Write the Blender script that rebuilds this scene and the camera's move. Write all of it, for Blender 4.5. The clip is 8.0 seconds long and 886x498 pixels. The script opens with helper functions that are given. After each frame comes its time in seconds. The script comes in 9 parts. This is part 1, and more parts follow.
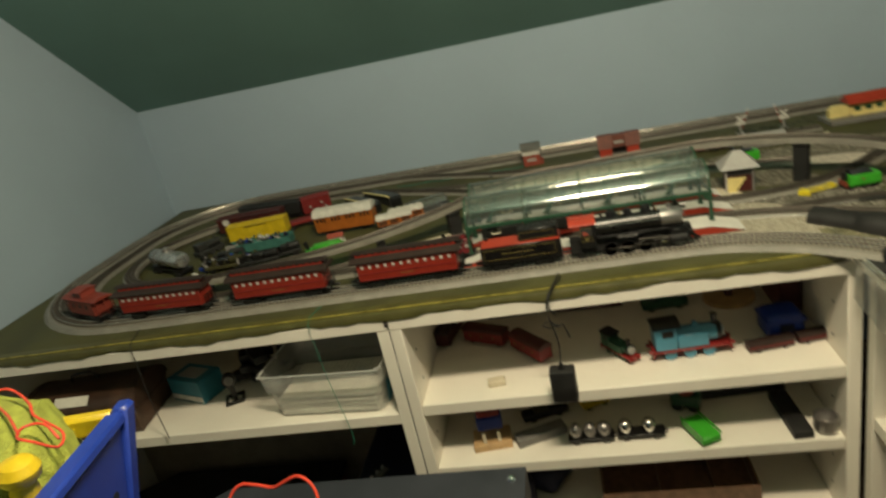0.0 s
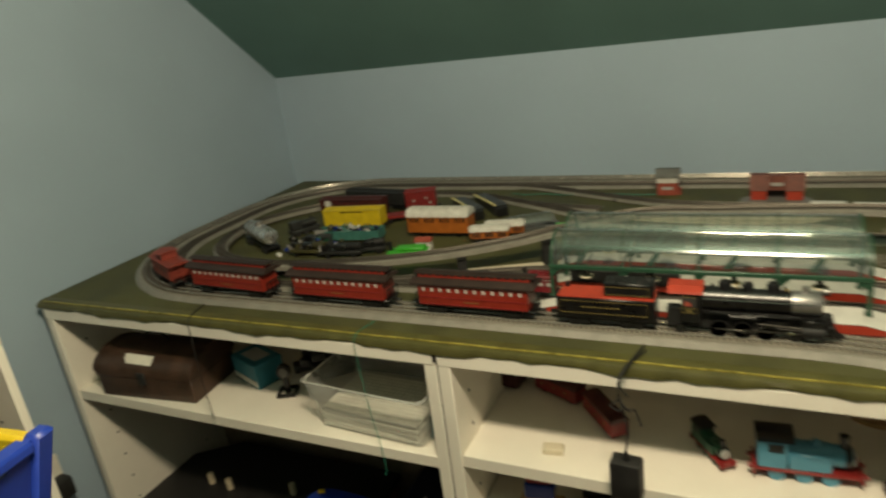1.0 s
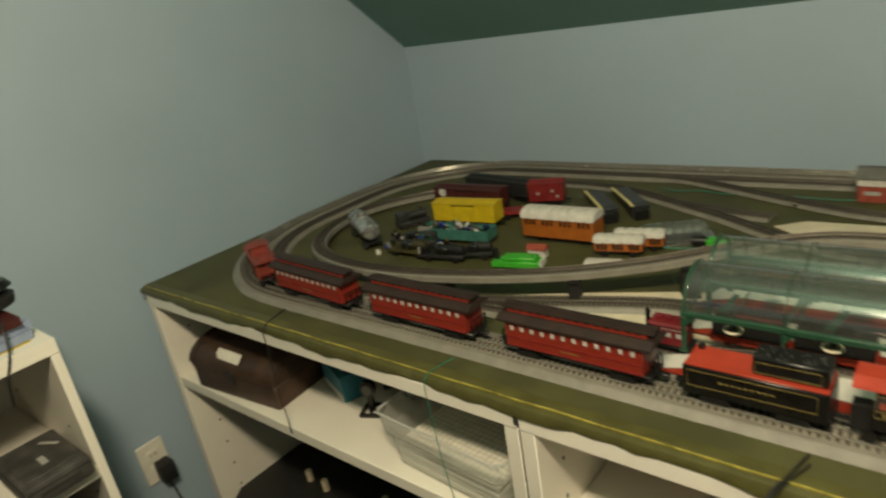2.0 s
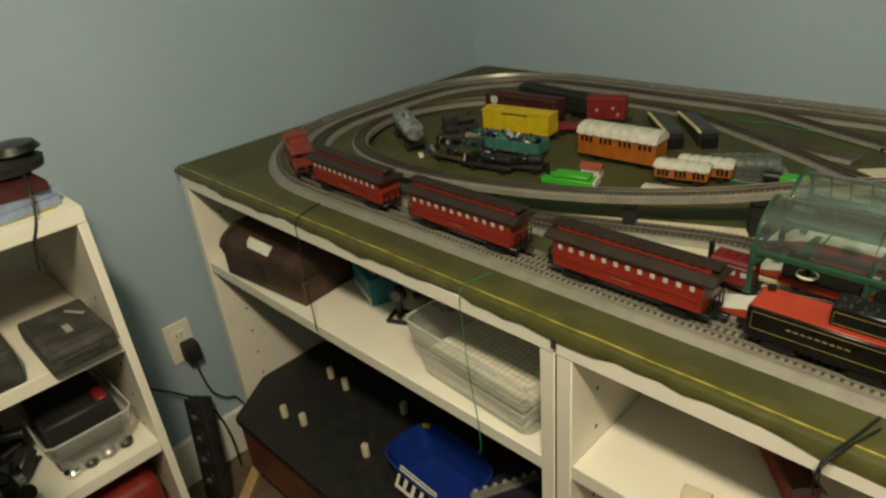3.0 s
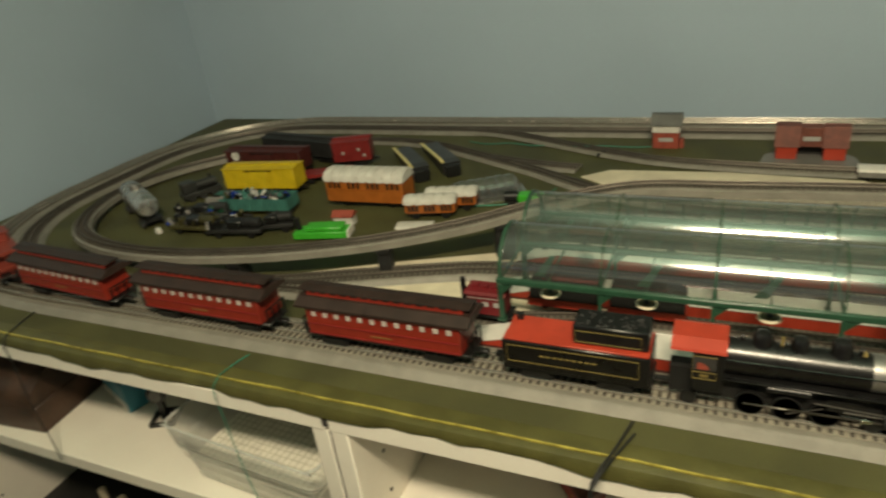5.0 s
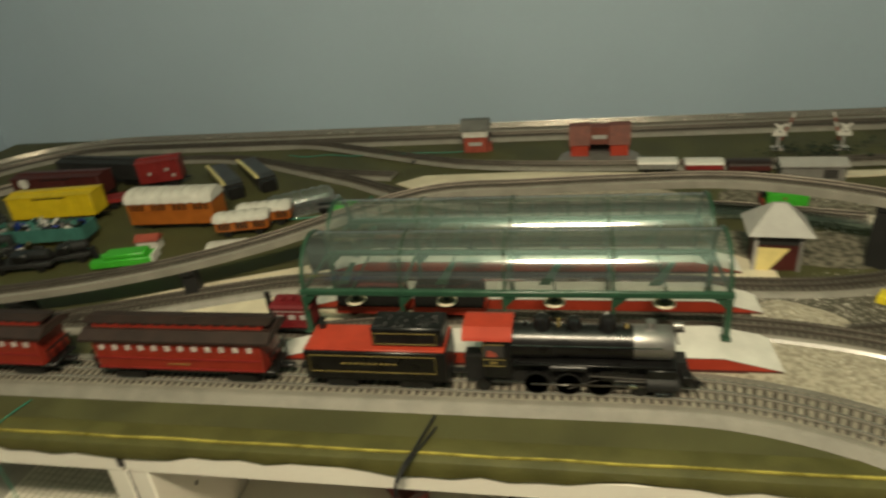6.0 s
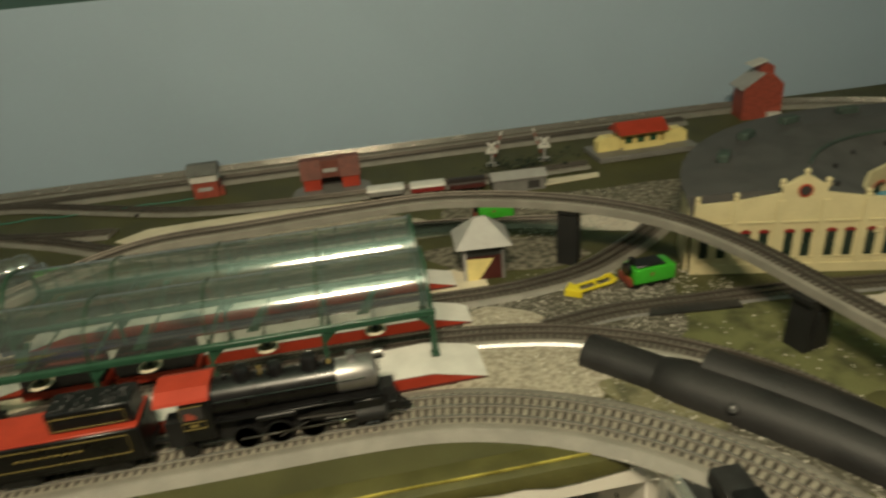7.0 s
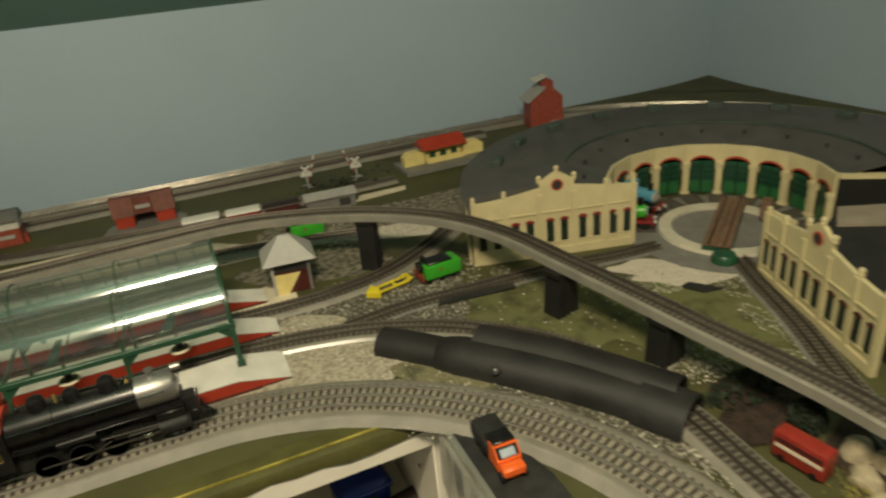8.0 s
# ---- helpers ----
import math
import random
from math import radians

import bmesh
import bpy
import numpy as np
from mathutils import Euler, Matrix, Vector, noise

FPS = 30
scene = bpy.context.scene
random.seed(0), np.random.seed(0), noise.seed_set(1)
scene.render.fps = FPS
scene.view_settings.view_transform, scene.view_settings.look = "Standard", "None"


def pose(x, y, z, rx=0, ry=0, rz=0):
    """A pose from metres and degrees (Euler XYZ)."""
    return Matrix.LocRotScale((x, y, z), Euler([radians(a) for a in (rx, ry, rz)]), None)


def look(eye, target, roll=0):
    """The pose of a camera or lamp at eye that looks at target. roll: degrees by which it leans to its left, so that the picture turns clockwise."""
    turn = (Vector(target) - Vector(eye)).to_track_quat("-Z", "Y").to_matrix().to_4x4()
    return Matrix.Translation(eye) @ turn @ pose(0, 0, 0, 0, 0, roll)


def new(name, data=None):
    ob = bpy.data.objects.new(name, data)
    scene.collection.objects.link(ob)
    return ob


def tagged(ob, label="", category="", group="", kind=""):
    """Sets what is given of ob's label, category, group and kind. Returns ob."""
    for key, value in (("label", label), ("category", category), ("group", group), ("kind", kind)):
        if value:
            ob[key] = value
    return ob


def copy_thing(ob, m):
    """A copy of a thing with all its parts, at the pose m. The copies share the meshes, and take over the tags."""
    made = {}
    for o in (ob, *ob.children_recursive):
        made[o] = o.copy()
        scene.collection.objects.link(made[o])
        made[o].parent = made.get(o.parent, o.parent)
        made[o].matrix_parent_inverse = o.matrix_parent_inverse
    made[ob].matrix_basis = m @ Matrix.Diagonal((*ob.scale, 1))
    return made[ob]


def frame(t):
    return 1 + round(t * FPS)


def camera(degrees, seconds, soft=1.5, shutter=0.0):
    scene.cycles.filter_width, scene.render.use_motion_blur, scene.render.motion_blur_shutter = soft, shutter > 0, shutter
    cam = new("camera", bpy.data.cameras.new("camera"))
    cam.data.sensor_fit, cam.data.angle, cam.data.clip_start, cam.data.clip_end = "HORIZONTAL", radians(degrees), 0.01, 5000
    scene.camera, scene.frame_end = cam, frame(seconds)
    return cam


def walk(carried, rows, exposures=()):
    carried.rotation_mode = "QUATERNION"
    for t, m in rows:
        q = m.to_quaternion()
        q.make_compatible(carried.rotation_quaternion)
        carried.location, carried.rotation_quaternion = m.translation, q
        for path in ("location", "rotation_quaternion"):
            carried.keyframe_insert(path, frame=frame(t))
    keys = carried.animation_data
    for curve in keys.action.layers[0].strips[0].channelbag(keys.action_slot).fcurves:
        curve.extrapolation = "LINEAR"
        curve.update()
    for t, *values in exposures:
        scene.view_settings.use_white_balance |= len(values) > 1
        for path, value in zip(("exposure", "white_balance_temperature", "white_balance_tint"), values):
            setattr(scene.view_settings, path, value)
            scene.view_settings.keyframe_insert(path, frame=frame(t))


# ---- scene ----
cam = camera(68.6, 8.0, soft=2.3, shutter=0.5)
PATH = [
    (0, (1.4532, -1.0948, 1.4112), (0.8820, 1.4672, 0.4340), -12.8),
    (0.2, (1.4602, -1.0752, 1.4042), (0.7728, 1.4812, 0.4956), -11.0),
    (0.5, (1.5414, -1.0038, 1.4070), (0.6678, 1.4630, 0.4116), -8.5),
    (0.7, (1.5344, -0.9660, 1.4084), (0.6552, 1.5176, 0.4592), -8.0),
    (1, (1.5456, -0.8736, 1.4028), (0.3612, 1.4868, 0.4718), -7.4),
    (1.5, (1.5176, -0.7238, 1.4000), (0.0798, 1.4812, 0.4452), -10.6),
    (2, (1.5190, -0.5880, 1.4000), (-0.2436, 1.3482, 0.4088), -9.7),
    (2.2, (1.5316, -0.5586, 1.3916), (-0.3500, 1.2614, 0.3948), -9.6),
    (3.3, (1.4406, -0.5600, 1.3580), (-0.3192, 1.1522, 0.0126), -4.7),
    (3.5, (1.4350, -0.5502, 1.3706), (-0.3332, 1.1774, 0.0574), -5.5),
    (3.8, (1.4182, -0.5502, 1.3664), (-0.3458, 1.2852, 0.2002), -5.5),
    (4, (1.4252, -0.5334, 1.3706), (-0.2646, 1.3594, 0.1890), -5.6),
    (4.3, (1.4308, -0.5264, 1.3580), (-0.0588, 1.5456, 0.2044), -6.3),
    (4.5, (1.4476, -0.5054, 1.3706), (0.0672, 1.6044, 0.1526), -7.9),
    (5.8, (1.5218, -0.4536, 1.3482), (0.8778, 1.9572, 0.0784), -5.1),
    (6, (1.5442, -0.4522, 1.3510), (1.0164, 1.9838, 0.0756), -5.9),
    (6.5, (1.6030, -0.4396, 1.3482), (1.4994, 2.0510, 0.0742), -6.5),
    (7, (1.6534, -0.4396, 1.3440), (1.9852, 2.0524, 0.1134), -5.2),
    (7.5, (1.7052, -0.4760, 1.3426), (2.3520, 1.9670, 0.1386), -5.2),
    (8, (1.7192, -0.5502, 1.3552), (2.6236, 1.8172, 0.1638), -5.7),
]
EXPOSURE = [(0, -0.08), (2.2, 0.02), (3.5, 0.0), (4.5, 0.12), (5.8, 0.02), (6.5, -0.10), (8, -0.15)]
walk(cam, [(t, look(eye, target, roll)) for t, eye, target, roll in PATH], EXPOSURE)


# ---- lights and exposure ----
UNIT = 1.4         # metres in one unit of the plan below
LAMP = (1.12, -0.51, 1.47)   # middle globe of the ceiling lamp
T = 0.631          # top of the green mat
XL, XR, YB = -0.025, 2.378, 0.786   # gable walls, back knee wall
KNEE = 0.908       # height of the knee wall
SLOPE = 0.80        # rise of the sloping ceiling towards the room
FLAT = 1.66        # flat ceiling
YS = YB - (FLAT - KNEE) / SLOPE
YF = -2.6          # wall behind

world = bpy.data.worlds.new("world")
world.use_nodes = True
world.node_tree.nodes["Background"].inputs[0].default_value = (0.02, 0.022, 0.026, 1)
world.node_tree.nodes["Background"].inputs[1].default_value = 0.2
scene.world = world


def lamp(name, place, watts, radius, colour):
    data = bpy.data.lights.new(name, "POINT")
    data.energy, data.shadow_soft_size, data.color = watts * UNIT ** 2, radius * UNIT, colour
    ob = new(name, data)
    ob.location = Vector(place) * UNIT
    return ob


for dx in (-0.085, 0.0, 0.085):
    lamp("globe_bulb", (LAMP[0] + dx, LAMP[1], LAMP[2]), 15.5, 0.046, (1.0, 0.828, 0.575))

# ---- materials ----


def mat(name, colour, rough=0.5, metal=0.0, vary=0.12, scale=60.0, bump=0.0, bump_scale=300.0, fine=400.0, second=None, mix=0.5, spread=0.12, coat=0.0, islands=0.0):
    """A principled material with two scales of colour change and a fine relief."""
    m = bpy.data.materials.new(name)
    m.use_nodes = True
    nt = m.node_tree
    bs = nt.nodes["Principled BSDF"]
    bs.inputs["Roughness"].default_value = rough
    bs.inputs["Metallic"].default_value = metal
    bs.inputs["Coat Weight"].default_value = coat
    co = nt.nodes.new("ShaderNodeTexCoord")
    n1 = nt.nodes.new("ShaderNodeTexNoise")
    n1.inputs["Scale"].default_value, n1.inputs["Detail"].default_value = scale, 4.0
    n2 = nt.nodes.new("ShaderNodeTexNoise")
    n2.inputs["Scale"].default_value, n2.inputs["Detail"].default_value = fine, 2.0
    for n in (n1, n2):
        nt.links.new(co.outputs["Object"], n.inputs["Vector"])
    ramp = nt.nodes.new("ShaderNodeMapRange")
    ramp.inputs["From Min"].default_value, ramp.inputs["From Max"].default_value = mix - spread, mix + spread
    nt.links.new(n1.outputs["Fac"], ramp.inputs["Value"])
    lo = tuple(c * (1 - vary) for c in colour)
    hi = tuple(min(1, c * (1 + vary)) for c in colour) if second is None else second
    mx = nt.nodes.new("ShaderNodeMix")
    mx.data_type = "RGBA"
    mx.inputs["A"].default_value, mx.inputs["B"].default_value = (*lo, 1), (*hi, 1)
    nt.links.new(ramp.outputs["Result"], mx.inputs["Factor"])
    grain = nt.nodes.new("ShaderNodeMapRange")
    grain.inputs["To Min"].default_value, grain.inputs["To Max"].default_value = 1 - vary, 1 + vary
    nt.links.new(n2.outputs["Fac"], grain.inputs["Value"])
    mul = nt.nodes.new("ShaderNodeMix")
    mul.data_type, mul.blend_type = "RGBA", "MULTIPLY"
    mul.inputs["Factor"].default_value = 1.0
    nt.links.new(mx.outputs["Result"], mul.inputs["A"])
    nt.links.new(grain.outputs["Result"], mul.inputs["B"])
    last = mul
    if islands:
        g = nt.nodes.new("ShaderNodeNewGeometry")
        r = nt.nodes.new("ShaderNodeMapRange")
        r.inputs["To Min"].default_value, r.inputs["To Max"].default_value = 1 - islands, 1 + islands
        nt.links.new(g.outputs["Random Per Island"], r.inputs["Value"])
        m2 = nt.nodes.new("ShaderNodeMix")
        m2.data_type, m2.blend_type = "RGBA", "MULTIPLY"
        m2.inputs["Factor"].default_value = 1.0
        nt.links.new(mul.outputs["Result"], m2.inputs["A"])
        nt.links.new(r.outputs["Result"], m2.inputs["B"])
        last = m2
    nt.links.new(last.outputs["Result"], bs.inputs["Base Color"])
    rr = nt.nodes.new("ShaderNodeMapRange")
    rr.inputs["To Min"].default_value, rr.inputs["To Max"].default_value = max(0.02, rough - 0.1), min(1, rough + 0.1)
    nt.links.new(n1.outputs["Fac"], rr.inputs["Value"])
    nt.links.new(rr.outputs["Result"], bs.inputs["Roughness"])
    if bump:
        n3 = nt.nodes.new("ShaderNodeTexNoise")
        n3.inputs["Scale"].default_value, n3.inputs["Detail"].default_value = bump_scale, 3.0
        nt.links.new(co.outputs["Object"], n3.inputs["Vector"])
        b = nt.nodes.new("ShaderNodeBump")
        b.inputs["Strength"].default_value, b.inputs["Distance"].default_value = bump, 0.002 * UNIT
        nt.links.new(n3.outputs["Fac"], b.inputs["Height"])
        nt.links.new(b.outputs["Normal"], bs.inputs["Normal"])
    return m


def clear(name, tint, haze, rough=0.06, gloss=0.055):
    """Thin clear plastic: see-through, a little hazy, glossy by Fresnel."""
    m = bpy.data.materials.new(name)
    m.use_nodes = True
    nt = m.node_tree
    nt.nodes.remove(nt.nodes["Principled BSDF"])
    out = nt.nodes["Material Output"]
    tr = nt.nodes.new("ShaderNodeBsdfTransparent")
    tr.inputs["Color"].default_value = (*tint, 1)
    df = nt.nodes.new("ShaderNodeBsdfDiffuse")
    df.inputs["Color"].default_value = (0.74, 0.76, 0.72, 1)
    gl = nt.nodes.new("ShaderNodeBsdfGlossy")
    gl.inputs["Roughness"].default_value = rough
    lw = nt.nodes.new("ShaderNodeLayerWeight")
    lw.inputs["Blend"].default_value = 0.5
    pw = nt.nodes.new("ShaderNodeMath")
    pw.operation, pw.inputs[1].default_value = "POWER", 4.0
    nt.links.new(lw.outputs["Facing"], pw.inputs[0])
    fr = nt.nodes.new("ShaderNodeMath")
    fr.operation = "MULTIPLY_ADD"
    fr.inputs[1].default_value, fr.inputs[2].default_value = 0.55, gloss
    nt.links.new(pw.outputs[0], fr.inputs[0])
    co = nt.nodes.new("ShaderNodeTexCoord")
    nz = nt.nodes.new("ShaderNodeTexNoise")
    nz.inputs["Scale"].default_value = 70.0
    nt.links.new(co.outputs["Object"], nz.inputs["Vector"])
    mr = nt.nodes.new("ShaderNodeMapRange")
    mr.inputs["To Min"].default_value, mr.inputs["To Max"].default_value = haze * 0.85, haze * 1.15
    nt.links.new(nz.outputs["Fac"], mr.inputs["Value"])
    a, b = nt.nodes.new("ShaderNodeMixShader"), nt.nodes.new("ShaderNodeMixShader")
    nt.links.new(mr.outputs["Result"], a.inputs[0])
    nt.links.new(tr.outputs[0], a.inputs[1])
    nt.links.new(df.outputs[0], a.inputs[2])
    nt.links.new(fr.outputs[0], b.inputs[0])
    nt.links.new(a.outputs[0], b.inputs[1])
    nt.links.new(gl.outputs[0], b.inputs[2])
    nt.links.new(b.outputs[0], out.inputs["Surface"])
    return m


M_WALL = mat("blue_grey_wall_paint", (0.335, 0.430, 0.512), 0.75, vary=0.035, scale=3.0, bump=0.12, bump_scale=260)
M_CEIL = mat("dark_green_ceiling_paint", (0.1220, 0.2250, 0.2000), 0.8, vary=0.06, scale=4.0, bump=0.1, bump_scale=260)
M_FLOOR = mat("brown_carpet", (0.13, 0.095, 0.058), 0.95, vary=0.25, scale=20, bump=0.6, bump_scale=900)
M_TRIM = mat("white_trim_paint", (0.74, 0.73, 0.69), 0.45, vary=0.05, scale=10)
M_BOARD = mat("white_melamine_board", (0.83, 0.79, 0.69), 0.38, vary=0.035, scale=9, bump=0.05)
M_EDGE = mat("raw_board_edge", (0.62, 0.56, 0.44), 0.6, vary=0.15, scale=50)
M_CASE = mat("worn_dark_grey_case", (0.055, 0.052, 0.048), 0.6, vary=0.3, scale=40, bump=0.2)
M_HOLE = mat("dark_peg_hole", (0.03, 0.028, 0.025), 0.8)
M_MAT = mat("olive_grass_mat", (0.0656, 0.0648, 0.0197), 0.62, vary=0.18, scale=14, bump=0.5, bump_scale=1600, fine=1500)
M_MATEDGE = mat("glossy_mat_fold", (0.0697, 0.0663, 0.0187), 0.40, vary=0.15, scale=40, bump=0.2, bump_scale=700)
M_BED = mat("grey_track_bed", (0.200, 0.187, 0.156), 0.33, vary=0.10, scale=45, bump=0.35, bump_scale=1200, fine=900)
M_SLEEPER = mat("dark_brown_sleeper", (0.0480, 0.0400, 0.0304), 0.6, vary=0.2, scale=200, fine=1500)
M_RAIL = mat("nickel_silver_rail", (0.42, 0.39, 0.335), 0.25, 0.75, vary=0.12, scale=30)
M_RAILB = mat("dull_steel_rail", (0.1360, 0.1200, 0.1000), 0.45, 0.85, vary=0.2, scale=30)
M_GRAVEL = mat("grey_white_gravel", (0.1360, 0.1232, 0.0850), 0.9, vary=0.35, scale=330, second=(0.50, 0.46, 0.38), mix=0.62, bump=1.0, bump_scale=1400, fine=1500)
M_WHITEG = mat("pale_pink_gravel", (0.78, 0.70, 0.58), 0.9, vary=0.12, scale=360, second=(0.86, 0.78, 0.66), mix=0.8, bump=1.0, bump_scale=1400, fine=1500)
M_SAND = mat("tan_fine_sand", (0.325, 0.290, 0.215), 0.92, vary=0.14, scale=260, second=(0.50, 0.45, 0.35), bump=0.6, bump_scale=1800, fine=1600)
M_TURF = mat("mottled_ground_turf", (0.080, 0.088, 0.027), 0.85, vary=0.35, scale=45, second=(0.145, 0.150, 0.055), mix=0.42, bump=1.0, bump_scale=900, fine=900)
M_DIRT = mat("grey_tan_dirt", (0.1105, 0.1003, 0.0663), 0.92, vary=0.3, scale=130, second=(0.27, 0.245, 0.180), mix=0.5, bump=1.0, bump_scale=1100, fine=1200)
M_DKTURF = mat("dark_mossy_turf", (0.072, 0.074, 0.034), 0.9, vary=0.35, scale=60, second=(0.20, 0.185, 0.10), mix=0.4, bump=1.0, bump_scale=900, fine=900)
M_TUNNEL = mat("dark_tunnel_plastic", (0.0135, 0.0125, 0.0118), 0.58, vary=0.25, scale=30, bump=0.08, bump_scale=200)
M_STONE = mat("gravel_stone", (0.47, 0.44, 0.37), 0.85, vary=0.3, scale=400, islands=0.45)
M_CREAM = mat("cream_card", (0.62, 0.555, 0.41), 0.8, vary=0.08, scale=30, bump=0.15)
M_ROAD = mat("black_road_strip", (0.022, 0.022, 0.021), 0.55, vary=0.25, scale=80, bump=0.2)
M_RED = mat("red_coach_plastic", (0.225, 0.022, 0.012), 0.36, vary=0.08, scale=80)
M_RED2 = mat("orange_red_plastic", (0.360, 0.040, 0.019), 0.38, vary=0.08, scale=60)
M_DKRED = mat("dark_red_plastic", (0.20, 0.016, 0.014), 0.45, vary=0.12, scale=60)
M_MAROON = mat("maroon_plastic", (0.060, 0.012, 0.010), 0.45, vary=0.15, scale=60)
M_BROWN = mat("dark_brown_roof", (0.0224, 0.0112, 0.0080), 0.55, vary=0.2, scale=80)
M_BLACK = mat("black_plastic", (0.007, 0.007, 0.007), 0.35, vary=0.2, scale=90)
M_GLOSS = mat("gloss_black_paint", (0.006, 0.0055, 0.0055), 0.30, vary=0.25, scale=90, coat=0.06)
M_MATT = mat("matt_black_plastic", (0.014, 0.014, 0.0135), 0.6, vary=0.25, scale=60, bump=0.1)
M_CHARCOAL = mat("charcoal_plastic", (0.024, 0.025, 0.024), 0.42, vary=0.15, scale=40)
M_SILVER = mat("silver_paint", (0.36, 0.345, 0.33), 0.40, 0.85, vary=0.1, scale=50)
M_CHROME = mat("bright_chrome", (0.75, 0.74, 0.70), 0.12, 1.0, vary=0.05)
M_WHITE = mat("white_plastic", (0.6512, 0.6336, 0.5808), 0.45, vary=0.06, scale=60)
M_OFFW = mat("off_white_roof", (0.5580, 0.5400, 0.4860), 0.55, vary=0.08, scale=80)
M_GOLD = mat("yellow_lettering", (0.20, 0.15, 0.045), 0.5)
M_YELLOW = mat("yellow_plastic", (0.55, 0.40, 0.012), 0.4, vary=0.08, scale=60)
M_ORANGE = mat("orange_coach_plastic", (0.3240, 0.0945, 0.0126), 0.4, vary=0.1, scale=70)
M_BRIGHTO = mat("bright_orange_plastic", (0.80, 0.13, 0.02), 0.4, vary=0.05)
M_TEAL = mat("teal_plastic", (0.045, 0.145, 0.122), 0.4, vary=0.12, scale=70)
M_TEALBOX = mat("teal_card", (0.025, 0.17, 0.23), 0.5, vary=0.1, scale=40)
M_GREEN = mat("bright_green_plastic", (0.045, 0.36, 0.025), 0.38, vary=0.08, scale=60)
M_DKGREEN = mat("dark_green_plastic", (0.014, 0.070, 0.036), 0.38, vary=0.1, scale=60)
M_FRAME = mat("canopy_green_plastic", (0.021, 0.066, 0.037), 0.35, vary=0.1, scale=70)
M_OLIVE = mat("olive_underframe", (0.050, 0.045, 0.014), 0.5, vary=0.2)
M_BLUE = mat("sky_blue_plastic", (0.075, 0.26, 0.37), 0.32, vary=0.06, scale=50)
M_DEEPBLUE = mat("deep_blue_plastic", (0.008, 0.032, 0.23), 0.35, vary=0.1, scale=40)
M_NAVY = mat("navy_cloth", (0.006, 0.008, 0.026), 0.8, vary=0.25, scale=30, bump=0.4)
M_PANELC = mat("cream_shed_plastic", (0.5500, 0.4800, 0.2800), 0.42, vary=0.05, scale=50)
M_SHEDROOF = mat("slate_grey_roof", (0.0648, 0.0630, 0.0612), 0.6, vary=0.12, scale=40, bump=0.15)
M_PALEG = mat("pale_grey_plastic", (0.36, 0.35, 0.33), 0.5, vary=0.06, scale=60)
M_GREY = mat("mid_grey_plastic", (0.17, 0.165, 0.152), 0.5, vary=0.1, scale=60)
M_BRICK = mat("brick_red_plastic", (0.265, 0.052, 0.031), 0.55, vary=0.15, scale=120)
M_BEIGE = mat("pale_yellow_plastic", (0.72, 0.60, 0.24), 0.45, vary=0.06, scale=60)
M_TRUNK = mat("dark_brown_leather", (0.052, 0.028, 0.017), 0.42, vary=0.3, scale=25, bump=0.3, bump_scale=200)
M_WOOD = mat("pale_wood", (0.50, 0.33, 0.16), 0.55, vary=0.12, scale=50)
M_DKWOOD = mat("brown_plank", (0.16, 0.09, 0.055), 0.6, vary=0.2, scale=90)
M_PAPER = mat("printed_paper", (0.76, 0.74, 0.64), 0.7, vary=0.05, scale=60)
M_BACKSHADE_CARD = mat("grey_brown_back_shade_and_card", (0.27, 0.23, 0.175), 0.75, vary=0.12, scale=30, bump=0.2, bump_scale=500)
M_WINGREEN = mat("blackish_green_window", (0.006, 0.022, 0.014), 0.3)
M_TANSHADE = mat("tan_shaded_back", (0.46, 0.39, 0.29), 0.75, vary=0.08, scale=30, bump=0.2, bump_scale=500)
M_GRID = mat("grey_print", (0.50, 0.49, 0.38), 0.7)
M_TOWEL = mat("lime_green_towel", (0.33, 0.37, 0.055), 0.95, vary=0.2, scale=60, bump=1.0, bump_scale=700)
M_CRATE = mat("blue_crate_plastic", (0.013, 0.038, 0.29), 0.38, vary=0.08, scale=40)
M_WIRE = mat("red_wire", (0.65, 0.06, 0.03), 0.4)
M_CORD = mat("black_cord", (0.012, 0.012, 0.012), 0.5)
M_STRING = mat("green_string", (0.018, 0.19, 0.125), 0.6)
M_CHEST = mat("dark_slate_lid", (0.016, 0.018, 0.024), 0.5, vary=0.15, scale=30)
M_LEAF = mat("dark_green_foliage", (0.010, 0.020, 0.008), 0.8, vary=0.4, scale=300, islands=0.4)
M_ROCK = mat("pale_tan_rock", (0.38, 0.325, 0.22), 0.85, vary=0.25, scale=60, bump=0.8, bump_scale=300)
M_SOIL = mat("dark_brown_soil", (0.026, 0.015, 0.009), 0.9, vary=0.4, scale=120, bump=0.8)
M_CORK = mat("pale_peg_wood", (0.60, 0.52, 0.36), 0.6, vary=0.1)
M_IVORY = mat("ivory_outlet_plastic", (0.74, 0.71, 0.62), 0.4, vary=0.03)
M_CLEAR = clear("clear_green_plastic", (0.895, 0.920, 0.880), 0.040, 0.10, 0.24)
M_BIN = clear("clear_bin_plastic", (0.93, 0.935, 0.92), 0.27, 0.12, 0.10)
M_BAG = clear("clear_bag_plastic", (0.90, 0.92, 0.90), 0.06, 0.10, 0.22)
M_BINRIM = clear("milky_bin_rim", (0.9, 0.9, 0.88), 0.50, 0.2, 0.10)
M_FILM = clear("creased_clear_film", (0.88, 0.89, 0.86), 0.20, 0.22, 0.16)
# ---- mesh tools ----


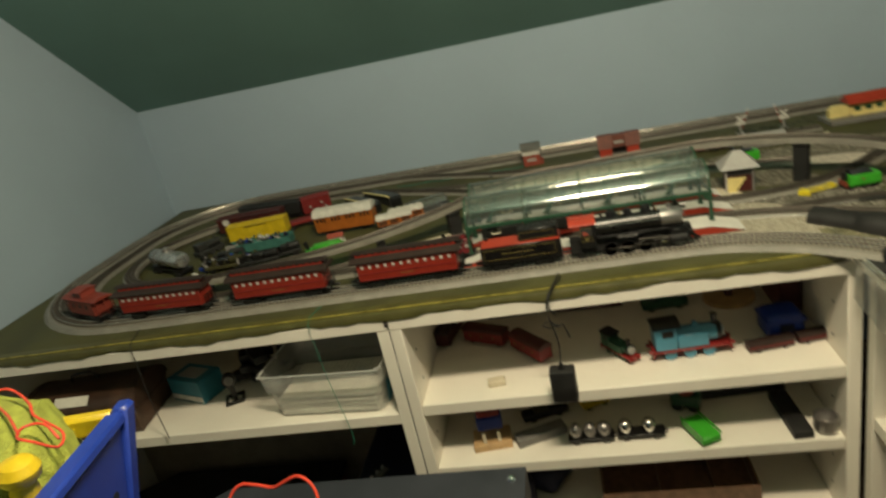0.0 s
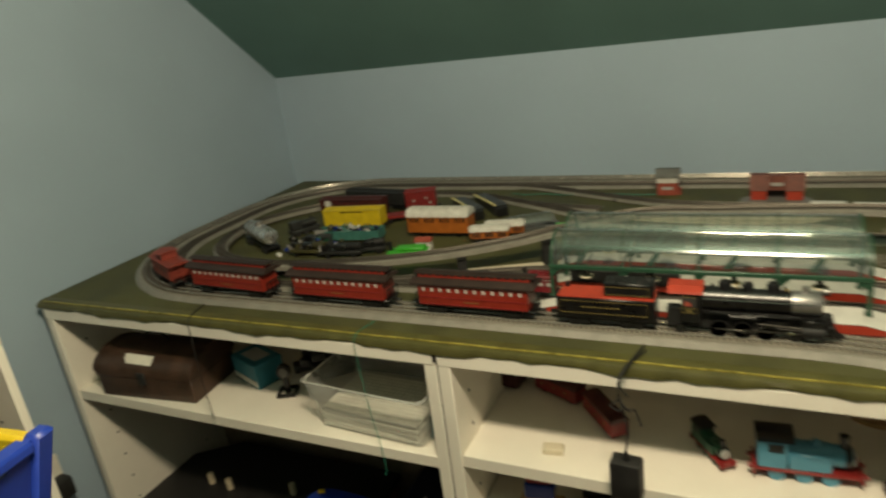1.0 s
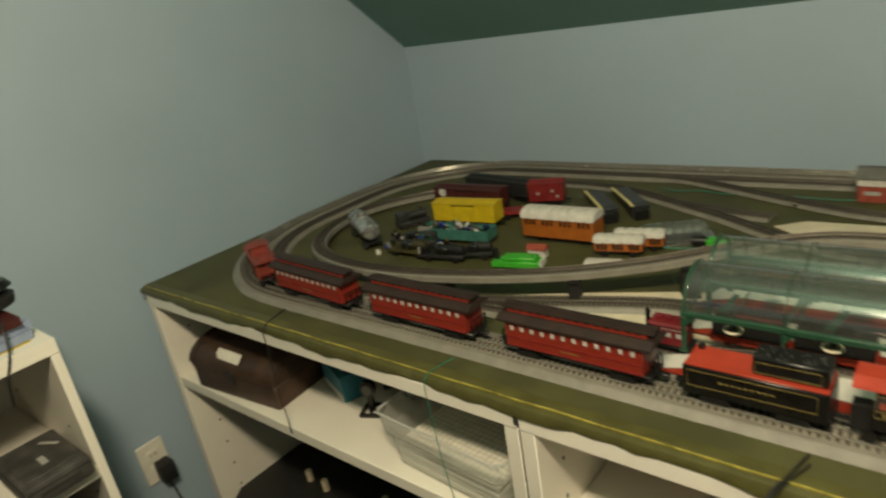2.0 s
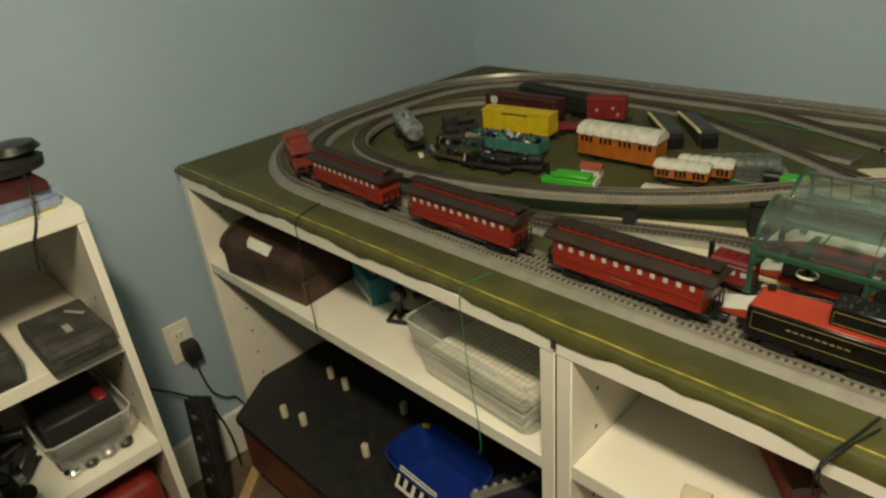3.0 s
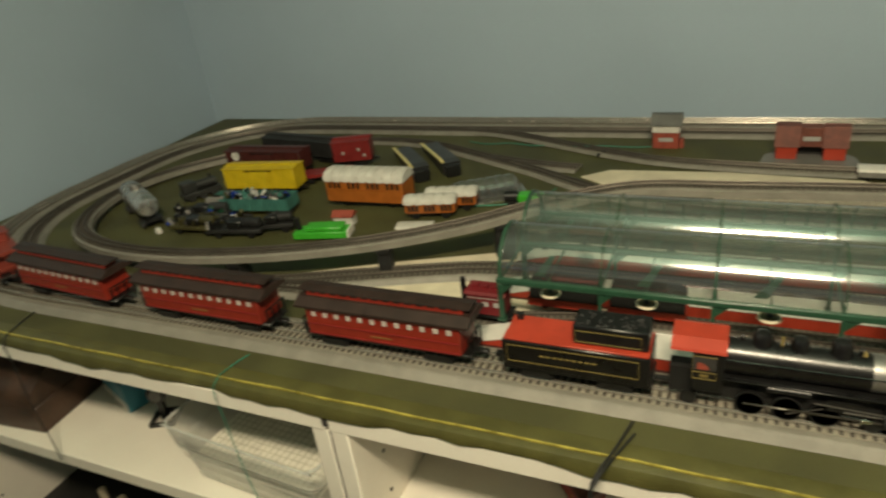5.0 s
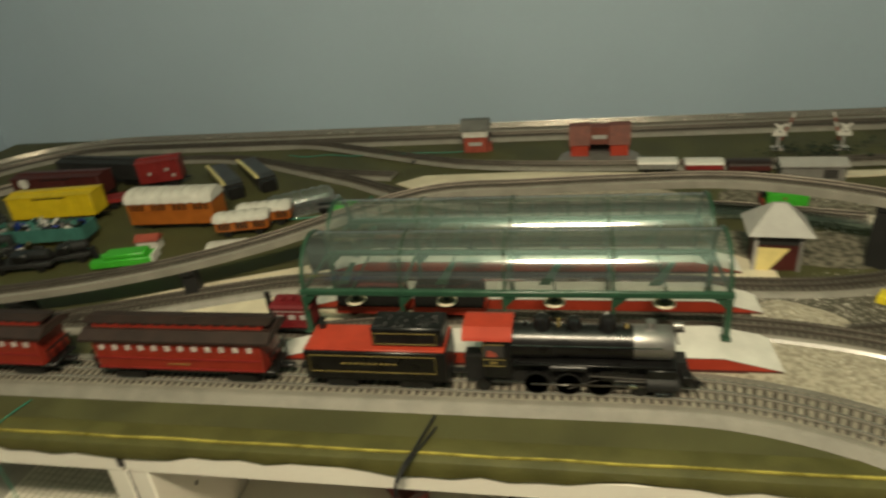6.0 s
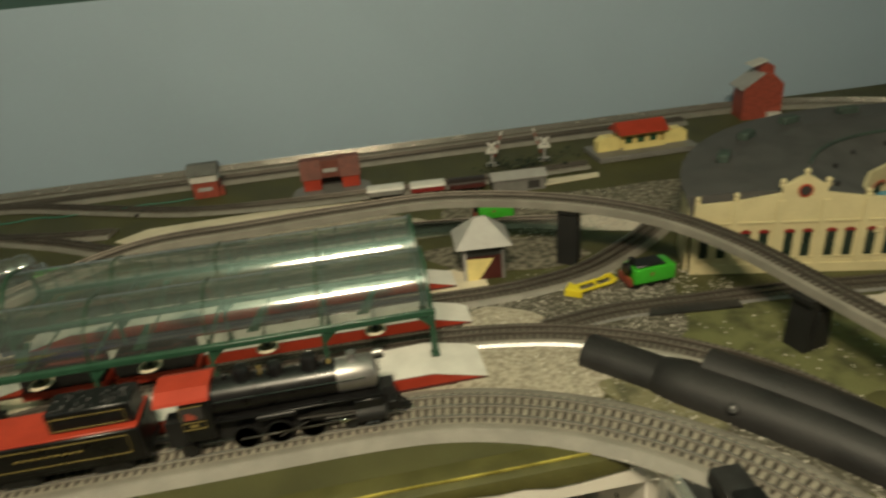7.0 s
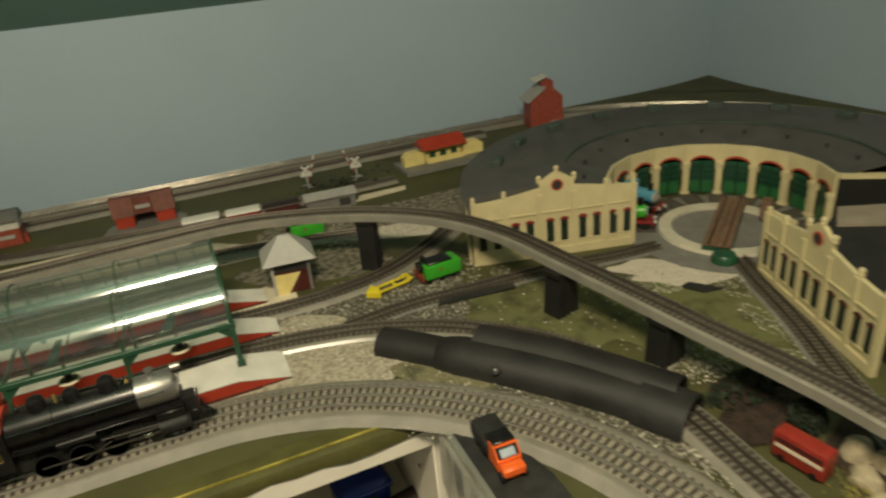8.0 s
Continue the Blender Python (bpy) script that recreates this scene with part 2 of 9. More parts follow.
def box(bm, x0, x1, y0, y1, z0, z1, bevel=0.0, m=None, seg=1):
    """An axis-aligned box, bevelled, moved by m."""
    vs = [bm.verts.new((x, y, z)) for z in (z0, z1) for x, y in ((x0, y0), (x1, y0), (x1, y1), (x0, y1))]
    fs = [bm.faces.new([vs[i] for i in f]) for f in ((3, 2, 1, 0), (4, 5, 6, 7), (0, 1, 5, 4), (1, 2, 6, 5), (2, 3, 7, 6), (3, 0, 4, 7))]
    if bevel:
        es = list({e for f in fs for e in f.edges})
        res = bmesh.ops.bevel(bm, geom=es, offset=bevel, segments=seg, affect="EDGES", profile=0.5)
        vs = list({v for f in res["faces"] for v in f.verts} | {v for v in vs if v.is_valid})
    if m is not None:
        bmesh.ops.transform(bm, matrix=m, verts=[v for v in vs if v.is_valid])
    return bm


def tube(bm, a, b, r, r2=None, seg=12, caps=True):
    """A cylinder or cone from a to b."""
    a, b = Vector(a), Vector(b)
    r2 = r if r2 is None else r2
    q = (b - a).to_track_quat("Z", "Y").to_matrix()
    rings = []
    for c, rad in ((a, r), (b, r2)):
        rings.append([bm.verts.new(c + q @ Vector((rad * math.cos(i * math.tau / seg), rad * math.sin(i * math.tau / seg), 0))) for i in range(seg)])
    for i in range(seg):
        bm.faces.new((rings[0][i], rings[0][(i + 1) % seg], rings[1][(i + 1) % seg], rings[1][i]))
    if caps:
        bm.faces.new(rings[0][::-1])
        bm.faces.new(rings[1])
    return bm


def lathe(bm, profile, centre=(0, 0, 0), axis="Z", seg=16):
    """A turned form: profile of (radius, height) about an axis."""
    rot = {"Z": Matrix.Identity(3), "X": Matrix(((0, 0, 1), (0, 1, 0), (-1, 0, 0))), "Y": Matrix(((1, 0, 0), (0, 0, 1), (0, -1, 0)))}[axis]
    c = Vector(centre)
    rings = []
    for r, h in profile:
        rings.append([bm.verts.new(c + rot @ Vector((max(r, 1e-5) * math.cos(i * math.tau / seg), max(r, 1e-5) * math.sin(i * math.tau / seg), h))) for i in range(seg)])
    for a, b in zip(rings, rings[1:]):
        for i in range(seg):
            bm.faces.new((a[i], a[(i + 1) % seg], b[(i + 1) % seg], b[i]))
    bm.faces.new(rings[0][::-1])
    bm.faces.new(rings[-1])
    return bm


def prism(bm, outline, lo, hi, axis="Z"):
    """An outline of (u, v) drawn out along an axis: Z: (x, y), Y: (x, z), X: (y, z)."""
    put = {"Z": lambda u, v, w: (u, v, w), "Y": lambda u, v, w: (u, w, v), "X": lambda u, v, w: (w, u, v)}[axis]
    a = [bm.verts.new(put(u, v, lo)) for u, v in outline]
    b = [bm.verts.new(put(u, v, hi)) for u, v in outline]
    n = len(outline)
    bm.faces.new(a[::-1])
    bm.faces.new(b)
    for i in range(n):
        bm.faces.new((a[i], a[(i + 1) % n], b[(i + 1) % n], b[i]))
    return bm


def smooth_path(points, step):
    """A curve through the points, cut into even steps."""
    p = [Vector(q) for q in points]
    p = [2 * p[0] - p[1], *p, 2 * p[-1] - p[-2]]
    fine = []
    for a, b, c, d in zip(p, p[1:], p[2:], p[3:]):
        for k in range(24):
            t = k / 24
            fine.append(0.5 * (2 * b + (c - a) * t + (2 * a - 5 * b + 4 * c - d) * t * t + (3 * b - a - 3 * c + d) * t ** 3))
    fine.append(p[-2])
    out, left = [fine[0]], step
    for a, b in zip(fine, fine[1:]):
        length = (b - a).length
        at = 0.0
        while length - at >= left:
            at += left
            out.append(a.lerp(b, at / length))
            left = step
        left -= length - at
    if (out[-1] - fine[-1]).length > step * 0.3:
        out.append(fine[-1])
    return out


def frames_of(path):
    """At each point of a path: the point, its heading and its left hand."""
    res = []
    for i, q in enumerate(path):
        d = (path[min(i + 1, len(path) - 1)] - path[max(i - 1, 0)]).normalized()
        left = Vector((-d.y, d.x, 0)).normalized()
        res.append((q, d, left))
    return res


def sweep(bm, path, profile, closed=False):
    """A profile of (left, up) pulled along a path."""
    rings = [[bm.verts.new(q + s * u + Vector((0, 0, v))) for u, v in profile] for q, d, s in frames_of(path)]
    n = len(profile)
    for a, b in zip(rings, rings[1:]):
        for i in range(n):
            bm.faces.new((a[i], a[(i + 1) % n], b[(i + 1) % n], b[i]))
    if not closed:
        bm.faces.new(rings[0])
        bm.faces.new(rings[-1][::-1])
    return bm


def cable(bm, points, r, seg=6, step=0.012):
    """A round cord through the points."""
    path = smooth_path(points, step)
    rings = []
    for i, q in enumerate(path):
        d = (path[min(i + 1, len(path) - 1)] - path[max(i - 1, 0)]).normalized()
        m = d.to_track_quat("Z", "Y").to_matrix()
        rings.append([bm.verts.new(q + m @ Vector((r * math.cos(k * math.tau / seg), r * math.sin(k * math.tau / seg), 0))) for k in range(seg)])
    for a, b in zip(rings, rings[1:]):
        for k in range(seg):
            best = k
            bm.faces.new((a[best], a[(best + 1) % seg], b[(k + 1) % seg], b[k]))
    bm.faces.new(rings[0][::-1])
    bm.faces.new(rings[-1])
    return bm


def finish(bm, name, material, smooth=False):
    bmesh.ops.recalc_face_normals(bm, faces=bm.faces)
    me = bpy.data.meshes.new(name)
    bm.to_mesh(me)
    bm.free()
    me.materials.append(material)
    if smooth:
        for p in me.polygons:
            p.use_smooth = True
        me.set_sharp_from_angle(angle=radians(38))
    return me


def part(name, bm, material, parent=None, label="", smooth=True):
    """One mesh object of a bmesh, under its thing or part."""
    ob = new(name, finish(bm, name, material, smooth))
    ob.parent = parent
    return tagged(ob, label)


def thing(name, label, category, m=None, group="", kind=""):
    """An Empty at the base of a thing, to hold its parts."""
    ob = new(name)
    ob.empty_display_size = 0.02
    if m is not None:
        ob.matrix_world = m
    return tagged(ob, label, category, group, kind)


def solid(name, bm, material, label, category, m=None, group="", kind="", smooth=True):
    """A thing of one mesh."""
    ob = new(name, finish(bm, name, material, smooth))
    if m is not None:
        ob.matrix_world = m
    return tagged(ob, label, category, group, kind)


def new_bm():
    return bmesh.new()


def bx(*a, **k):
    return box(bmesh.new(), *a, **k)


# ---- the room ----
floor = solid("floor", bx(XL - 0.12, XR + 0.12, YF - 0.1, YB + 0.1, -0.1, 0.0), M_FLOOR, "brown carpet floor under the shelves", "floor", kind="structure", smooth=False)
gable = [(YF, 0.0), (YB, 0.0), (YB, KNEE), (YS, FLAT), (YF, FLAT)]
solid("wall_left", prism(new_bm(), gable, XL - 0.1, XL, "X"), M_WALL, "pale blue-grey painted gable wall", "wall", kind="structure", smooth=False)
solid("wall_right", prism(new_bm(), gable, XR, XR + 0.1, "X"), M_WALL, "pale blue-grey painted gable wall", "wall", kind="structure", smooth=False)
solid("wall_back", bx(XL - 0.1, XR + 0.1, YB, YB + 0.1, 0.0, KNEE + 0.06), M_WALL, "pale blue-grey painted low knee wall", "wall", kind="structure", smooth=False)
solid("wall_front", bx(XL - 0.1, XR + 0.1, YF - 0.1, YF, 0.0, FLAT + 0.1), M_WALL, "pale blue-grey painted wall", "wall", kind="structure", smooth=False)
roofline = [(YB, KNEE), (YS, FLAT), (YF, FLAT), (YF, FLAT + 0.1), (YS + 0.05, FLAT + 0.1), (YB + 0.1, KNEE + 0.02)]
solid("ceiling", prism(new_bm(), roofline, XL - 0.1, XR + 0.1, "X"), M_CEIL, "dark green painted sloping attic ceiling", "ceiling", kind="structure", smooth=False)
solid("baseboard", bx(XL + 0.001, XL + 0.014, YF + 0.002, YB - 0.002, 0.0, 0.105, bevel=0.003), M_TRIM, "white painted baseboard along the gable wall", "baseboard", kind="structure")

lampthing = thing("ceiling_lamp", "three-armed ceiling lamp with bare round bulbs, lit", "lamp", pose(LAMP[0], LAMP[1], FLAT))
part("ceiling_rose", lathe(new_bm(), [(0.020, -0.022), (0.048, -0.012), (0.052, -0.001)], seg=28), M_CHROME, lampthing)
part("stem", tube(new_bm(), (0, 0, -0.022), (0, 0, -0.120), 0.006, seg=12), M_CHROME, lampthing)
part("bar", bx(-0.098, 0.098, -0.008, 0.008, -0.132, -0.120, bevel=0.003), M_CHROME, lampthing)
for dx in (-0.085, 0.0, 0.085):
    part("bulb_holder", lathe(new_bm(), [(0.010, -0.1535), (0.014, -0.150), (0.014, -0.134), (0.010, -0.1322)], (dx, 0, 0), "Z", 18), M_TRIM, lampthing)

# ---- the layout's table ----
TABLE_X = 1.354   # where the table turns towards the room
LEG_Y = -0.95     # end of the right-hand leg
corner = [(0.003, 0.010), (TABLE_X, 0.010), (TABLE_X, LEG_Y), (XR - 0.016, LEG_Y), (XR - 0.016, YB - 0.019), (1.80, YB - 0.012), (1.60, YB - 0.003), (0.003, YB - 0.003)]
table = thing("layout_table", "long L-shaped layout table covered with olive green grass mat", "table", kind="structure")
part("board", prism(new_bm(), corner, 0.6195, T - 0.0035), M_EDGE, table, "raw board under the mat", smooth=False)
part("mat", prism(new_bm(), corner, T - 0.003, T), M_MAT, table, "olive green grass mat", smooth=False)
bm = new_bm()
fold = smooth_path([(0.003 + (TABLE_X - 0.003) * k / 40, 0.010, T) for k in range(41)], 0.02)
rings = []
for q, d, s in frames_of(fold):
    sag = 0.0018 * math.sin(q.x * 23) + 0.0012 * math.sin(q.x * 61 + 1) + 0.001 * math.sin(q.x * 140)
    prof = [(0.010, 0.0006), (-0.002, 0.0), (-0.010, -0.003), (-0.0125, -0.0075), (-0.0125 + 0.3 * sag, -0.0125 + sag), (-0.0105, -0.0125 + sag), (-0.0095, -0.004), (0.010, -0.002)]
    rings.append([bm.verts.new(q + s * 0 + Vector((0, u, v))) for u, v in prof])
for a, b in zip(rings, rings[1:]):
    for i in range(8):
        bm.faces.new((a[i], a[(i + 1) % 8], b[(i + 1) % 8], b[i]))
bm.faces.new(rings[0]), bm.faces.new(rings[-1][::-1])
part("mat_fold", bm, M_MATEDGE, table, "shiny folded front edge of the mat")
# thin yellow line just behind the fold
bm = new_bm()
for x0, x1, y in ((0.015, 1.345, 0.0130),):
    path = smooth_path([(x0 + (x1 - x0) * k / 32, y - 0.0075 + 0.0006 * math.sin(9 * k + x0), T + 0.0004) for k in range(33)], 0.02)
    sweep(bm, path, [(0.0007, -0.001), (0.0007, 0.0004), (-0.0007, 0.0004), (-0.0007, -0.001)])
part("fold_crease", bm, mat("yellow_crease_line", (0.34, 0.29, 0.06), 0.3, vary=0.3, scale=60), table, "thin yellow line along the fold")

# ---- bookcases under the table ----


def bookcase(name, label, x0, x1, depth, top, shelves, m=None, pins=True, back=None, w=0.017):
    """An open white bookcase; its front lies in y = 0, its back at y = depth."""
    b = thing(name, label, "bookcase", m)
    part("side", bx(x0, x0 + w, 0, depth, 0.0, top, bevel=0.0008), M_BOARD, b)
    part("side", bx(x1 - w, x1, 0, depth, 0.0, top, bevel=0.0008), M_BOARD, b)
    part("top", bx(x0, x1, -0.001, depth, top + 0.0005, top + 0.019, bevel=0.0008), M_BOARD, b)
    part("back", bx(x0 + w, x1 - w, depth - 0.006, depth - 0.001, 0.02, top), back or M_BOARD, b)
    for z in shelves:
        part("shelf", bx(x0 + w + 0.0005, x1 - w - 0.0005, 0.002, depth - 0.0065, z - 0.018, z, bevel=0.0008), M_BOARD, b)
    part("plinth", bx(x0 + w, x1 - w, 0.02, 0.035, 0.0, 0.06), M_BOARD, b)
    if pins:
        for x, sx in ((x0 + w, 1), (x1 - w, -1)):
            bm = new_bm()
            z = 0.14
            while z < top - 0.06:
                for y in (0.045, depth - 0.06):
                    tube(bm, (x + sx * 0.0002, y, z), (x + sx * 0.0007, y, z), 0.0022, seg=8)
                z += 0.05
            tagged(part("pin_holes", bm, M_HOLE, b), kind="stuff")
    return b


SHELF_L, SHELF_R, SHELF_R2 = 0.458, 0.468, 0.352
# The grey-brown back is a white panel with its deep shade coloured in.
bookcase("bookcase", "white melamine bookcase under the layout, trunk on its shelf", 0.014, 0.760, 0.29, 0.600, [0.06, SHELF_L], back=M_BACKSHADE_CARD)
# Tan tone of this back carries the shadow inside the case.
bookcase("bookcase", "white melamine bookcase filled with toy trains", 0.762, 1.369, 0.29, 0.600, [0.06, 0.21, SHELF_R2, SHELF_R], back=M_TANSHADE)
bookcase("bookcase", "white melamine bookcase turned towards the room", 0.0, 0.60, 0.29, 0.600, [0.06, 0.40], pose(1.3735, -0.004, 0, 0, 0, -90) )
bookcase("bookcase", "low white bookcase against the gable wall, crammed with boxes", 0.0, 0.60, 0.285, 0.700, [0.06, 0.22, 0.385, 0.548], pose(0.300, -0.823, 0, 0, 0, 90), w=0.0105)
bm = new_bm()
box(bm, 0.7608, 0.7616, 0.0, 0.004, 0.06, 0.60)
box(bm, 0.757, 0.763, -0.0018, -0.0012, 0.606, 0.619)
solid("joint", bm, M_HOLE, "dark gap between two bookcases", "trim", kind="structure")

# ---- tracks ----
GAUGE, MAIN_GAUGE, TIE = 0.0118, 0.0234, 0.0065
M_BALLAST = mat("dark_ballast", (0.1275, 0.1148, 0.0935), 0.8, vary=0.2, scale=200, bump=0.4, bump_scale=1500)
M_PALEBED = mat("pale_ballast", (0.25, 0.230, 0.182), 0.6, vary=0.12, scale=200, bump=0.3, bump_scale=1500)
M_GLOSSBED = mat("glossy_grey_roadbed", (0.215, 0.200, 0.168), 0.24, vary=0.08, scale=45, bump=0.04, bump_scale=600)
M_PIER = mat("black_pier_plastic", (0.0065, 0.0065, 0.006), 0.65, vary=0.25, scale=60, bump=0.1)
M_OLDBALLAST = mat("pale_dusty_ballast", (0.215, 0.198, 0.160), 0.8, vary=0.2, scale=200, bump=0.4, bump_scale=1500)
tie_mesh = None


def track(name, label, points, rail=M_RAIL, bed=(0.0225, 0.030, 0.0065), singles=None, group="tracks", bed_mat=None, k=1.0):
    """Roadbed, sleepers and rails (three on the main line) along a path. singles: a test of the place, where the sleepers are objects of their own."""
    global tie_mesh
    tr = thing(name, label, "track", kind="structure", group=group)
    path = smooth_path(points, 0.010)
    top, base, high = bed
    prof = [(-base, 0.0003), (-top - 0.002, high - 0.0012), (-top, high), (top, high), (top + 0.002, high - 0.0012), (base, 0.0003)]
    crisp = [prof[0]]
    for (y0, z0), (y1, z1) in zip(prof, prof[1:]):
        crisp += [(y0 + (y1 - y0) * f, z0 + (z1 - z0) * f) for f in (0.12, 0.88, 1.0)]
    part("roadbed", sweep(new_bm(), path, crisp), bed_mat or M_BED, tr, "grey moulded roadbed")
    if rail is not M_RAIL:
        prof = [(-top + 0.001, high + 0.0001), (-top + 0.001, high + 0.0006), (top - 0.001, high + 0.0006), (top - 0.001, high + 0.0001)]
        part("ballast_strip", sweep(new_bm(), path, prof), M_OLDBALLAST if name == "cross_track" else M_BALLAST, tr, "dark ballast between the sleepers", smooth=False)
    else:
        prof = [(-0.0172, high + 0.0001), (-0.0172, high + 0.0004), (0.0172, high + 0.0004), (0.0172, high + 0.0001)]
        part("ballast_strip", sweep(new_bm(), path, prof), M_PALEBED, tr, "pale moulded ballast between the sleepers", smooth=False)
    main = rail is M_RAIL
    for c in (-MAIN_GAUGE / 2, 0.0, MAIN_GAUGE / 2) if main else (-GAUGE * k / 2, GAUGE * k / 2):
        prof = [(c - 0.0011, high + 0.0014), (c - 0.0008, high + 0.0027), (c + 0.0008, high + 0.0027), (c + 0.0011, high + 0.0014)]
        part("rail_foot", sweep(new_bm(), path, prof), M_BED if main else M_SLEEPER, tr, "rail foot")
        prof = [(c - 0.0007, high + 0.0026), (c - 0.0007, high + 0.0032), (c - 0.0003, high + 0.0038), (c + 0.0003, high + 0.0038), (c + 0.0007, high + 0.0032), (c + 0.0007, high + 0.0026)]
        part("rail", sweep(new_bm(), path, prof), rail, tr)
    ties = smooth_path(points, TIE * (0.5 + 0.5 * k))
    if tie_mesh is None:
        tie_mesh = finish(bx(-0.0013, 0.0013, -0.0163, 0.0163, -0.0003, 0.0016, bevel=0.0004), "sleeper", M_SLEEPER)
    rest = new_bm()
    for q, d, s in frames_of(ties)[1:-1]:
        m = Matrix.Translation(q + Vector((0, 0, high))) @ Matrix.Rotation(math.atan2(d.y, d.x), 4, "Z")
        if singles is not None and singles(q):
            ob = new("sleeper", tie_mesh)
            ob.parent = tr
            ob.matrix_world = m
        else:
            w = 0.0163 if main else 0.0138 * k
            box(rest, -0.0015 * k, 0.0015 * k, -w, w, -0.0003, 0.0016, m=m)
    if rest.verts:
        tagged(part("sleepers", rest, M_SLEEPER, tr, smooth=False), kind="stuff")
    else:
        rest.free()
    return tr


def arc(cx, cy, r, a0, a1, z, n=9):
    return [(cx + r * math.cos(radians(a0 + (a1 - a0) * k / (n - 1))), cy + r * math.sin(radians(a0 + (a1 - a0) * k / (n - 1))), z) for k in range(n)]


YA = 0.075
main_points = arc(1.17, YA - 0.30, 0.30, -8, 90, T)[:-1] + [(1.17 - 0.12 * k, YA, T) for k in range(8)] + arc(0.305, YA + 0.27, 0.27, 270, 180, T)[1:] \
    + [(0.035, 0.40, T), (0.035, 0.44, T)] + arc(0.305, 0.484, 0.27, 180, 90, T) + [(0.45 + 0.19 * k, 0.754 - 0.0012 * k, T) for k in range(8)] + [(1.90, 0.735, T), (2.02, 0.690, T), (2.13, 0.615, T), (2.22, 0.515, T), (2.275, 0.40, T), (2.30, 0.25, T), (2.30, 0.0, T)]
track("outer_track", "nickel silver main track on grey roadbed round the table", main_points, singles=lambda q: q.y < 0.2 and q.x > 0.30)
second_points = [(0.873, 0.239, T), (0.80, 0.228, T), (0.70, 0.195, T), (0.60, 0.160, T), (0.50, 0.134, T), (0.40, 0.122, T), (0.32, 0.121, T)] + arc(0.305, 0.345, 0.224, 262, 180, T, 8) \
    + [(0.081, 0.40, T), (0.081, 0.44, T)] + arc(0.305, 0.484, 0.224, 180, 90, T) + [(0.45, 0.708, T), (0.65, 0.706, T), (0.9, 0.706, T), (1.2, 0.706, T), (1.5, 0.704, T), (1.75, 0.70, T)]
track("second_track", "dull railed track inside the main loop", second_points, M_RAILB, bed=(0.0145, 0.0205, 0.006), k=0.9)
siding_a = [(0.60, 0.152, T), (0.68, 0.155, T), (0.76, 0.149, T), (0.86, 0.145, T), (0.93, 0.158, T), (1.0, 0.170, T), (1.15, 0.170, T), (1.24, 0.167, T), (1.32, 0.152, T), (1.375, 0.130, T), (1.42, 0.102, T), (1.46, 0.066, T), (1.492, 0.022, T), (1.512, -0.03, T), (1.520, -0.10, T), (1.518, -0.16, T), (1.514, -0.26, T), (1.505, -0.45, T), (1.50, -0.7, T)]
track("platform_track", "station track curving past the black tunnel", siding_a, M_RAILB, bed=(0.0132, 0.0184, 0.005), bed_mat=M_GLOSSBED, k=0.82)
siding_b = [(0.873, 0.239, T), (1.0, 0.240, T), (1.15, 0.238, T), (1.27, 0.232, T), (1.34, 0.234, T), (1.40, 0.248, T), (1.45, 0.276, T), (1.50, 0.312, T), (1.54, 0.35, T)]
track("platform_track", "station track curving behind the green tender", siding_b, M_RAILB, bed=(0.0132, 0.0184, 0.005), k=0.82)
# yard lead towards the turntable, half sunk in the ground
track("yard_track", "dark sunken track from the points to the turntable", [(1.33, 0.160, T - 0.003), (1.40, 0.168, T - 0.003), (1.47, 0.164, T - 0.003), (1.56, 0.158, T - 0.003), (1.64, 0.146, T - 0.003), (1.695, 0.141, T - 0.003)], M_RAILB, bed=(0.0125, 0.014, 0.005), bed_mat=M_GREY, k=0.82)
track("yard_track", "dark sunken track leading away from the turntable", [(1.745, 0.072, T - 0.003), (1.72, 0.02, T - 0.003), (1.69, -0.05, T - 0.003), (1.655, -0.12, T - 0.003), (1.62, -0.2, T - 0.003)], M_RAILB, bed=(0.0125, 0.014, 0.005), bed_mat=M_GREY, k=0.82)
# diagonal tracks in the back field
track("cross_track", "track slanting across the back of the layout", [(0.45, 0.648, T), (0.54, 0.642, T), (0.62, 0.617, T), (0.72, 0.566, T), (0.80, 0.524, T), (0.88, 0.474, T), (0.96, 0.440, T), (1.08, 0.424, T), (1.2, 0.424, T), (1.30, 0.410, T), (1.42, 0.378, T)], M_RAILB, bed=(0.0120, 0.0165, 0.004), k=0.78)
track("cross_track", "track slanting from the back to the cream platform", [(0.62, 0.706, T + 0.0012), (0.70, 0.690, T + 0.0012), (0.83, 0.632, T + 0.0012), (0.95, 0.583, T + 0.0012), (1.08, 0.563, T + 0.0012), (1.2, 0.555, T + 0.0012), (1.35, 0.55, T + 0.0012), (1.52, 0.553, T + 0.0012)], M_RAILB, bed=(0.0120, 0.0165, 0.004), k=0.78)
track("cross_track", "short spur beside the cream platform", [(0.70, 0.575, T + 0.0006), (0.78, 0.553, T + 0.0006), (0.855, 0.541, T + 0.0006)], M_RAILB, bed=(0.0120, 0.0165, 0.004), k=0.78)
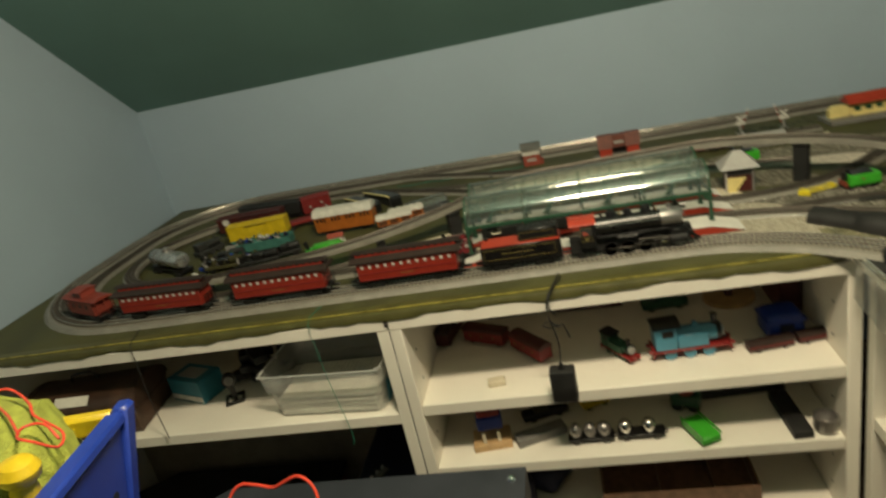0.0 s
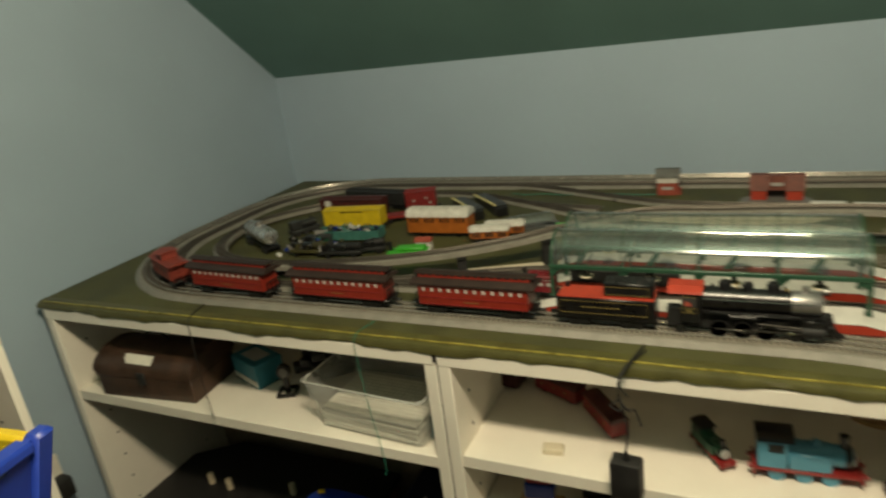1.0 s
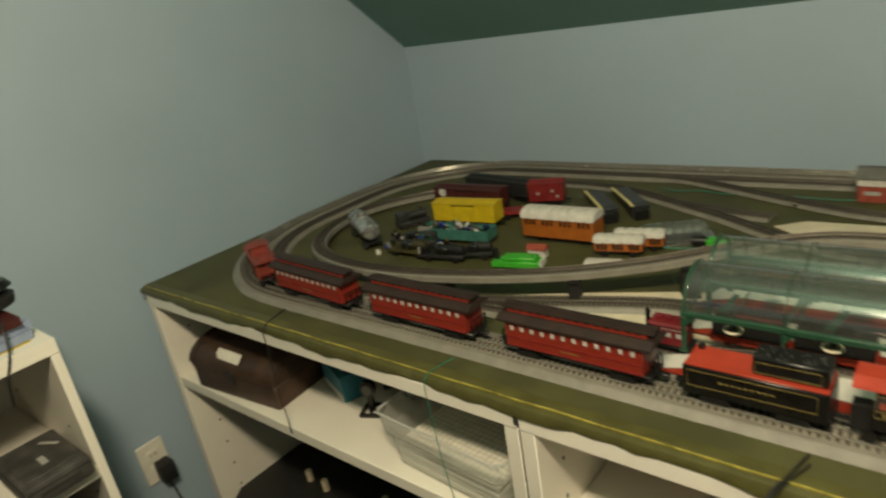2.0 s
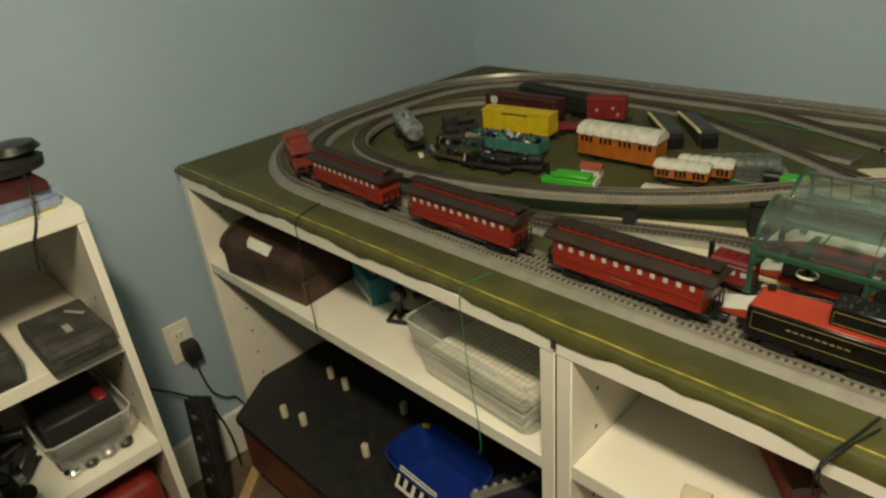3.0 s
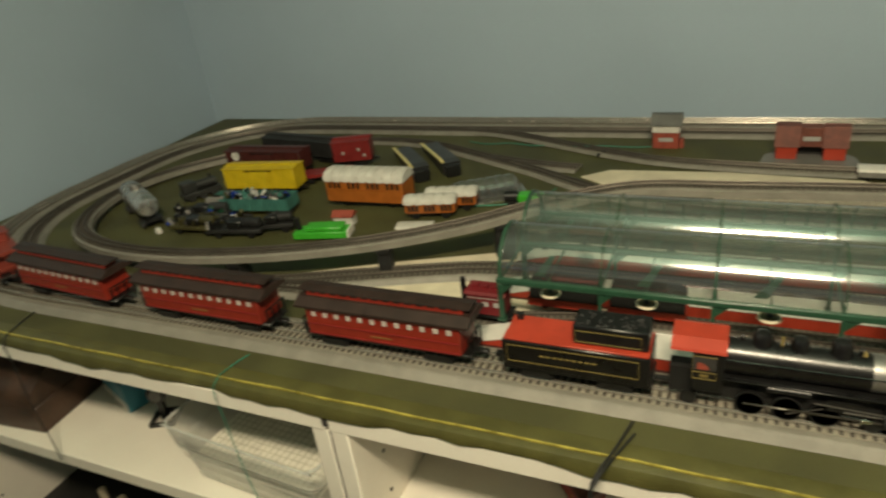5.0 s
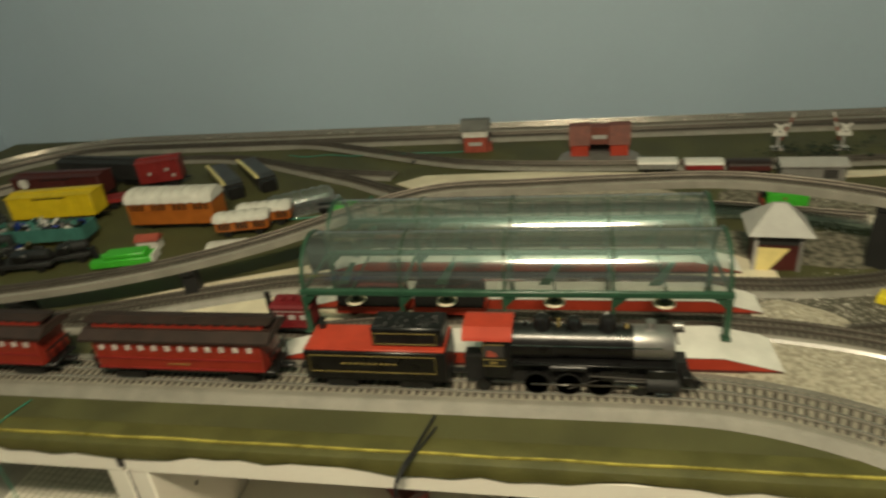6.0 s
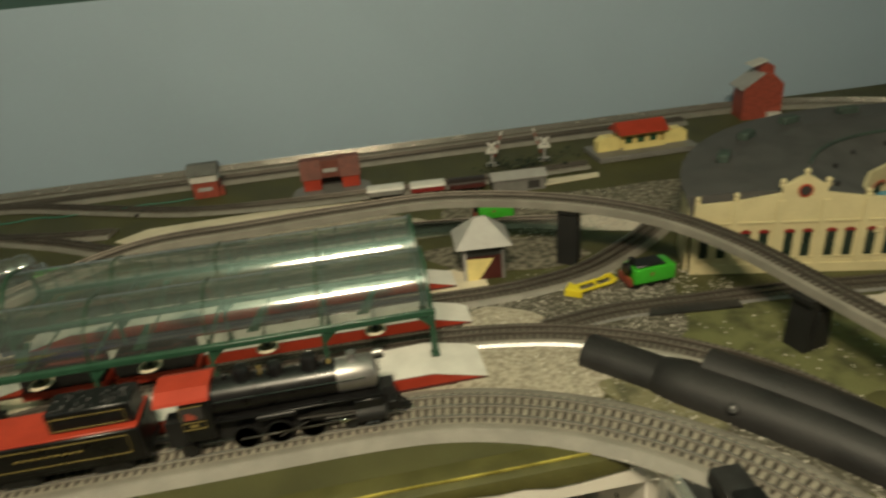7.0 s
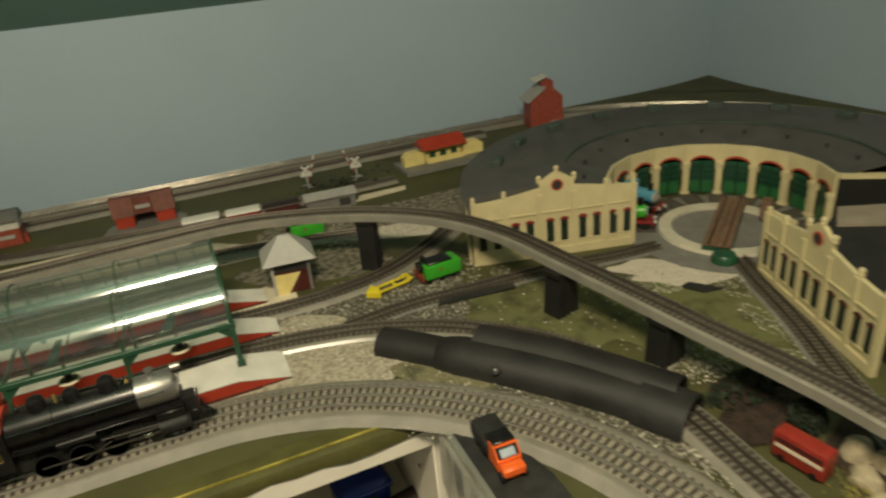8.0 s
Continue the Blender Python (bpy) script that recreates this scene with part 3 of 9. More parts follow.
# raised line on piers
RISE = [(0.45, 0.610, 0.0), (0.33, 0.592, 0.0), (0.235, 0.535, 0.001), (0.172, 0.45, 0.003), (0.155, 0.36, 0.006), (0.185, 0.27, 0.010), (0.245, 0.202, 0.014), (0.33, 0.166, 0.018), (0.44, 0.156, 0.021),
        (0.57, 0.172, 0.026), (0.69, 0.208, 0.031), (0.79, 0.254, 0.038), (0.87, 0.299, 0.048), (0.96, 0.331, 0.0585), (1.06, 0.336, 0.0605), (1.16, 0.336, 0.063), (1.26, 0.331, 0.065), (1.345, 0.305, 0.064), (1.418, 0.264, 0.062),
        (1.474, 0.214, 0.058), (1.510, 0.152, 0.053), (1.530, 0.076, 0.049), (1.546, 0.008, 0.046), (1.562, -0.072, 0.044), (1.575, -0.138, 0.043), (1.583, -0.19, 0.042), (1.588, -0.30, 0.042), (1.585, -0.5, 0.042), (1.575, -0.75, 0.042)]
raised = track("raised_track", "raised track on black piers, grey deck", [(x, y, T + z) for x, y, z in RISE], M_RAILB, bed=(0.0105, 0.0135, 0.0085), k=0.68)
PIERS = [(0.345, 0.163, 0.018, 0.3), (0.545, 0.167, 0.0248, 12), (0.712, 0.216, 0.0322, 22), (0.832, 0.276, 0.0420, 25), (1.395, 0.280, 0.0627, -34), (1.525, 0.078, 0.0490, -76), (1.556, -0.034, 0.0447, -78), (1.587, -0.27, 0.042, -90)]
for x, y, h, a in PIERS:
    bm = new_bm()
    w = 0.0120 if h < 0.06 else 0.0098
    prism(bm, [(-w * 1.15, 0.0), (w * 1.15, 0.0), (w * 0.9, h - 0.006), (w * 1.25, h - 0.004), (w * 1.25, h), (-w * 1.25, h), (-w * 1.25, h - 0.004), (-w * 0.9, h - 0.006)], -0.010 if h > 0.04 else -0.007, 0.010 if h > 0.04 else 0.007, "X")
    if h > 0.04:
        for s in (-1, 1):
            prism(bm, [(-w * 0.55, 0.003), (w * 0.55, 0.003), (w * 0.42, h * 0.75), (-w * 0.42, h * 0.75)], 0.0102 if s > 0 else -0.0114, 0.0114 if s > 0 else -0.0102, "X")
    solid("track_pier", bm, M_PIER, "black plastic pier under the raised track", "pier", pose(x, y, T, 0, 0, a), "piers of the raised track", smooth=False)

# ---- ground cover ----


def blob(cx, cy, rx, ry, turn, seed, wob=0.16, n=44):
    """An uneven round outline."""
    rnd = random.Random(seed)
    ph = [(rnd.uniform(0, 6.28), rnd.uniform(0.3, 1.0) * wob) for _ in range(6)]
    out = []
    for k in range(n):
        a = math.tau * k / n
        r = 1 + sum(s * math.sin((j + 2) * a + p) / (1 + 0.35 * j) for j, (p, s) in enumerate(ph))
        u, v = rx * r * math.cos(a), ry * r * math.sin(a)
        c, s = math.cos(radians(turn)), math.sin(radians(turn))
        out.append((cx + c * u - s * v, cy + s * u + c * v))
    return out


def patch(name, label, outline, material, lift, thick=0.0006):
    ob = solid(name, prism(new_bm(), outline, T + lift - thick, T + lift), material, label, "ground cover", kind="structure", smooth=False)
    return ob


patch("ground_turf", "mottled olive turf between the tracks", blob(1.475, 0.085, 0.115, 0.075, -28, 31, 0.14), M_TURF, 0.0006)
patch("ground_turf", "mottled turf in front of the roundhouse", blob(1.60, 0.03, 0.070, 0.085, 20, 32, 0.16), M_TURF, 0.0007)
patch("ground_dirt", "grey tan dirt around the hut", blob(1.335, 0.315, 0.090, 0.040, -6, 33, 0.14), M_DIRT, 0.0009)
patch("ground_dirt", "grey tan dirt field beside the roundhouse", blob(1.475, 0.412, 0.165, 0.072, -4, 36, 0.16), M_DIRT, 0.0006)
patch("ground_turf", "dark mossy turf beside the curve", blob(1.385, 0.035, 0.050, 0.024, -40, 34, 0.16), M_DKTURF, 0.0016)
patch("ground_turf", "mottled turf beyond the raised track", blob(1.648, -0.030, 0.040, 0.085, -22, 41, 0.18), M_TURF, 0.00065)
patch("ground_gravel", "grey and white gravel spread between the tracks", blob(1.350, 0.170, 0.105, 0.090, 10, 3, 0.14), M_GRAVEL, 0.0010)
patch("ground_sand", "smooth tan sand at the platform ends", blob(1.300, 0.125, 0.060, 0.080, 10, 35, 0.12), M_SAND, 0.0013)
patch("ground_sand", "tan sand along the station platform", [(0.86, 0.100), (1.20, 0.100), (1.31, 0.085), (1.34, 0.15), (1.26, 0.158), (0.90, 0.150)], M_SAND, 0.0002, 0.0002)
patch("ground_gravel", "grey and white gravel beside the roundhouse", blob(1.455, 0.362, 0.10, 0.022, -16, 5, 0.26), M_WHITEG, 0.0012)
patch("ground_gravel", "grey gravel strewn beside the curved track", blob(1.43, -0.005, 0.09, 0.026, -45, 7), M_GRAVEL, 0.0012)
patch("ground_gravel", "grey gravel along the far side of the curve", blob(1.485, -0.09, 0.070, 0.016, -72, 8), M_GRAVEL, 0.0011)
patch("ground_gravel", "white gravel in front of the turntable", blob(1.668, 0.080, 0.062, 0.026, -32, 9, 0.30), M_WHITEG, 0.0014)
patch("ground_gravel", "gravel at the foot of a pier", blob(1.565, -0.03, 0.030, 0.016, 30, 13), M_GRAVEL, 0.0014)
patch("ground_cream", "cream card ground along the station tracks", [(0.585, 0.178), (0.66, 0.152), (0.78, 0.150), (1.26, 0.150), (1.30, 0.17), (1.30, 0.30), (1.0, 0.285), (0.84, 0.285), (0.72, 0.238)], M_CREAM, 0.0005)
patch("ground_cream", "long cream card platform in the back field", [(0.865, 0.512), (0.90, 0.488), (1.00, 0.472), (1.12, 0.474), (1.20, 0.486), (1.225, 0.506), (1.205, 0.530), (1.05, 0.545), (0.90, 0.540)], M_CREAM, 0.0022, 0.0018)
patch("ground_cream", "cream card strip beside the grey shed", [(1.44, 0.500), (1.52, 0.505), (1.525, 0.520), (1.45, 0.520)], M_CREAM, 0.0020, 0.0016)
patch("ground_soil", "dark brown soil under the raised track", blob(1.580, -0.113, 0.048, 0.036, 20, 21), M_SOIL, 0.0017)
patch("ground_soil", "patch of dark earth under the raised track", blob(1.62, -0.21, 0.05, 0.06, 20, 22), M_SOIL, 0.0011)
bm = new_bm()
rnd = random.Random(4)
for cx, cy, rx, ry, n in ((1.36, 0.175, 0.10, 0.09, 900), (1.47, 0.405, 0.15, 0.06, 520), (1.455, 0.362, 0.11, 0.026, 420), (1.42, 0.0, 0.10, 0.045, 700), (1.668, 0.080, 0.074, 0.034, 700), (1.70, 0.025, 0.022, 0.03, 150), (1.672, -0.045, 0.016, 0.045, 190), (1.645, -0.11, 0.016, 0.04, 130), (1.49, -0.10, 0.03, 0.07, 420), (1.572, -0.050, 0.030, 0.030, 420), (1.55, 0.05, 0.07, 0.09, 90), (1.46, 0.20, 0.07, 0.05, 420), (1.39, 0.05, 0.06, 0.04, 300), (1.50, 0.11, 0.10, 0.08, 80)):
    for _ in range(n):
        a, r = rnd.uniform(0, 6.283), math.sqrt(rnd.random())
        x, y, s = cx + rx * r * math.cos(a), cy + ry * r * math.sin(a), rnd.uniform(0.0005, 0.0016)
        v = [bm.verts.new((x + s * rnd.uniform(0.6, 1.2) * dx, y + s * rnd.uniform(0.6, 1.2) * dy, T + 0.0013 + s * dz)) for dx, dy, dz in ((1, 0, 0), (-0.6, 0.8, 0), (-0.6, -0.8, 0), (0, 0, 0.9))]
        for f in ((0, 1, 3), (1, 2, 3), (2, 0, 3)):
            bm.faces.new([v[i] for i in f])
tagged(solid("gravel_stones", bm, M_STONE, "loose pale gravel stones", "gravel", smooth=False), kind="stuff")
solid("dark_board", prism(new_bm(), [(1.650, 0.053), (1.663, 0.056), (1.682, 0.028), (1.661, 0.033)], T + 0.0016, T + 0.0030), M_ROAD, "small flat black board lying on the turf", "board", kind="structure", smooth=False)
solid("dark_board", prism(new_bm(), [(1.424, 0.150), (1.509, 0.140), (1.511, 0.152), (1.430, 0.163)], T + 0.0018, T + 0.0036), M_ROAD, "flat black board laid between the siding rails", "board", kind="structure", smooth=False)
patch("ground_sand", "pale tan sand behind the green canopy", [(1.03, 0.402), (1.12, 0.396), (1.22, 0.390), (1.305, 0.386), (1.31, 0.402), (1.23, 0.470), (1.19, 0.484), (1.10, 0.486), (1.04, 0.468)], M_SAND, 0.0004)

# ---- rolling stock ----
RAILTOP = T + 0.0104


def wheels(parent, xs, r=0.0055, half=0.0095, material=M_BLACK):
    """Wheelsets across the rails at the given places."""
    for x in xs:
        bm = new_bm()
        for s in (-1, 1):
            tube(bm, (x, s * (half - 0.0023), r), (x, s * half, r), r, seg=14)
        tube(bm, (x, 0.0024 - half, r), (x, half - 0.0024, r), 0.001, seg=6)
        part("wheelset", bm, material, parent)


def bogie(parent, x, r=0.005):
    bm = new_bm()
    for s in (-1, 1):
        prism(bm, [(x - 0.014, r - 0.001), (x - 0.010, r + 0.003), (x + 0.010, r + 0.003), (x + 0.014, r - 0.001), (x + 0.009, r - 0.0025), (x - 0.009, r - 0.0025)], s * 0.0138 - 0.0008, s * 0.0138 + 0.0008, "Y")
    box(bm, x - 0.003, x + 0.003, -0.010, 0.010, r + 0.0005, r + 0.004)
    part("bogie", bm, M_BLACK, parent)
    wheels(parent, (x - 0.009, x + 0.009), r, 0.0124)


def vault(w, z0, z1, flat=0.35, n=9):
    """Half a roof section: points of a flattened arch from -w to w."""
    return [(-w * math.cos(math.pi * k / (n - 1)), z0 + (z1 - z0) * math.sin(math.pi * k / (n - 1)) ** (1 - flat)) for k in range(n)]


M_WINDOW = mat("milky_window_film", (0.50, 0.47, 0.43), 0.5, vary=0.1, scale=200)


def coach(m):
    """Old-time red passenger coach with a clerestory roof and open ends."""
    L, W, z0, z1 = 0.163, 0.0165, 0.0125, 0.0425
    c = thing("passenger_coach", "red old-time passenger coach with brown clerestory roof and white windows", "train coach", m, "red passenger coaches")
    h = L / 2
    body = part("body", bx(-h + 0.007, h - 0.007, -W, W, z0, z1, bevel=0.0008), M_RED, c)
    part("underframe", bx(-h, h, -W * 0.85, W * 0.85, 0.0095, z0 - 0.0003, bevel=0.0006), M_BLACK, c, "black underframe")
    bm = new_bm()
    for s in (-1, 1):
        box(bm, -h + 0.008, h - 0.008, s * (W + 0.0004) - 0.0004, s * (W + 0.0004) + 0.0004, z0 + 0.011, z0 + 0.0125)
        box(bm, -h + 0.008, h - 0.008, s * (W + 0.0004) - 0.0004, s * (W + 0.0004) + 0.0004, z0 + 0.0015, z0 + 0.0028)
    part("side_moulding", bm, M_DKRED, c)
    for s in (-1, 1):
        for k in range(12):
            x = -h + 0.016 + k * (L - 0.032) / 11
            part("window", bx(x - 0.0021, x + 0.0021, s * (W + 0.0003) - 0.0004, s * (W + 0.0003) + 0.0004, z0 + 0.0200, z0 + 0.0246), M_WINDOW, body, "pale lit window")
        for k in range(11):
            x = -0.024 + k * 0.0048
            part("lettering_bar", bx(x - 0.0011, x + 0.0011, s * (W + 0.0002) - 0.0003, s * (W + 0.0002) + 0.0003, z0 + 0.0268, z0 + 0.0282), M_GOLD, body)
        part("number_bar", bx(-0.010, 0.010, s * (W + 0.0002) - 0.0003, s * (W + 0.0002) + 0.0003, z0 + 0.0065, z0 + 0.0072), M_GOLD, body)
    roof = [(-W - 0.0032, z1 - 0.0012), (-W - 0.0030, z1 + 0.0010), (-W * 0.62, z1 + 0.0055), (W * 0.62, z1 + 0.0055), (W + 0.0030, z1 + 0.0010), (W + 0.0032, z1 - 0.0012)]
    rf = part("roof", prism(new_bm(), roof, -h - 0.002, h + 0.002, "X"), M_BROWN, c, "brown roof", smooth=False)
    cl = part("clerestory", bx(-h + 0.006, h - 0.006, -W * 0.45, W * 0.45, z1 + 0.0055, z1 + 0.0104), M_RED, c, "red clerestory with small panes")
    for s in (-1, 1):
        for k in range(14):
            x = -h + 0.013 + k * (L - 0.026) / 13
            part("clerestory_pane", bx(x - 0.0032, x + 0.0032, s * W * 0.45 - 0.0004, s * W * 0.45 + 0.0004, z1 + 0.0084, z1 + 0.0103), M_BROWN, cl)
    top = [(-W * 0.52, z1 + 0.0104), (-W * 0.50, z1 + 0.0114), (0, z1 + 0.0126), (W * 0.50, z1 + 0.0114), (W * 0.52, z1 + 0.0104)]
    part("clerestory_roof", prism(new_bm(), top, -h - 0.001, h + 0.001, "X"), M_BROWN, c, smooth=False)
    for e in (-1, 1):
        bm = new_bm()
        for y in (-W * 0.8, -W * 0.3, W * 0.3, W * 0.8):
            box(bm, e * (h - 0.001) - 0.0006, e * (h - 0.001) + 0.0006, y - 0.0006, y + 0.0006, z0, z0 + 0.014)
        box(bm, e * (h - 0.001) - 0.0007, e * (h - 0.001) + 0.0007, -W * 0.85, W * 0.85, z0 + 0.0135, z0 + 0.0148)
        part("end_railing", bm, M_BLACK, c)
        part("coupler", bx(e * (h + 0.005) - 0.006, e * (h + 0.005) + 0.006, -0.0025, 0.0025, 0.008, 0.0112, bevel=0.0006), M_BLACK, c)
        bogie(c, e * (h - 0.030))
    return c


first = coach(pose(0.7915, YA, RAILTOP - 0.0002))
copy_thing(first, pose(0.588, YA + 0.0005, RAILTOP - 0.0002, 0, 0, -0.4))
copy_thing(first, pose(0.385, YA + 0.0035, RAILTOP - 0.0002, 0, 0, -3.5))


def caboose(m, material, label, L=0.095, group=""):
    """Short caboose with a cupola."""
    W, z0, z1, h = 0.0165, 0.0125, 0.0385, L / 2
    c = thing("caboose", label, "caboose", m, group)
    body = part("body", bx(-h + 0.012, h - 0.012, -W, W, z0, z1, bevel=0.0007), material, c)
    part("underframe", bx(-h, h, -W * 0.9, W * 0.9, 0.0095, z0 - 0.0003, bevel=0.0005), M_BLACK, c)
    part("roof", prism(new_bm(), [(-W - 0.0015, z1), (-W * 0.5, z1 + 0.004), (W * 0.5, z1 + 0.004), (W + 0.0015, z1)], -h - 0.001, h + 0.001, "X"), material, c, smooth=False)
    cup = part("cupola", bx(-0.016, 0.010, -W * 0.8, W * 0.8, z1 + 0.0015, z1 + 0.014, bevel=0.0006), material, c)
    part("cupola_roof", prism(new_bm(), [(-W, z1 + 0.014), (0, z1 + 0.0175), (W, z1 + 0.014)], -0.019, 0.013, "X"), material, c, smooth=False)
    for s in (-1, 1):
        for x in (-0.02, 0.0, 0.02):
            part("window", bx(x - 0.003, x + 0.003, s * W - 0.0005, s * W + 0.0005, z0 + 0.012, z0 + 0.019), M_BLACK, body)
        for x in (-0.010, 0.004):
            part("window", bx(x - 0.003, x + 0.003, s * W * 0.8 - 0.0005, s * W * 0.8 + 0.0005, z1 + 0.006, z1 + 0.011), M_BLACK, cup)
    for e in (-1, 1):
        bm = new_bm()
        for y in (-W * 0.85, 0, W * 0.85):
            box(bm, e * (h - 0.001) - 0.0006, e * (h - 0.001) + 0.0006, y - 0.0006, y + 0.0006, z0, z1)
        box(bm, e * (h - 0.001) - 0.0007, e * (h - 0.001) + 0.0007, -W * 0.85, W * 0.85, z0 + 0.010, z0 + 0.0112)
        part("end_railing", bm, material, c)
        part("coupler", bx(e * (h + 0.004) - 0.005, e * (h + 0.004) + 0.005, -0.0025, 0.0025, 0.008, 0.0112), M_BLACK, c)
        bogie(c, e * (h - 0.020))
    return c


caboose(pose(0.226, 0.102, RAILTOP - 0.0002, 0, 0, -25), mat("faded_red_caboose", (0.205, 0.032, 0.019), 0.5, vary=0.1), "faded red caboose with cupola at the end of the train", 0.105)


M_ROD = mat("dull_steel_rod", (0.14, 0.13, 0.115), 0.35, 0.8, vary=0.15, scale=60)


def locomotive(m):
    """Black steam engine with silver smokebox and red cab roof, nose towards +x. Origin at the cab's rear end."""
    c = thing("steam_locomotive", "gloss black steam locomotive, silver smokebox, red cab roof", "locomotive", m)
    ZB, RB = 0.0395, 0.0125
    boiler = part("boiler", lathe(new_bm(), [(RB * 0.6, 0.036), (RB * 1.06, 0.0365), (RB * 1.06, 0.075), (RB, 0.0755), (RB, 0.1305)], (0, 0, ZB), "X", 24), M_GLOSS, c, "gloss black boiler")
    part("smokebox", lathe(new_bm(), [(RB * 1.02, 0.1305), (RB * 1.02, 0.1555), (RB * 0.9, 0.1580), (RB * 0.35, 0.1592), (0.0, 0.1597)], (0, 0, ZB), "X", 24), M_SILVER, c, "silver painted smokebox")
    for x in (0.088, 0.102, 0.115):
        part("boiler_band", lathe(new_bm(), [(RB * 1.015, x), (RB * 1.015, x + 0.0012)], (0, 0, ZB), "X", 24), M_BLACK, boiler)
    cab = part("cab", bx(0.024, 0.044, -0.0165, 0.0165, 0.016, 0.0505, bevel=0.0006), M_BLACK, c, "black cab")
    for s in (-1, 1):
        part("cab_window", bx(0.0240, 0.0390, s * 0.0165 - 0.0006, s * 0.0165 + 0.0006, 0.0348, 0.0455), M_HOLE, cab, "dark cab window")
        part("cab_seat", prism(new_bm(), [(0.0265, 0.0355), (0.0345, 0.0355), (0.0335, 0.0385), (0.0295, 0.0410), (0.0272, 0.0410)], s * 0.0165 - 0.0009, s * 0.0165 + 0.0009, "Y"), M_BRICK, cab, "orange cab interior in the window", smooth=False)
        for x0, x1, z0, z1 in ((0.0236, 0.0394, 0.0268, 0.0271), (0.0236, 0.0394, 0.0325, 0.0328), (0.0236, 0.0239, 0.0272, 0.0324), (0.0391, 0.0394, 0.0272, 0.0324), (0.0236, 0.0394, 0.0456, 0.0459), (0.0236, 0.0239, 0.0345, 0.0455)):
            part("cab_lining", bx(x0, x1, s * 0.0168 - 0.0003, s * 0.0168 + 0.0003, z0, z1), M_GOLD, cab, "thin gold lining")
        for k in range(3):
            part("number_bar", bx(0.0290 + k * 0.0019, 0.0304 + k * 0.0019, s * 0.0168 - 0.0003, s * 0.0168 + 0.0003, 0.0286, 0.0308), M_GOLD, cab)
    roof = [(-0.0185, 0.0500), (-0.0175, 0.0520), (-0.009, 0.0562), (0.009, 0.0562), (0.0175, 0.0520), (0.0185, 0.0500)]
    part("cab_roof", prism(new_bm(), roof, 0.0090, 0.0452, "X"), M_RED2, c, "orange-red cab roof", smooth=False)
    part("running_board", bx(0.040, 0.160, -0.0150, 0.0150, 0.0268, 0.0282, bevel=0.0003), M_BLACK, c)
    part("frame", bx(0.008, 0.168, -0.0065, 0.0065, 0.006, 0.0270), M_PIER, c)
    for s in (-1, 1):
        part("handrail", tube(new_bm(), (0.045, s * 0.0132, 0.0435), (0.150, s * 0.0132, 0.0435), 0.0005, seg=6), M_CHROME, boiler)
    for x, r, hh in ((0.0665, 0.0064, 0.0108), (0.0890, 0.0056, 0.0092), (0.1130, 0.0064, 0.0112)):
        part("dome", lathe(new_bm(), [(r * 1.1, 0.0), (r, 0.0015), (r, hh * 0.6), (r * 0.75, hh * 0.88), (r * 0.2, hh)], (x, 0, ZB + RB * 0.93), "Z", 16), M_GLOSS, c)
    part("whistle", tube(new_bm(), (0.0785, 0, ZB + RB), (0.0785, 0, ZB + RB + 0.0066), 0.0010, seg=8), M_GOLD, c, "small brass whistle")
    for x in (0.0540, 0.1240):
        part("safety_valve", lathe(new_bm(), [(0.0022, 0.0), (0.0016, 0.0014), (0.0016, 0.0048), (0.0008, 0.0056)], (x, 0, ZB + RB * 0.95), "Z", 10), M_GLOSS, c)
    part("bell", lathe(new_bm(), [(0.0018, 0), (0.0012, 0.002), (0.0004, 0.003)], (0.126, 0, ZB + RB), "Z", 12), M_GOLD, c)
    part("chimney", lathe(new_bm(), [(0.0042, 0.0), (0.003, 0.002), (0.0030, 0.005), (0.0036, 0.0062), (0.0026, 0.0063)], (0.1425, 0, ZB + RB * 0.95), "Z", 14), M_SILVER, c, "silver chimney")
    part("headlamp", lathe(new_bm(), [(0.0022, 0.1570), (0.0030, 0.1575), (0.0030, 0.1640), (0.0024, 0.1645)], (0, 0, ZB + RB + 0.0015), "X", 12), M_SILVER, c)
    part("lamp_bracket", bx(0.1560, 0.1650, -0.0012, 0.0012, ZB + RB - 0.0030, ZB + RB - 0.0014), M_BLACK, c)
    part("number_board", bx(0.1600, 0.1612, -0.0070, 0.0070, ZB + 0.0030, ZB + 0.0052), M_GREY, c, "grey board on the smokebox door")
    for x in (0.062, 0.085, 0.108):
        for s in (-1, 1):
            bm = new_bm()
            lathe(bm, [(0.0092, -0.001), (0.0092, 0.001)], (x, s * 0.0108, 0.0092), "Y", 20)
            part("tyre", lathe(new_bm(), [(0.0094, -0.0006), (0.0094, 0.0006), (0.0087, 0.0006), (0.0087, -0.0006)], (x, s * 0.0124, 0.0092), "Y", 24), M_PIER, c, "dark wheel tyre")
            part("spokes", prism(new_bm(), [(x + r * math.cos(q * math.pi / 12), 0.0092 + r * math.sin(q * math.pi / 12)) for q in range(24) for r in ((0.0086 if q % 2 else 0.0026),)], s * 0.0121 - 0.0004, s * 0.0121 + 0.0004, "Y"), M_PIER, c, smooth=False)
            part("driving_wheel", bm, M_BLACK, c)
    wheels(c, (0.022, 0.136), 0.0055, 0.0124)
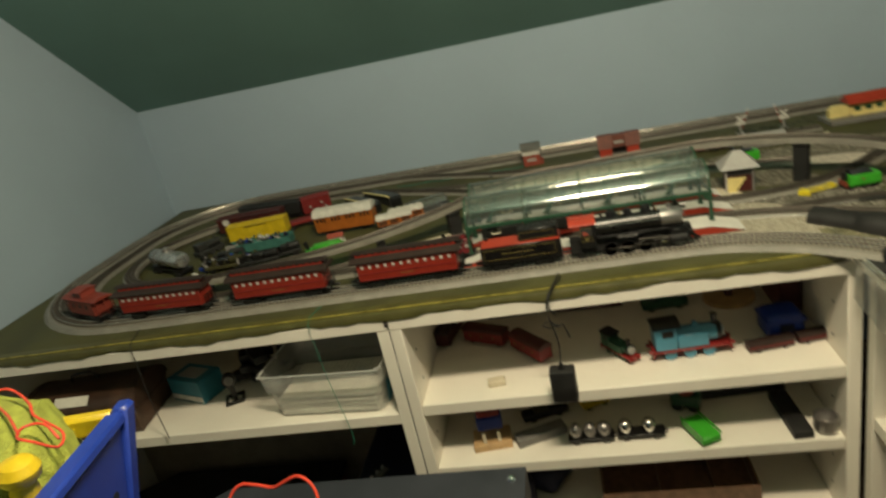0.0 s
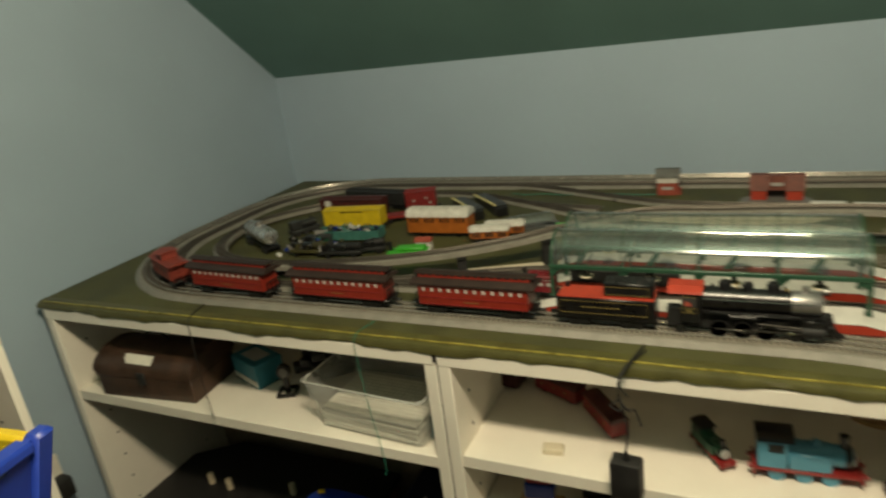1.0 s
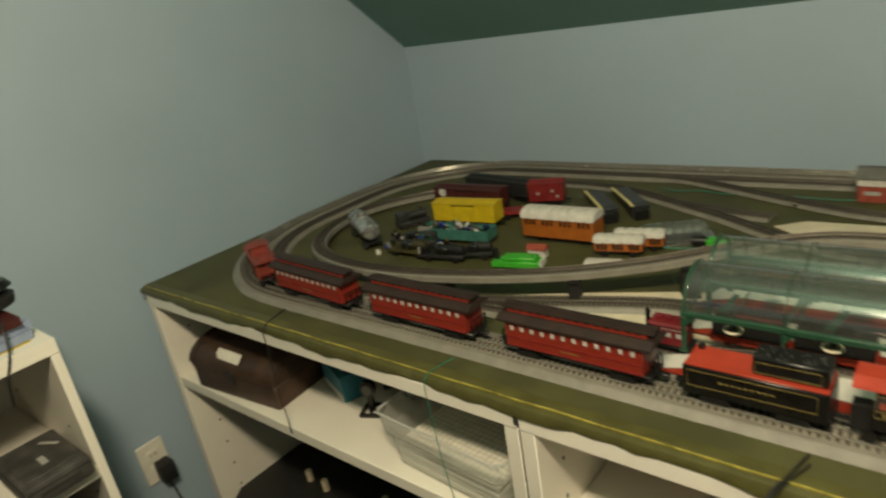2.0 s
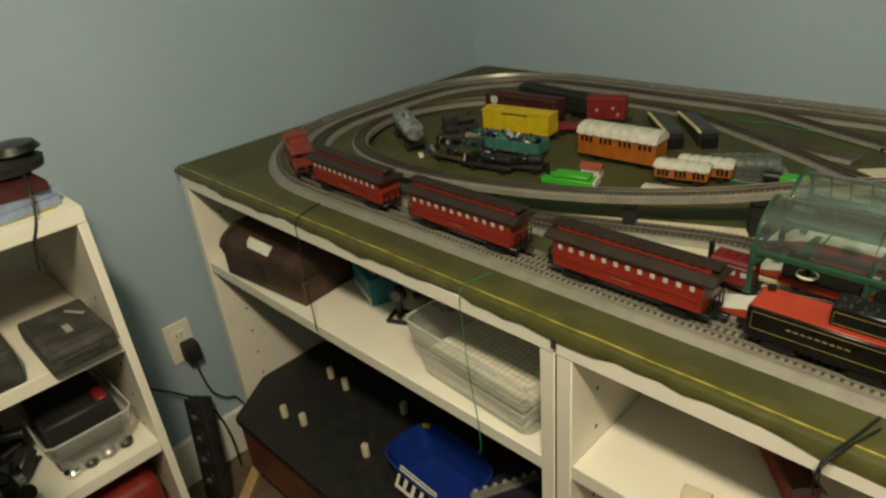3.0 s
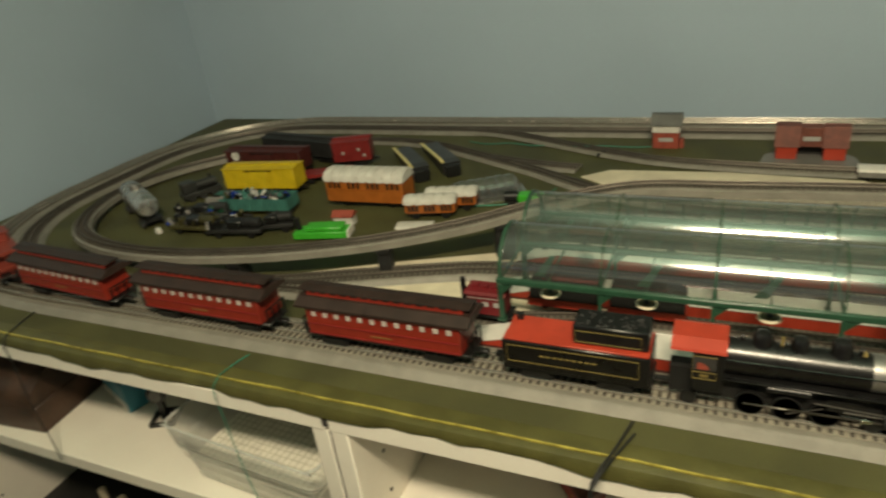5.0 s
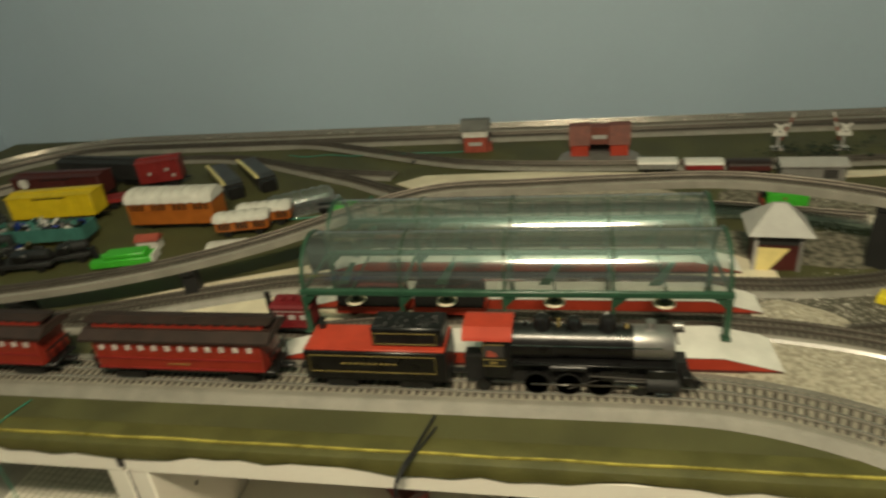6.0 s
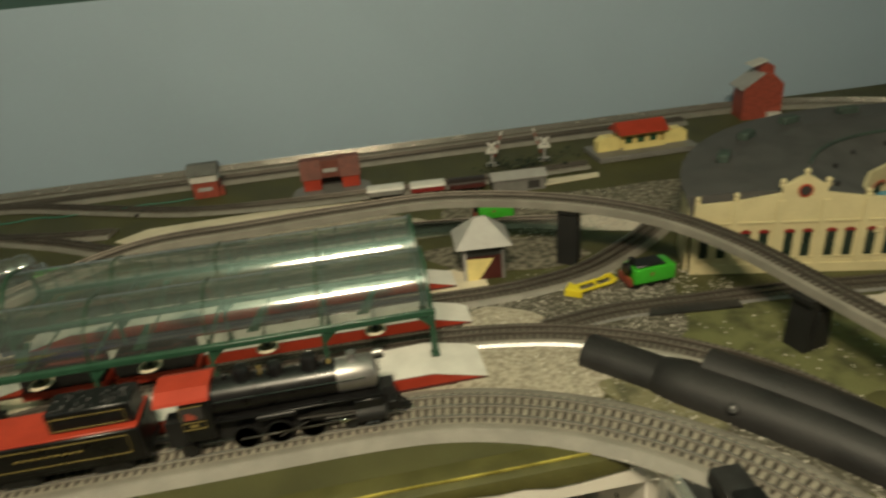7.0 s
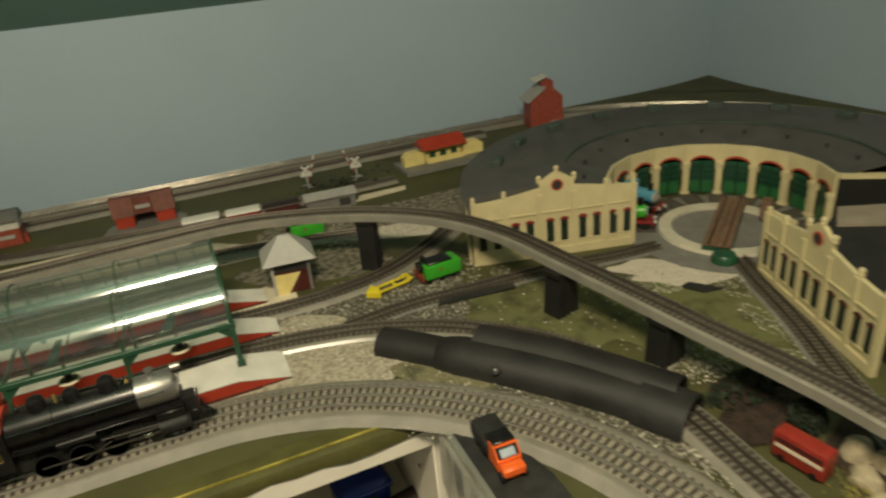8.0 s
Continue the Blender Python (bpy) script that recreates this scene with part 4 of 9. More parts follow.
    for s in (-1, 1):
        part("side_rod", bx(0.058, 0.112, s * 0.0138 - 0.0006, s * 0.0138 + 0.0006, 0.0085, 0.0097, bevel=0.0003), M_ROD, c, "dull steel side rod")
        part("valve_rod", tube(new_bm(), (0.100, s * 0.0142, 0.0185), (0.146, s * 0.0142, 0.0165), 0.0006, seg=6), M_ROD, c)
        part("eccentric_rod", tube(new_bm(), (0.085, s * 0.0142, 0.0060), (0.106, s * 0.0142, 0.0150), 0.0005, seg=6), M_ROD, c)
        part("air_pipe", cable(new_bm(), [(0.046, s * 0.0142, 0.0300), (0.075, s * 0.0142, 0.0292), (0.110, s * 0.0142, 0.0300), (0.140, s * 0.0142, 0.0290)], 0.0006), M_GLOSS, c)
        part("cylinder_cover", lathe(new_bm(), [(0.0056, 0.1602), (0.0060, 0.1608), (0.0040, 0.1625)], (0, s * 0.0140, 0.0135), "X", 16), M_CHARCOAL, c)
        part("air_tank", tube(new_bm(), (0.072, s * 0.0128, 0.0242), (0.098, s * 0.0128, 0.0242), 0.0026, seg=12), M_BLACK, c)
        part("main_rod", bx(0.085, 0.142, s * 0.0150 - 0.0005, s * 0.0150 + 0.0005, 0.0101, 0.0110), M_ROD, c)
        part("crosshead", bx(0.128, 0.134, s * 0.0150 - 0.0008, s * 0.0150 + 0.0008, 0.0090, 0.0122, bevel=0.0003), M_CHROME, c, "small bright crosshead")
        part("slide_bar", bx(0.118, 0.140, s * 0.0140 - 0.0004, s * 0.0140 + 0.0004, 0.0140, 0.0146), M_SILVER, c)
        part("cylinder_cock", tube(new_bm(), (0.146, s * 0.0165, 0.0060), (0.156, s * 0.0165, 0.0060), 0.0005, seg=6), M_CHROME, c)
        part("cylinder", tube(new_bm(), (0.140, s * 0.0140, 0.0135), (0.160, s * 0.0140, 0.0135), 0.0062, seg=16), M_PIER, c)
        part("steam_chest", bx(0.140, 0.160, s * 0.0125 - 0.004, s * 0.0125 + 0.004, 0.0185, 0.0262, bevel=0.0005), M_BLACK, c)
        part("valve_hanger", bx(0.108, 0.128, s * 0.0128 - 0.0006, s * 0.0128 + 0.0006, 0.0135, 0.0215), M_BLACK, c)
    part("pilot_beam", bx(0.164, 0.170, -0.0155, 0.0155, 0.0135, 0.0205, bevel=0.0005), M_BLACK, c)
    bm = new_bm()
    for k in range(9):
        y = -0.012 + k * 0.003
        tube(bm, (0.169, y, 0.0135), (0.181 - abs(y) * 0.55, y * 0.7, 0.0032), 0.0006, seg=5)
    box(bm, 0.170, 0.181, -0.0020, 0.0020, 0.0028, 0.0042)
    part("pilot", bm, M_BLACK, c, "black cowcatcher")
    return c


locomotive(pose(1.018, YA, RAILTOP - 0.0002))


def tender(m):
    c = thing("tender", "black tender with red deck, gold lining and lettering", "tender", m)
    L, W = 0.112, 0.0175
    body = part("tank", bx(0, L, -W, W, 0.012, 0.0368, bevel=0.0007), M_GLOSS, c, "gloss black tank side")
    part("deck", bx(0.001, L - 0.001, -W + 0.0006, W - 0.0006, 0.0371, 0.0385, bevel=0.0004), M_RED2, c, "orange-red deck")
    part("bunker", bx(0.055, L - 0.002, -0.0120, 0.0120, 0.0387, 0.0552, bevel=0.001), M_BLACK, c, "raised coal bunker")
    bm = new_bm()
    rnd = random.Random(8)
    for _ in range(60):
        x, y, s = rnd.uniform(0.058, L - 0.006), rnd.uniform(-0.0105, 0.0105), rnd.uniform(0.001, 0.0022)
        v = [bm.verts.new((x + s * rnd.uniform(0.6, 1.2) * a, y + s * rnd.uniform(0.6, 1.2) * b, 0.0550 + s * e)) for a, b, e in ((1, 0, 0), (0, 1, 0), (-1, 0, 0), (0, -1, 0), (0, 0, 0.9))]
        for i in range(4):
            bm.faces.new((v[i], v[(i + 1) % 4], v[4]))
    tagged(part("coal", bm, M_MATT, c, smooth=False), kind="stuff")
    for s in (-1, 1):
        bm = new_bm()
        y = s * (W + 0.0003)
        for x0, x1, z0, z1 in ((0.004, 0.104, 0.0182, 0.0185), (0.004, 0.104, 0.0331, 0.0334), (0.004, 0.0043, 0.0182, 0.0334), (0.1037, 0.104, 0.0182, 0.0334)):
            box(bm, x0, x1, y - 0.0003, y + 0.0003, z0, z1)
        y = s * 0.0122
        for x0, x1, z0, z1 in ((0.057, 0.105, 0.0410, 0.0413), (0.057, 0.105, 0.0505, 0.0508), (0.057, 0.0573, 0.0410, 0.0508), (0.1047, 0.105, 0.0410, 0.0508)):
            box(bm, x0, x1, y - 0.0004, y + 0.0004, z0, z1)
        part("lining", bm, M_GOLD, body, "thin gold lining")
        for k in range(9):
            part("lettering_bar", bx(0.030 + k * 0.0050, 0.0334 + k * 0.0050, s * (W + 0.0003) - 0.0003, s * (W + 0.0003) + 0.0003, 0.0256, 0.0267), M_GOLD, body)
    part("hatch", tube(new_bm(), (0.007, 0.0125, 0.0385), (0.007, 0.0125, 0.0425), 0.0032, seg=12), M_BLACK, c)
    part("underframe", bx(-0.001, L + 0.001, -W * 0.9, W * 0.9, 0.0092, 0.0118), M_BLACK, c)
    part("coupler", bx(-0.012, 0.0, -0.0025, 0.0025, 0.008, 0.0112), M_BLACK, c)
    part("drawbar", bx(L, L + 0.012, -0.002, 0.002, 0.0085, 0.0105), M_BLACK, c)
    bogie(c, 0.026)
    bogie(c, 0.086)
    return c


tender(pose(0.902, YA, RAILTOP - 0.0002))


def boxcar(name, label, L, H, material, roof, m, doors=True, on=M_BLACK, group="freight cars in the yard"):
    """A box car standing on its wheels; origin below its middle."""
    W, z0, h = 0.0165, 0.011, L / 2
    c = thing(name, label, "box car", m, group)
    body = part("body", bx(-h, h, -W, W, z0, H - 0.003, bevel=0.0006), material, c)
    part("roof", prism(new_bm(), [(-W - 0.0012, H - 0.0032), (-W - 0.0012, H - 0.002), (0, H), (W + 0.0012, H - 0.002), (W + 0.0012, H - 0.0032)], -h - 0.001, h + 0.001, "X"), roof, c, smooth=False)
    part("roof_walk", bx(-h, h, -0.0025, 0.0025, H, H + 0.0012), roof, c)
    for s in (-1, 1):
        if doors:
            part("door", bx(-0.013, 0.015, s * (W + 0.0008) - 0.0008, s * (W + 0.0008) + 0.0008, z0 + 0.001, H - 0.005, bevel=0.0003), material, body)
            part("door_track", bx(-0.022, 0.024, s * (W + 0.0008) - 0.0009, s * (W + 0.0008) + 0.0009, H - 0.0058, H - 0.0046), M_BLACK, body)
        n = int(L / 0.011)
        for k in range(n + 1):
            x = -h + 0.002 + k * (L - 0.004) / n
            if not doors or abs(x) > 0.017:
                part("side_rib", bx(x - 0.0006, x + 0.0006, s * (W + 0.0004) - 0.0004, s * (W + 0.0004) + 0.0004, z0 + 0.001, H - 0.004), material, body)
    part("underframe", bx(-h, h, -W * 0.8, W * 0.8, 0.0085, z0 - 0.0003), on, c)
    for e in (-1, 1):
        part("coupler", bx(e * (h + 0.005) - 0.005, e * (h + 0.005) + 0.005, -0.002, 0.002, 0.0075, 0.0105), M_BLACK, c)
        bogie(c, e * (h - 0.022), 0.0048)
    return c


G = T + 0.0003
boxcar("box_car", "bright yellow box car standing on the grass mat", 0.122, 0.045, M_YELLOW, M_YELLOW, pose(0.403, 0.408, G, 0, 0, 7))
maroon = boxcar("box_car", "dark maroon box car with a pale round side mark", 0.146, 0.043, M_MAROON, M_MAROON, pose(0.352, 0.486, G, 0, 0, 2))
part("round_mark", lathe(new_bm(), [(0.0078, -0.0004), (0.0078, 0.0004)], (-0.052, -0.0172, 0.033), "Y", 20), M_OFFW, maroon, "pale round mark")
boxcar("box_car", "long black box car at the back of the yard", 0.160, 0.039, M_MATT, M_MATT, pose(0.372, 0.556, G, 0, 0, -8), doors=False)
redcar = boxcar("box_car", "short red box car body with pale spots in the yard", 0.062, 0.046, mat("deep_red_plastic", (0.17, 0.012, 0.011), 0.45), M_DKRED, pose(0.488, 0.534, G, 0, 0, 20), doors=False)
for x, z in ((-0.014, 0.026), (0.012, 0.030), (0.020, 0.020)):
    part("pale_spot", bx(x - 0.0022, x + 0.0022, -0.0176, -0.0170, z - 0.0022, z + 0.0022), M_PALEG, redcar)
bm = bx(-0.045, 0.045, -0.014, 0.014, 0.010, 0.016, bevel=0.0008)
fc = thing("flat_car", "low red flat car beside the yellow box car", "flat car", pose(0.474, 0.462, G, 0, 0, 24), "freight cars in the yard")
part("deck", bm, M_DKRED, fc)
bogie(fc, -0.028), bogie(fc, 0.028)


def side_coach(label, L, H, wide, m, windows):
    """Orange coach with a pale ribbed arched roof."""
    c = thing("toy_coach", label, "train coach", m, "orange coaches")
    h, z0, z1 = L / 2, 0.010, H * 0.76
    body = part("body", bx(-h, h, -wide, wide, z0, z1, bevel=0.0006), M_ORANGE, c)
    part("roof", prism(new_bm(), vault(wide + 0.001, z1, H), -h - 0.0015, h + 0.0015, "X"), M_OFFW, c, "off-white ribbed roof")
    n = max(5, round(L / 0.0135))
    for k in range(n):
        x, q = -h + (k + 0.5) * L / n, L / n
        part("roof_rib", prism(new_bm(), vault(wide + 0.0020, z1 - 0.0006, H + 0.0014), x - q * 0.34, x + q * 0.34, "X"), M_OFFW, c)
    ch = part("end", prism(new_bm(), vault(wide - 0.0004, z1 - 0.001, H - 0.001), -h - 0.0001, h + 0.0001, "X"), M_ORANGE, c)
    for s in (-1, 1):
        for g in range(windows):
            for j in (-1, 0, 1):
                x = -h + (g + 0.5) * L / windows + j * L / windows * 0.24
                part("window", bx(x - 0.0019, x + 0.0019, s * (wide + 0.0002) - 0.0004, s * (wide + 0.0002) + 0.0004, z1 - 0.0105, z1 - 0.0025), M_BLACK, body)
        bm = new_bm()
        box(bm, -h + 0.001, h - 0.001, s * (wide + 0.0004) - 0.0004, s * (wide + 0.0004) + 0.0004, z1 - 0.0125, z1 - 0.0117)
        part("moulding", bm, M_ORANGE, body)
    part("underframe", bx(-h + 0.004, h - 0.004, -wide * 0.8, wide * 0.8, 0.007, z0 - 0.0002), M_BLACK, c)
    wheels(c, (-h * 0.6, h * 0.6), 0.0055)
    return c


side_coach("large orange toy coach with off-white ribbed roof", 0.118, 0.053, 0.0180, pose(0.600, 0.386, G, 0, 0, 2), 4)
side_coach("small orange toy coach with off-white roof", 0.066, 0.029, 0.0115, pose(0.7035, 0.361, G, 0, 0, 12), 3)
side_coach("small orange toy coach with off-white roof, parked behind another", 0.066, 0.029, 0.0115, pose(0.722, 0.388, G, 0, 0, 12), 3)
bm = prism(new_bm(), vault(0.011, 0.0, 0.009), -0.028, 0.028, "X")
for k in range(5):
    prism(bm, vault(0.0115, 0.0, 0.0098), -0.024 + k * 0.012 - 0.0008, -0.024 + k * 0.012 + 0.0008, "X")
solid("loose_coach_roof", bm, M_OFFW, "loose off-white coach roof lying on the mat", "coach roof", pose(0.692, 0.330, T, 0, 0, 12) @ Matrix.Diagonal((0.86, 1, 0.32, 1)))


M_TANK = mat("bright_silver_tank", (0.56, 0.56, 0.54), 0.28, 0.85, vary=0.1, scale=50)


def tank_car(m):
    c = thing("tank_car", "silver tank car standing at the loop's inner edge", "tank car", m, "freight cars in the yard")
    part("tank", lathe(new_bm(), [(0.004, -0.058), (0.012, -0.056), (0.0150, -0.051), (0.0150, 0.051), (0.012, 0.056), (0.004, 0.058)], (0, 0, 0.029), "X", 22), M_TANK, c, "silver tank barrel")
    part("dome", lathe(new_bm(), [(0.007, 0), (0.007, 0.006), (0.005, 0.008)], (0, 0, 0.0425), "Z", 16), M_SILVER, c)
    for x in (-0.03, 0.0, 0.03):
        part("tank_band", lathe(new_bm(), [(0.0153, x - 0.0008), (0.0153, x + 0.0008)], (0, 0, 0.029), "X", 22), M_GREY, c)
    part("underframe", bx(-0.062, 0.062, -0.011, 0.011, 0.0095, 0.0135), M_BLACK, c)
    bogie(c, -0.042), bogie(c, 0.042)
    return c


tank_car(pose(0.262, 0.292, G, 0, 0, 150) @ Matrix.Diagonal((0.95, 1.08, 1.05, 1)))
bm = new_bm()
box(bm, -0.03, 0.03, -0.012, 0.012, 0.006, 0.014, bevel=0.001)
box(bm, -0.028, -0.006, -0.010, 0.010, 0.014, 0.030, bevel=0.001)
tube(bm, (-0.006, 0, 0.021), (0.026, 0, 0.021), 0.007, seg=14)
tube(bm, (0.018, 0, 0.026), (0.018, 0, 0.034), 0.002, seg=8)
for x in (-0.018, 0.0, 0.018):
    for s in (-1, 1):
        tube(bm, (x, s * 0.008, 0.006), (x, s * 0.011, 0.006), 0.006, seg=12)
solid("toy_engine", bm, M_CHARCOAL, "small dark grey toy engine standing in the yard", "toy engine", pose(0.300, 0.375, T, 0, 0, 60))

# teal gondola heaped with scrap
g = thing("gondola", "teal gondola heaped with small broken parts", "gondola car", pose(0.437, 0.334, G, 0, 0, 7) @ Matrix.Diagonal((0.88, 1, 1, 1)), "freight cars in the yard")
bm = new_bm()
h, W = 0.072, 0.0165
for x0, x1, y0, y1, z0, z1 in ((-h, h, -W, W, 0.010, 0.012), (-h, h, -W, -W + 0.0014, 0.0121, 0.027), (-h, h, W - 0.0014, W, 0.0121, 0.027), (-h, -h + 0.0014, -W + 0.0015, W - 0.0015, 0.0121, 0.027), (h - 0.0014, h, -W + 0.0015, W - 0.0015, 0.0121, 0.027)):
    box(bm, x0, x1, y0, y1, z0, z1)
for k in range(12):
    x = -h + 0.004 + k * (2 * h - 0.008) / 11
    for s in (-1, 1):
        box(bm, x - 0.0007, x + 0.0007, s * (W + 0.0005) - 0.0005, s * (W + 0.0005) + 0.0005, 0.0125, 0.0265)
part("body", bm, M_TEAL, g, smooth=False)
bogie(g, -0.048), bogie(g, 0.048)
part("underframe", bx(-h, h, -W * 0.7, W * 0.7, 0.0075, 0.0098), M_BLACK, g)
rnd = random.Random(12)
for k, (mt, nm) in enumerate(((M_SILVER, "metal_scrap"), (M_BLACK, "plastic_scrap"), (M_TEAL, "plastic_scrap"), (M_DEEPBLUE, "plastic_scrap"), (M_WHITE, "paper_scrap"), (M_CHARCOAL, "plastic_scrap"), (M_OLIVE, "plastic_scrap"))):
    for _ in range(4):
        bm = new_bm()
        x, y, s = rnd.uniform(-0.058, 0.058), rnd.uniform(-0.011, 0.011), rnd.uniform(0.004, 0.009)
        mm = pose(x, y, 0.022 + s * 0.4, rnd.uniform(-30, 30), rnd.uniform(-30, 30), rnd.uniform(0, 180))
        if rnd.random() < 0.5:
            box(bm, -s, s, -s * 0.5, s * 0.5, -s * 0.4, s * 0.4, m=mm)
        else:
            tube(bm, mm @ Vector((-s, 0, 0)), mm @ Vector((s, 0, 0)), s * 0.35, seg=8)
        part(nm, bm, mt, g)
for k in range(34):
    mt = (M_SILVER, M_BLACK, M_CHARCOAL, M_TEAL, M_CHROME, M_DEEPBLUE, M_PALEG, M_OLIVE, M_BLACK)[k % 9]
    x, y, s = rnd.uniform(-0.064, 0.060), rnd.uniform(-0.012, 0.012), rnd.uniform(0.003, 0.0075)
    mm = pose(x, y, 0.026 + rnd.uniform(0.0, 0.008) * (1 - abs(x) / 0.09), rnd.uniform(-60, 60), rnd.uniform(-60, 60), rnd.uniform(0, 180))
    if k % 3 == 0:
        bm = lathe(new_bm(), [(s * 0.5, 0.0), (s * 0.9, 0.001), (s * 0.9, 0.002), (s * 0.4, 0.003)], (0, 0, 0), "Z", 12)
        bmesh.ops.transform(bm, matrix=mm, verts=bm.verts)
    elif k % 3 == 1:
        bm = box(new_bm(), -s * 1.3, s * 1.3, -s * 0.35, s * 0.35, -s * 0.3, s * 0.3, m=mm)
    else:
        bm = tube(new_bm(), mm @ Vector((-s * 1.2, 0, 0)), mm @ Vector((s * 1.2, 0, 0)), s * 0.28, seg=8)
    part("scrap_piece", bm, mt, g)
heap = thing("scrap_heap", "heap of black and silver broken model parts on the mat", "scrap heap", pose(0.385, 0.288, T, 0, 0, 8))
rnd = random.Random(52)
for k in range(46):
    mt = (M_BLACK, M_CHARCOAL, M_SILVER, M_BLACK, M_PALEG, M_DKGREEN, M_BLACK, M_CHROME, M_OLIVE, M_DEEPBLUE)[k % 10]
    x, y, s = rnd.gauss(0, 0.030), rnd.gauss(0, 0.009), rnd.uniform(0.003, 0.008)
    mm = pose(x, y, s * 0.4 + rnd.uniform(0.0, 0.020) * max(0.1, 1 - abs(x) / 0.07), rnd.uniform(-50, 50), rnd.uniform(-40, 40), rnd.uniform(0, 180))
    if k % 2:
        bm = box(new_bm(), -s * 1.4, s * 1.4, -s * 0.5, s * 0.5, -s * 0.35, s * 0.35, bevel=s * 0.08, m=mm)
    else:
        bm = tube(new_bm(), mm @ Vector((-s * 1.1, 0, 0)), mm @ Vector((s * 1.1, 0, 0)), s * 0.4, seg=9)
    part("broken_part", bm, mt, heap)
# chassis pile in front
for i, (x, y, a, mt, lb, L) in enumerate(((0.392, 0.262, 4, M_OLIVE, "olive toy chassis with yellow marks lying in the yard", 0.075), (0.462, 0.263, 10, M_MATT, "black toy chassis with dark green fittings in the yard", 0.078), (0.372, 0.300, 12, M_CHARCOAL, "charcoal toy chassis with pale parts on it", 0.085), (0.505, 0.285, 20, M_MATT, "black toy bogies heaped on the mat", 0.06))):
    c = thing("toy_chassis", lb, "toy chassis", pose(x, y, T, 0, 0, a), "chassis heaped in the yard")
    h = L / 2
    bm = new_bm()
    box(bm, -h, h, -0.011, 0.011, 0.008, 0.013, bevel=0.0006)
    part("frame", bm, mt, c)
    works = random.Random(70 + i)
    part("motor", bx(-h * 0.25, h * 0.30, -0.008, 0.008, 0.0131, 0.024, bevel=0.0015), M_BLACK, c)
    part("boiler", lathe(new_bm(), [(0.0060, h * 0.32), (0.0066, h * 0.34), (0.0066, h * 0.92), (0.0045, h * 0.96)], (0, 0, 0.0200), "X", 14), mt, c)
    for _ in range(5):
        x, y, q = works.uniform(-h, -h * 0.3), works.uniform(-0.008, 0.008), works.uniform(0.0018, 0.0042)
        part("bracket", box(new_bm(), -q, q, -q * 0.6, q * 0.6, 0.0, q * 2.2, m=pose(x, y, 0.0128, works.uniform(-25, 25), works.uniform(-25, 25), works.uniform(0, 180))), (M_BLACK, mt, M_CHARCOAL, M_GREY)[_ % 4], c)
    wheels(c, (-h * 0.62, h * 0.62), 0.0055)
    rnd = random.Random(30 + i)
    for _ in range(7):
        xx, yy, s = rnd.uniform(-h, h), rnd.uniform(-0.009, 0.009), rnd.uniform(0.0015, 0.0035)
        part("fitting", tube(new_bm(), (xx, yy, 0.0135), (xx + rnd.uniform(-0.004, 0.004), yy, 0.019 + s * 2), s, s * 0.7, seg=8), (M_OLIVE, M_BLACK, M_CHARCOAL, M_CHARCOAL)[i] if _ else (M_GOLD, M_PALEG, M_PALEG, M_SILVER)[i], c)
solid("crumpled_card", box(new_bm(), -0.012, 0.012, -0.004, 0.004, 0.0, 0.030, bevel=0.0015, m=pose(0, 0, 0.001, -14, 8, 0)), M_GREY, "pale grey bent card standing against the gondola", "card", pose(0.386, 0.306, T, 0, 0, 24))
for x, y, s, mt in ((0.332, 0.250, 0.006, M_WHITE), (0.345, 0.292, 0.010, M_PALEG), (0.375, 0.330, 0.014, M_PALEG), (0.36, 0.275, 0.007, M_DEEPBLUE)):
    solid("broken_piece", box(new_bm(), -s, s, -s * 0.6, s * 0.6, 0, s * 1.1, bevel=s * 0.15, m=pose(0, 0, 0.0, 0, 0, 30)), mt, "small broken model piece on the mat", "toy part", pose(x, y, T, 0, 0, x * 900), "broken pieces in the yard")
# green flat engine with black funnel, red and white hut beside it
c = thing("toy_engine", "bright green toy engine body with black funnel lying on the mat", "toy engine", pose(0.585, 0.281, T, 0, 0, 13))
part("footplate", bx(-0.036, 0.036, -0.012, 0.012, 0.002, 0.011, bevel=0.001), M_GREEN, c)
part("side_tank", bx(-0.020, 0.030, -0.010, 0.010, 0.0112, 0.017, bevel=0.0015), M_GREEN, c)
part("funnel", tube(new_bm(), (-0.030, 0, 0.011), (-0.034, 0.002, 0.026), 0.0035, 0.0045, seg=10), M_BLACK, c)
part("buffer_beam", bx(0.0365, 0.039, -0.012, 0.012, 0.003, 0.013), M_WHITE, c)
c = thing("toy_hut", "tiny red-roofed white hut on the mat", "toy hut", pose(0.596, 0.319, T, 0, 0, 8))
part("wall", bx(-0.013, 0.013, -0.008, 0.008, 0.0, 0.014, bevel=0.0005), M_OFFW, c)
part("roof", prism(new_bm(), [(-0.010, 0.0142), (0, 0.021), (0.010, 0.0142)], -0.015, 0.015, "X"), M_BRICK, c, smooth=False)
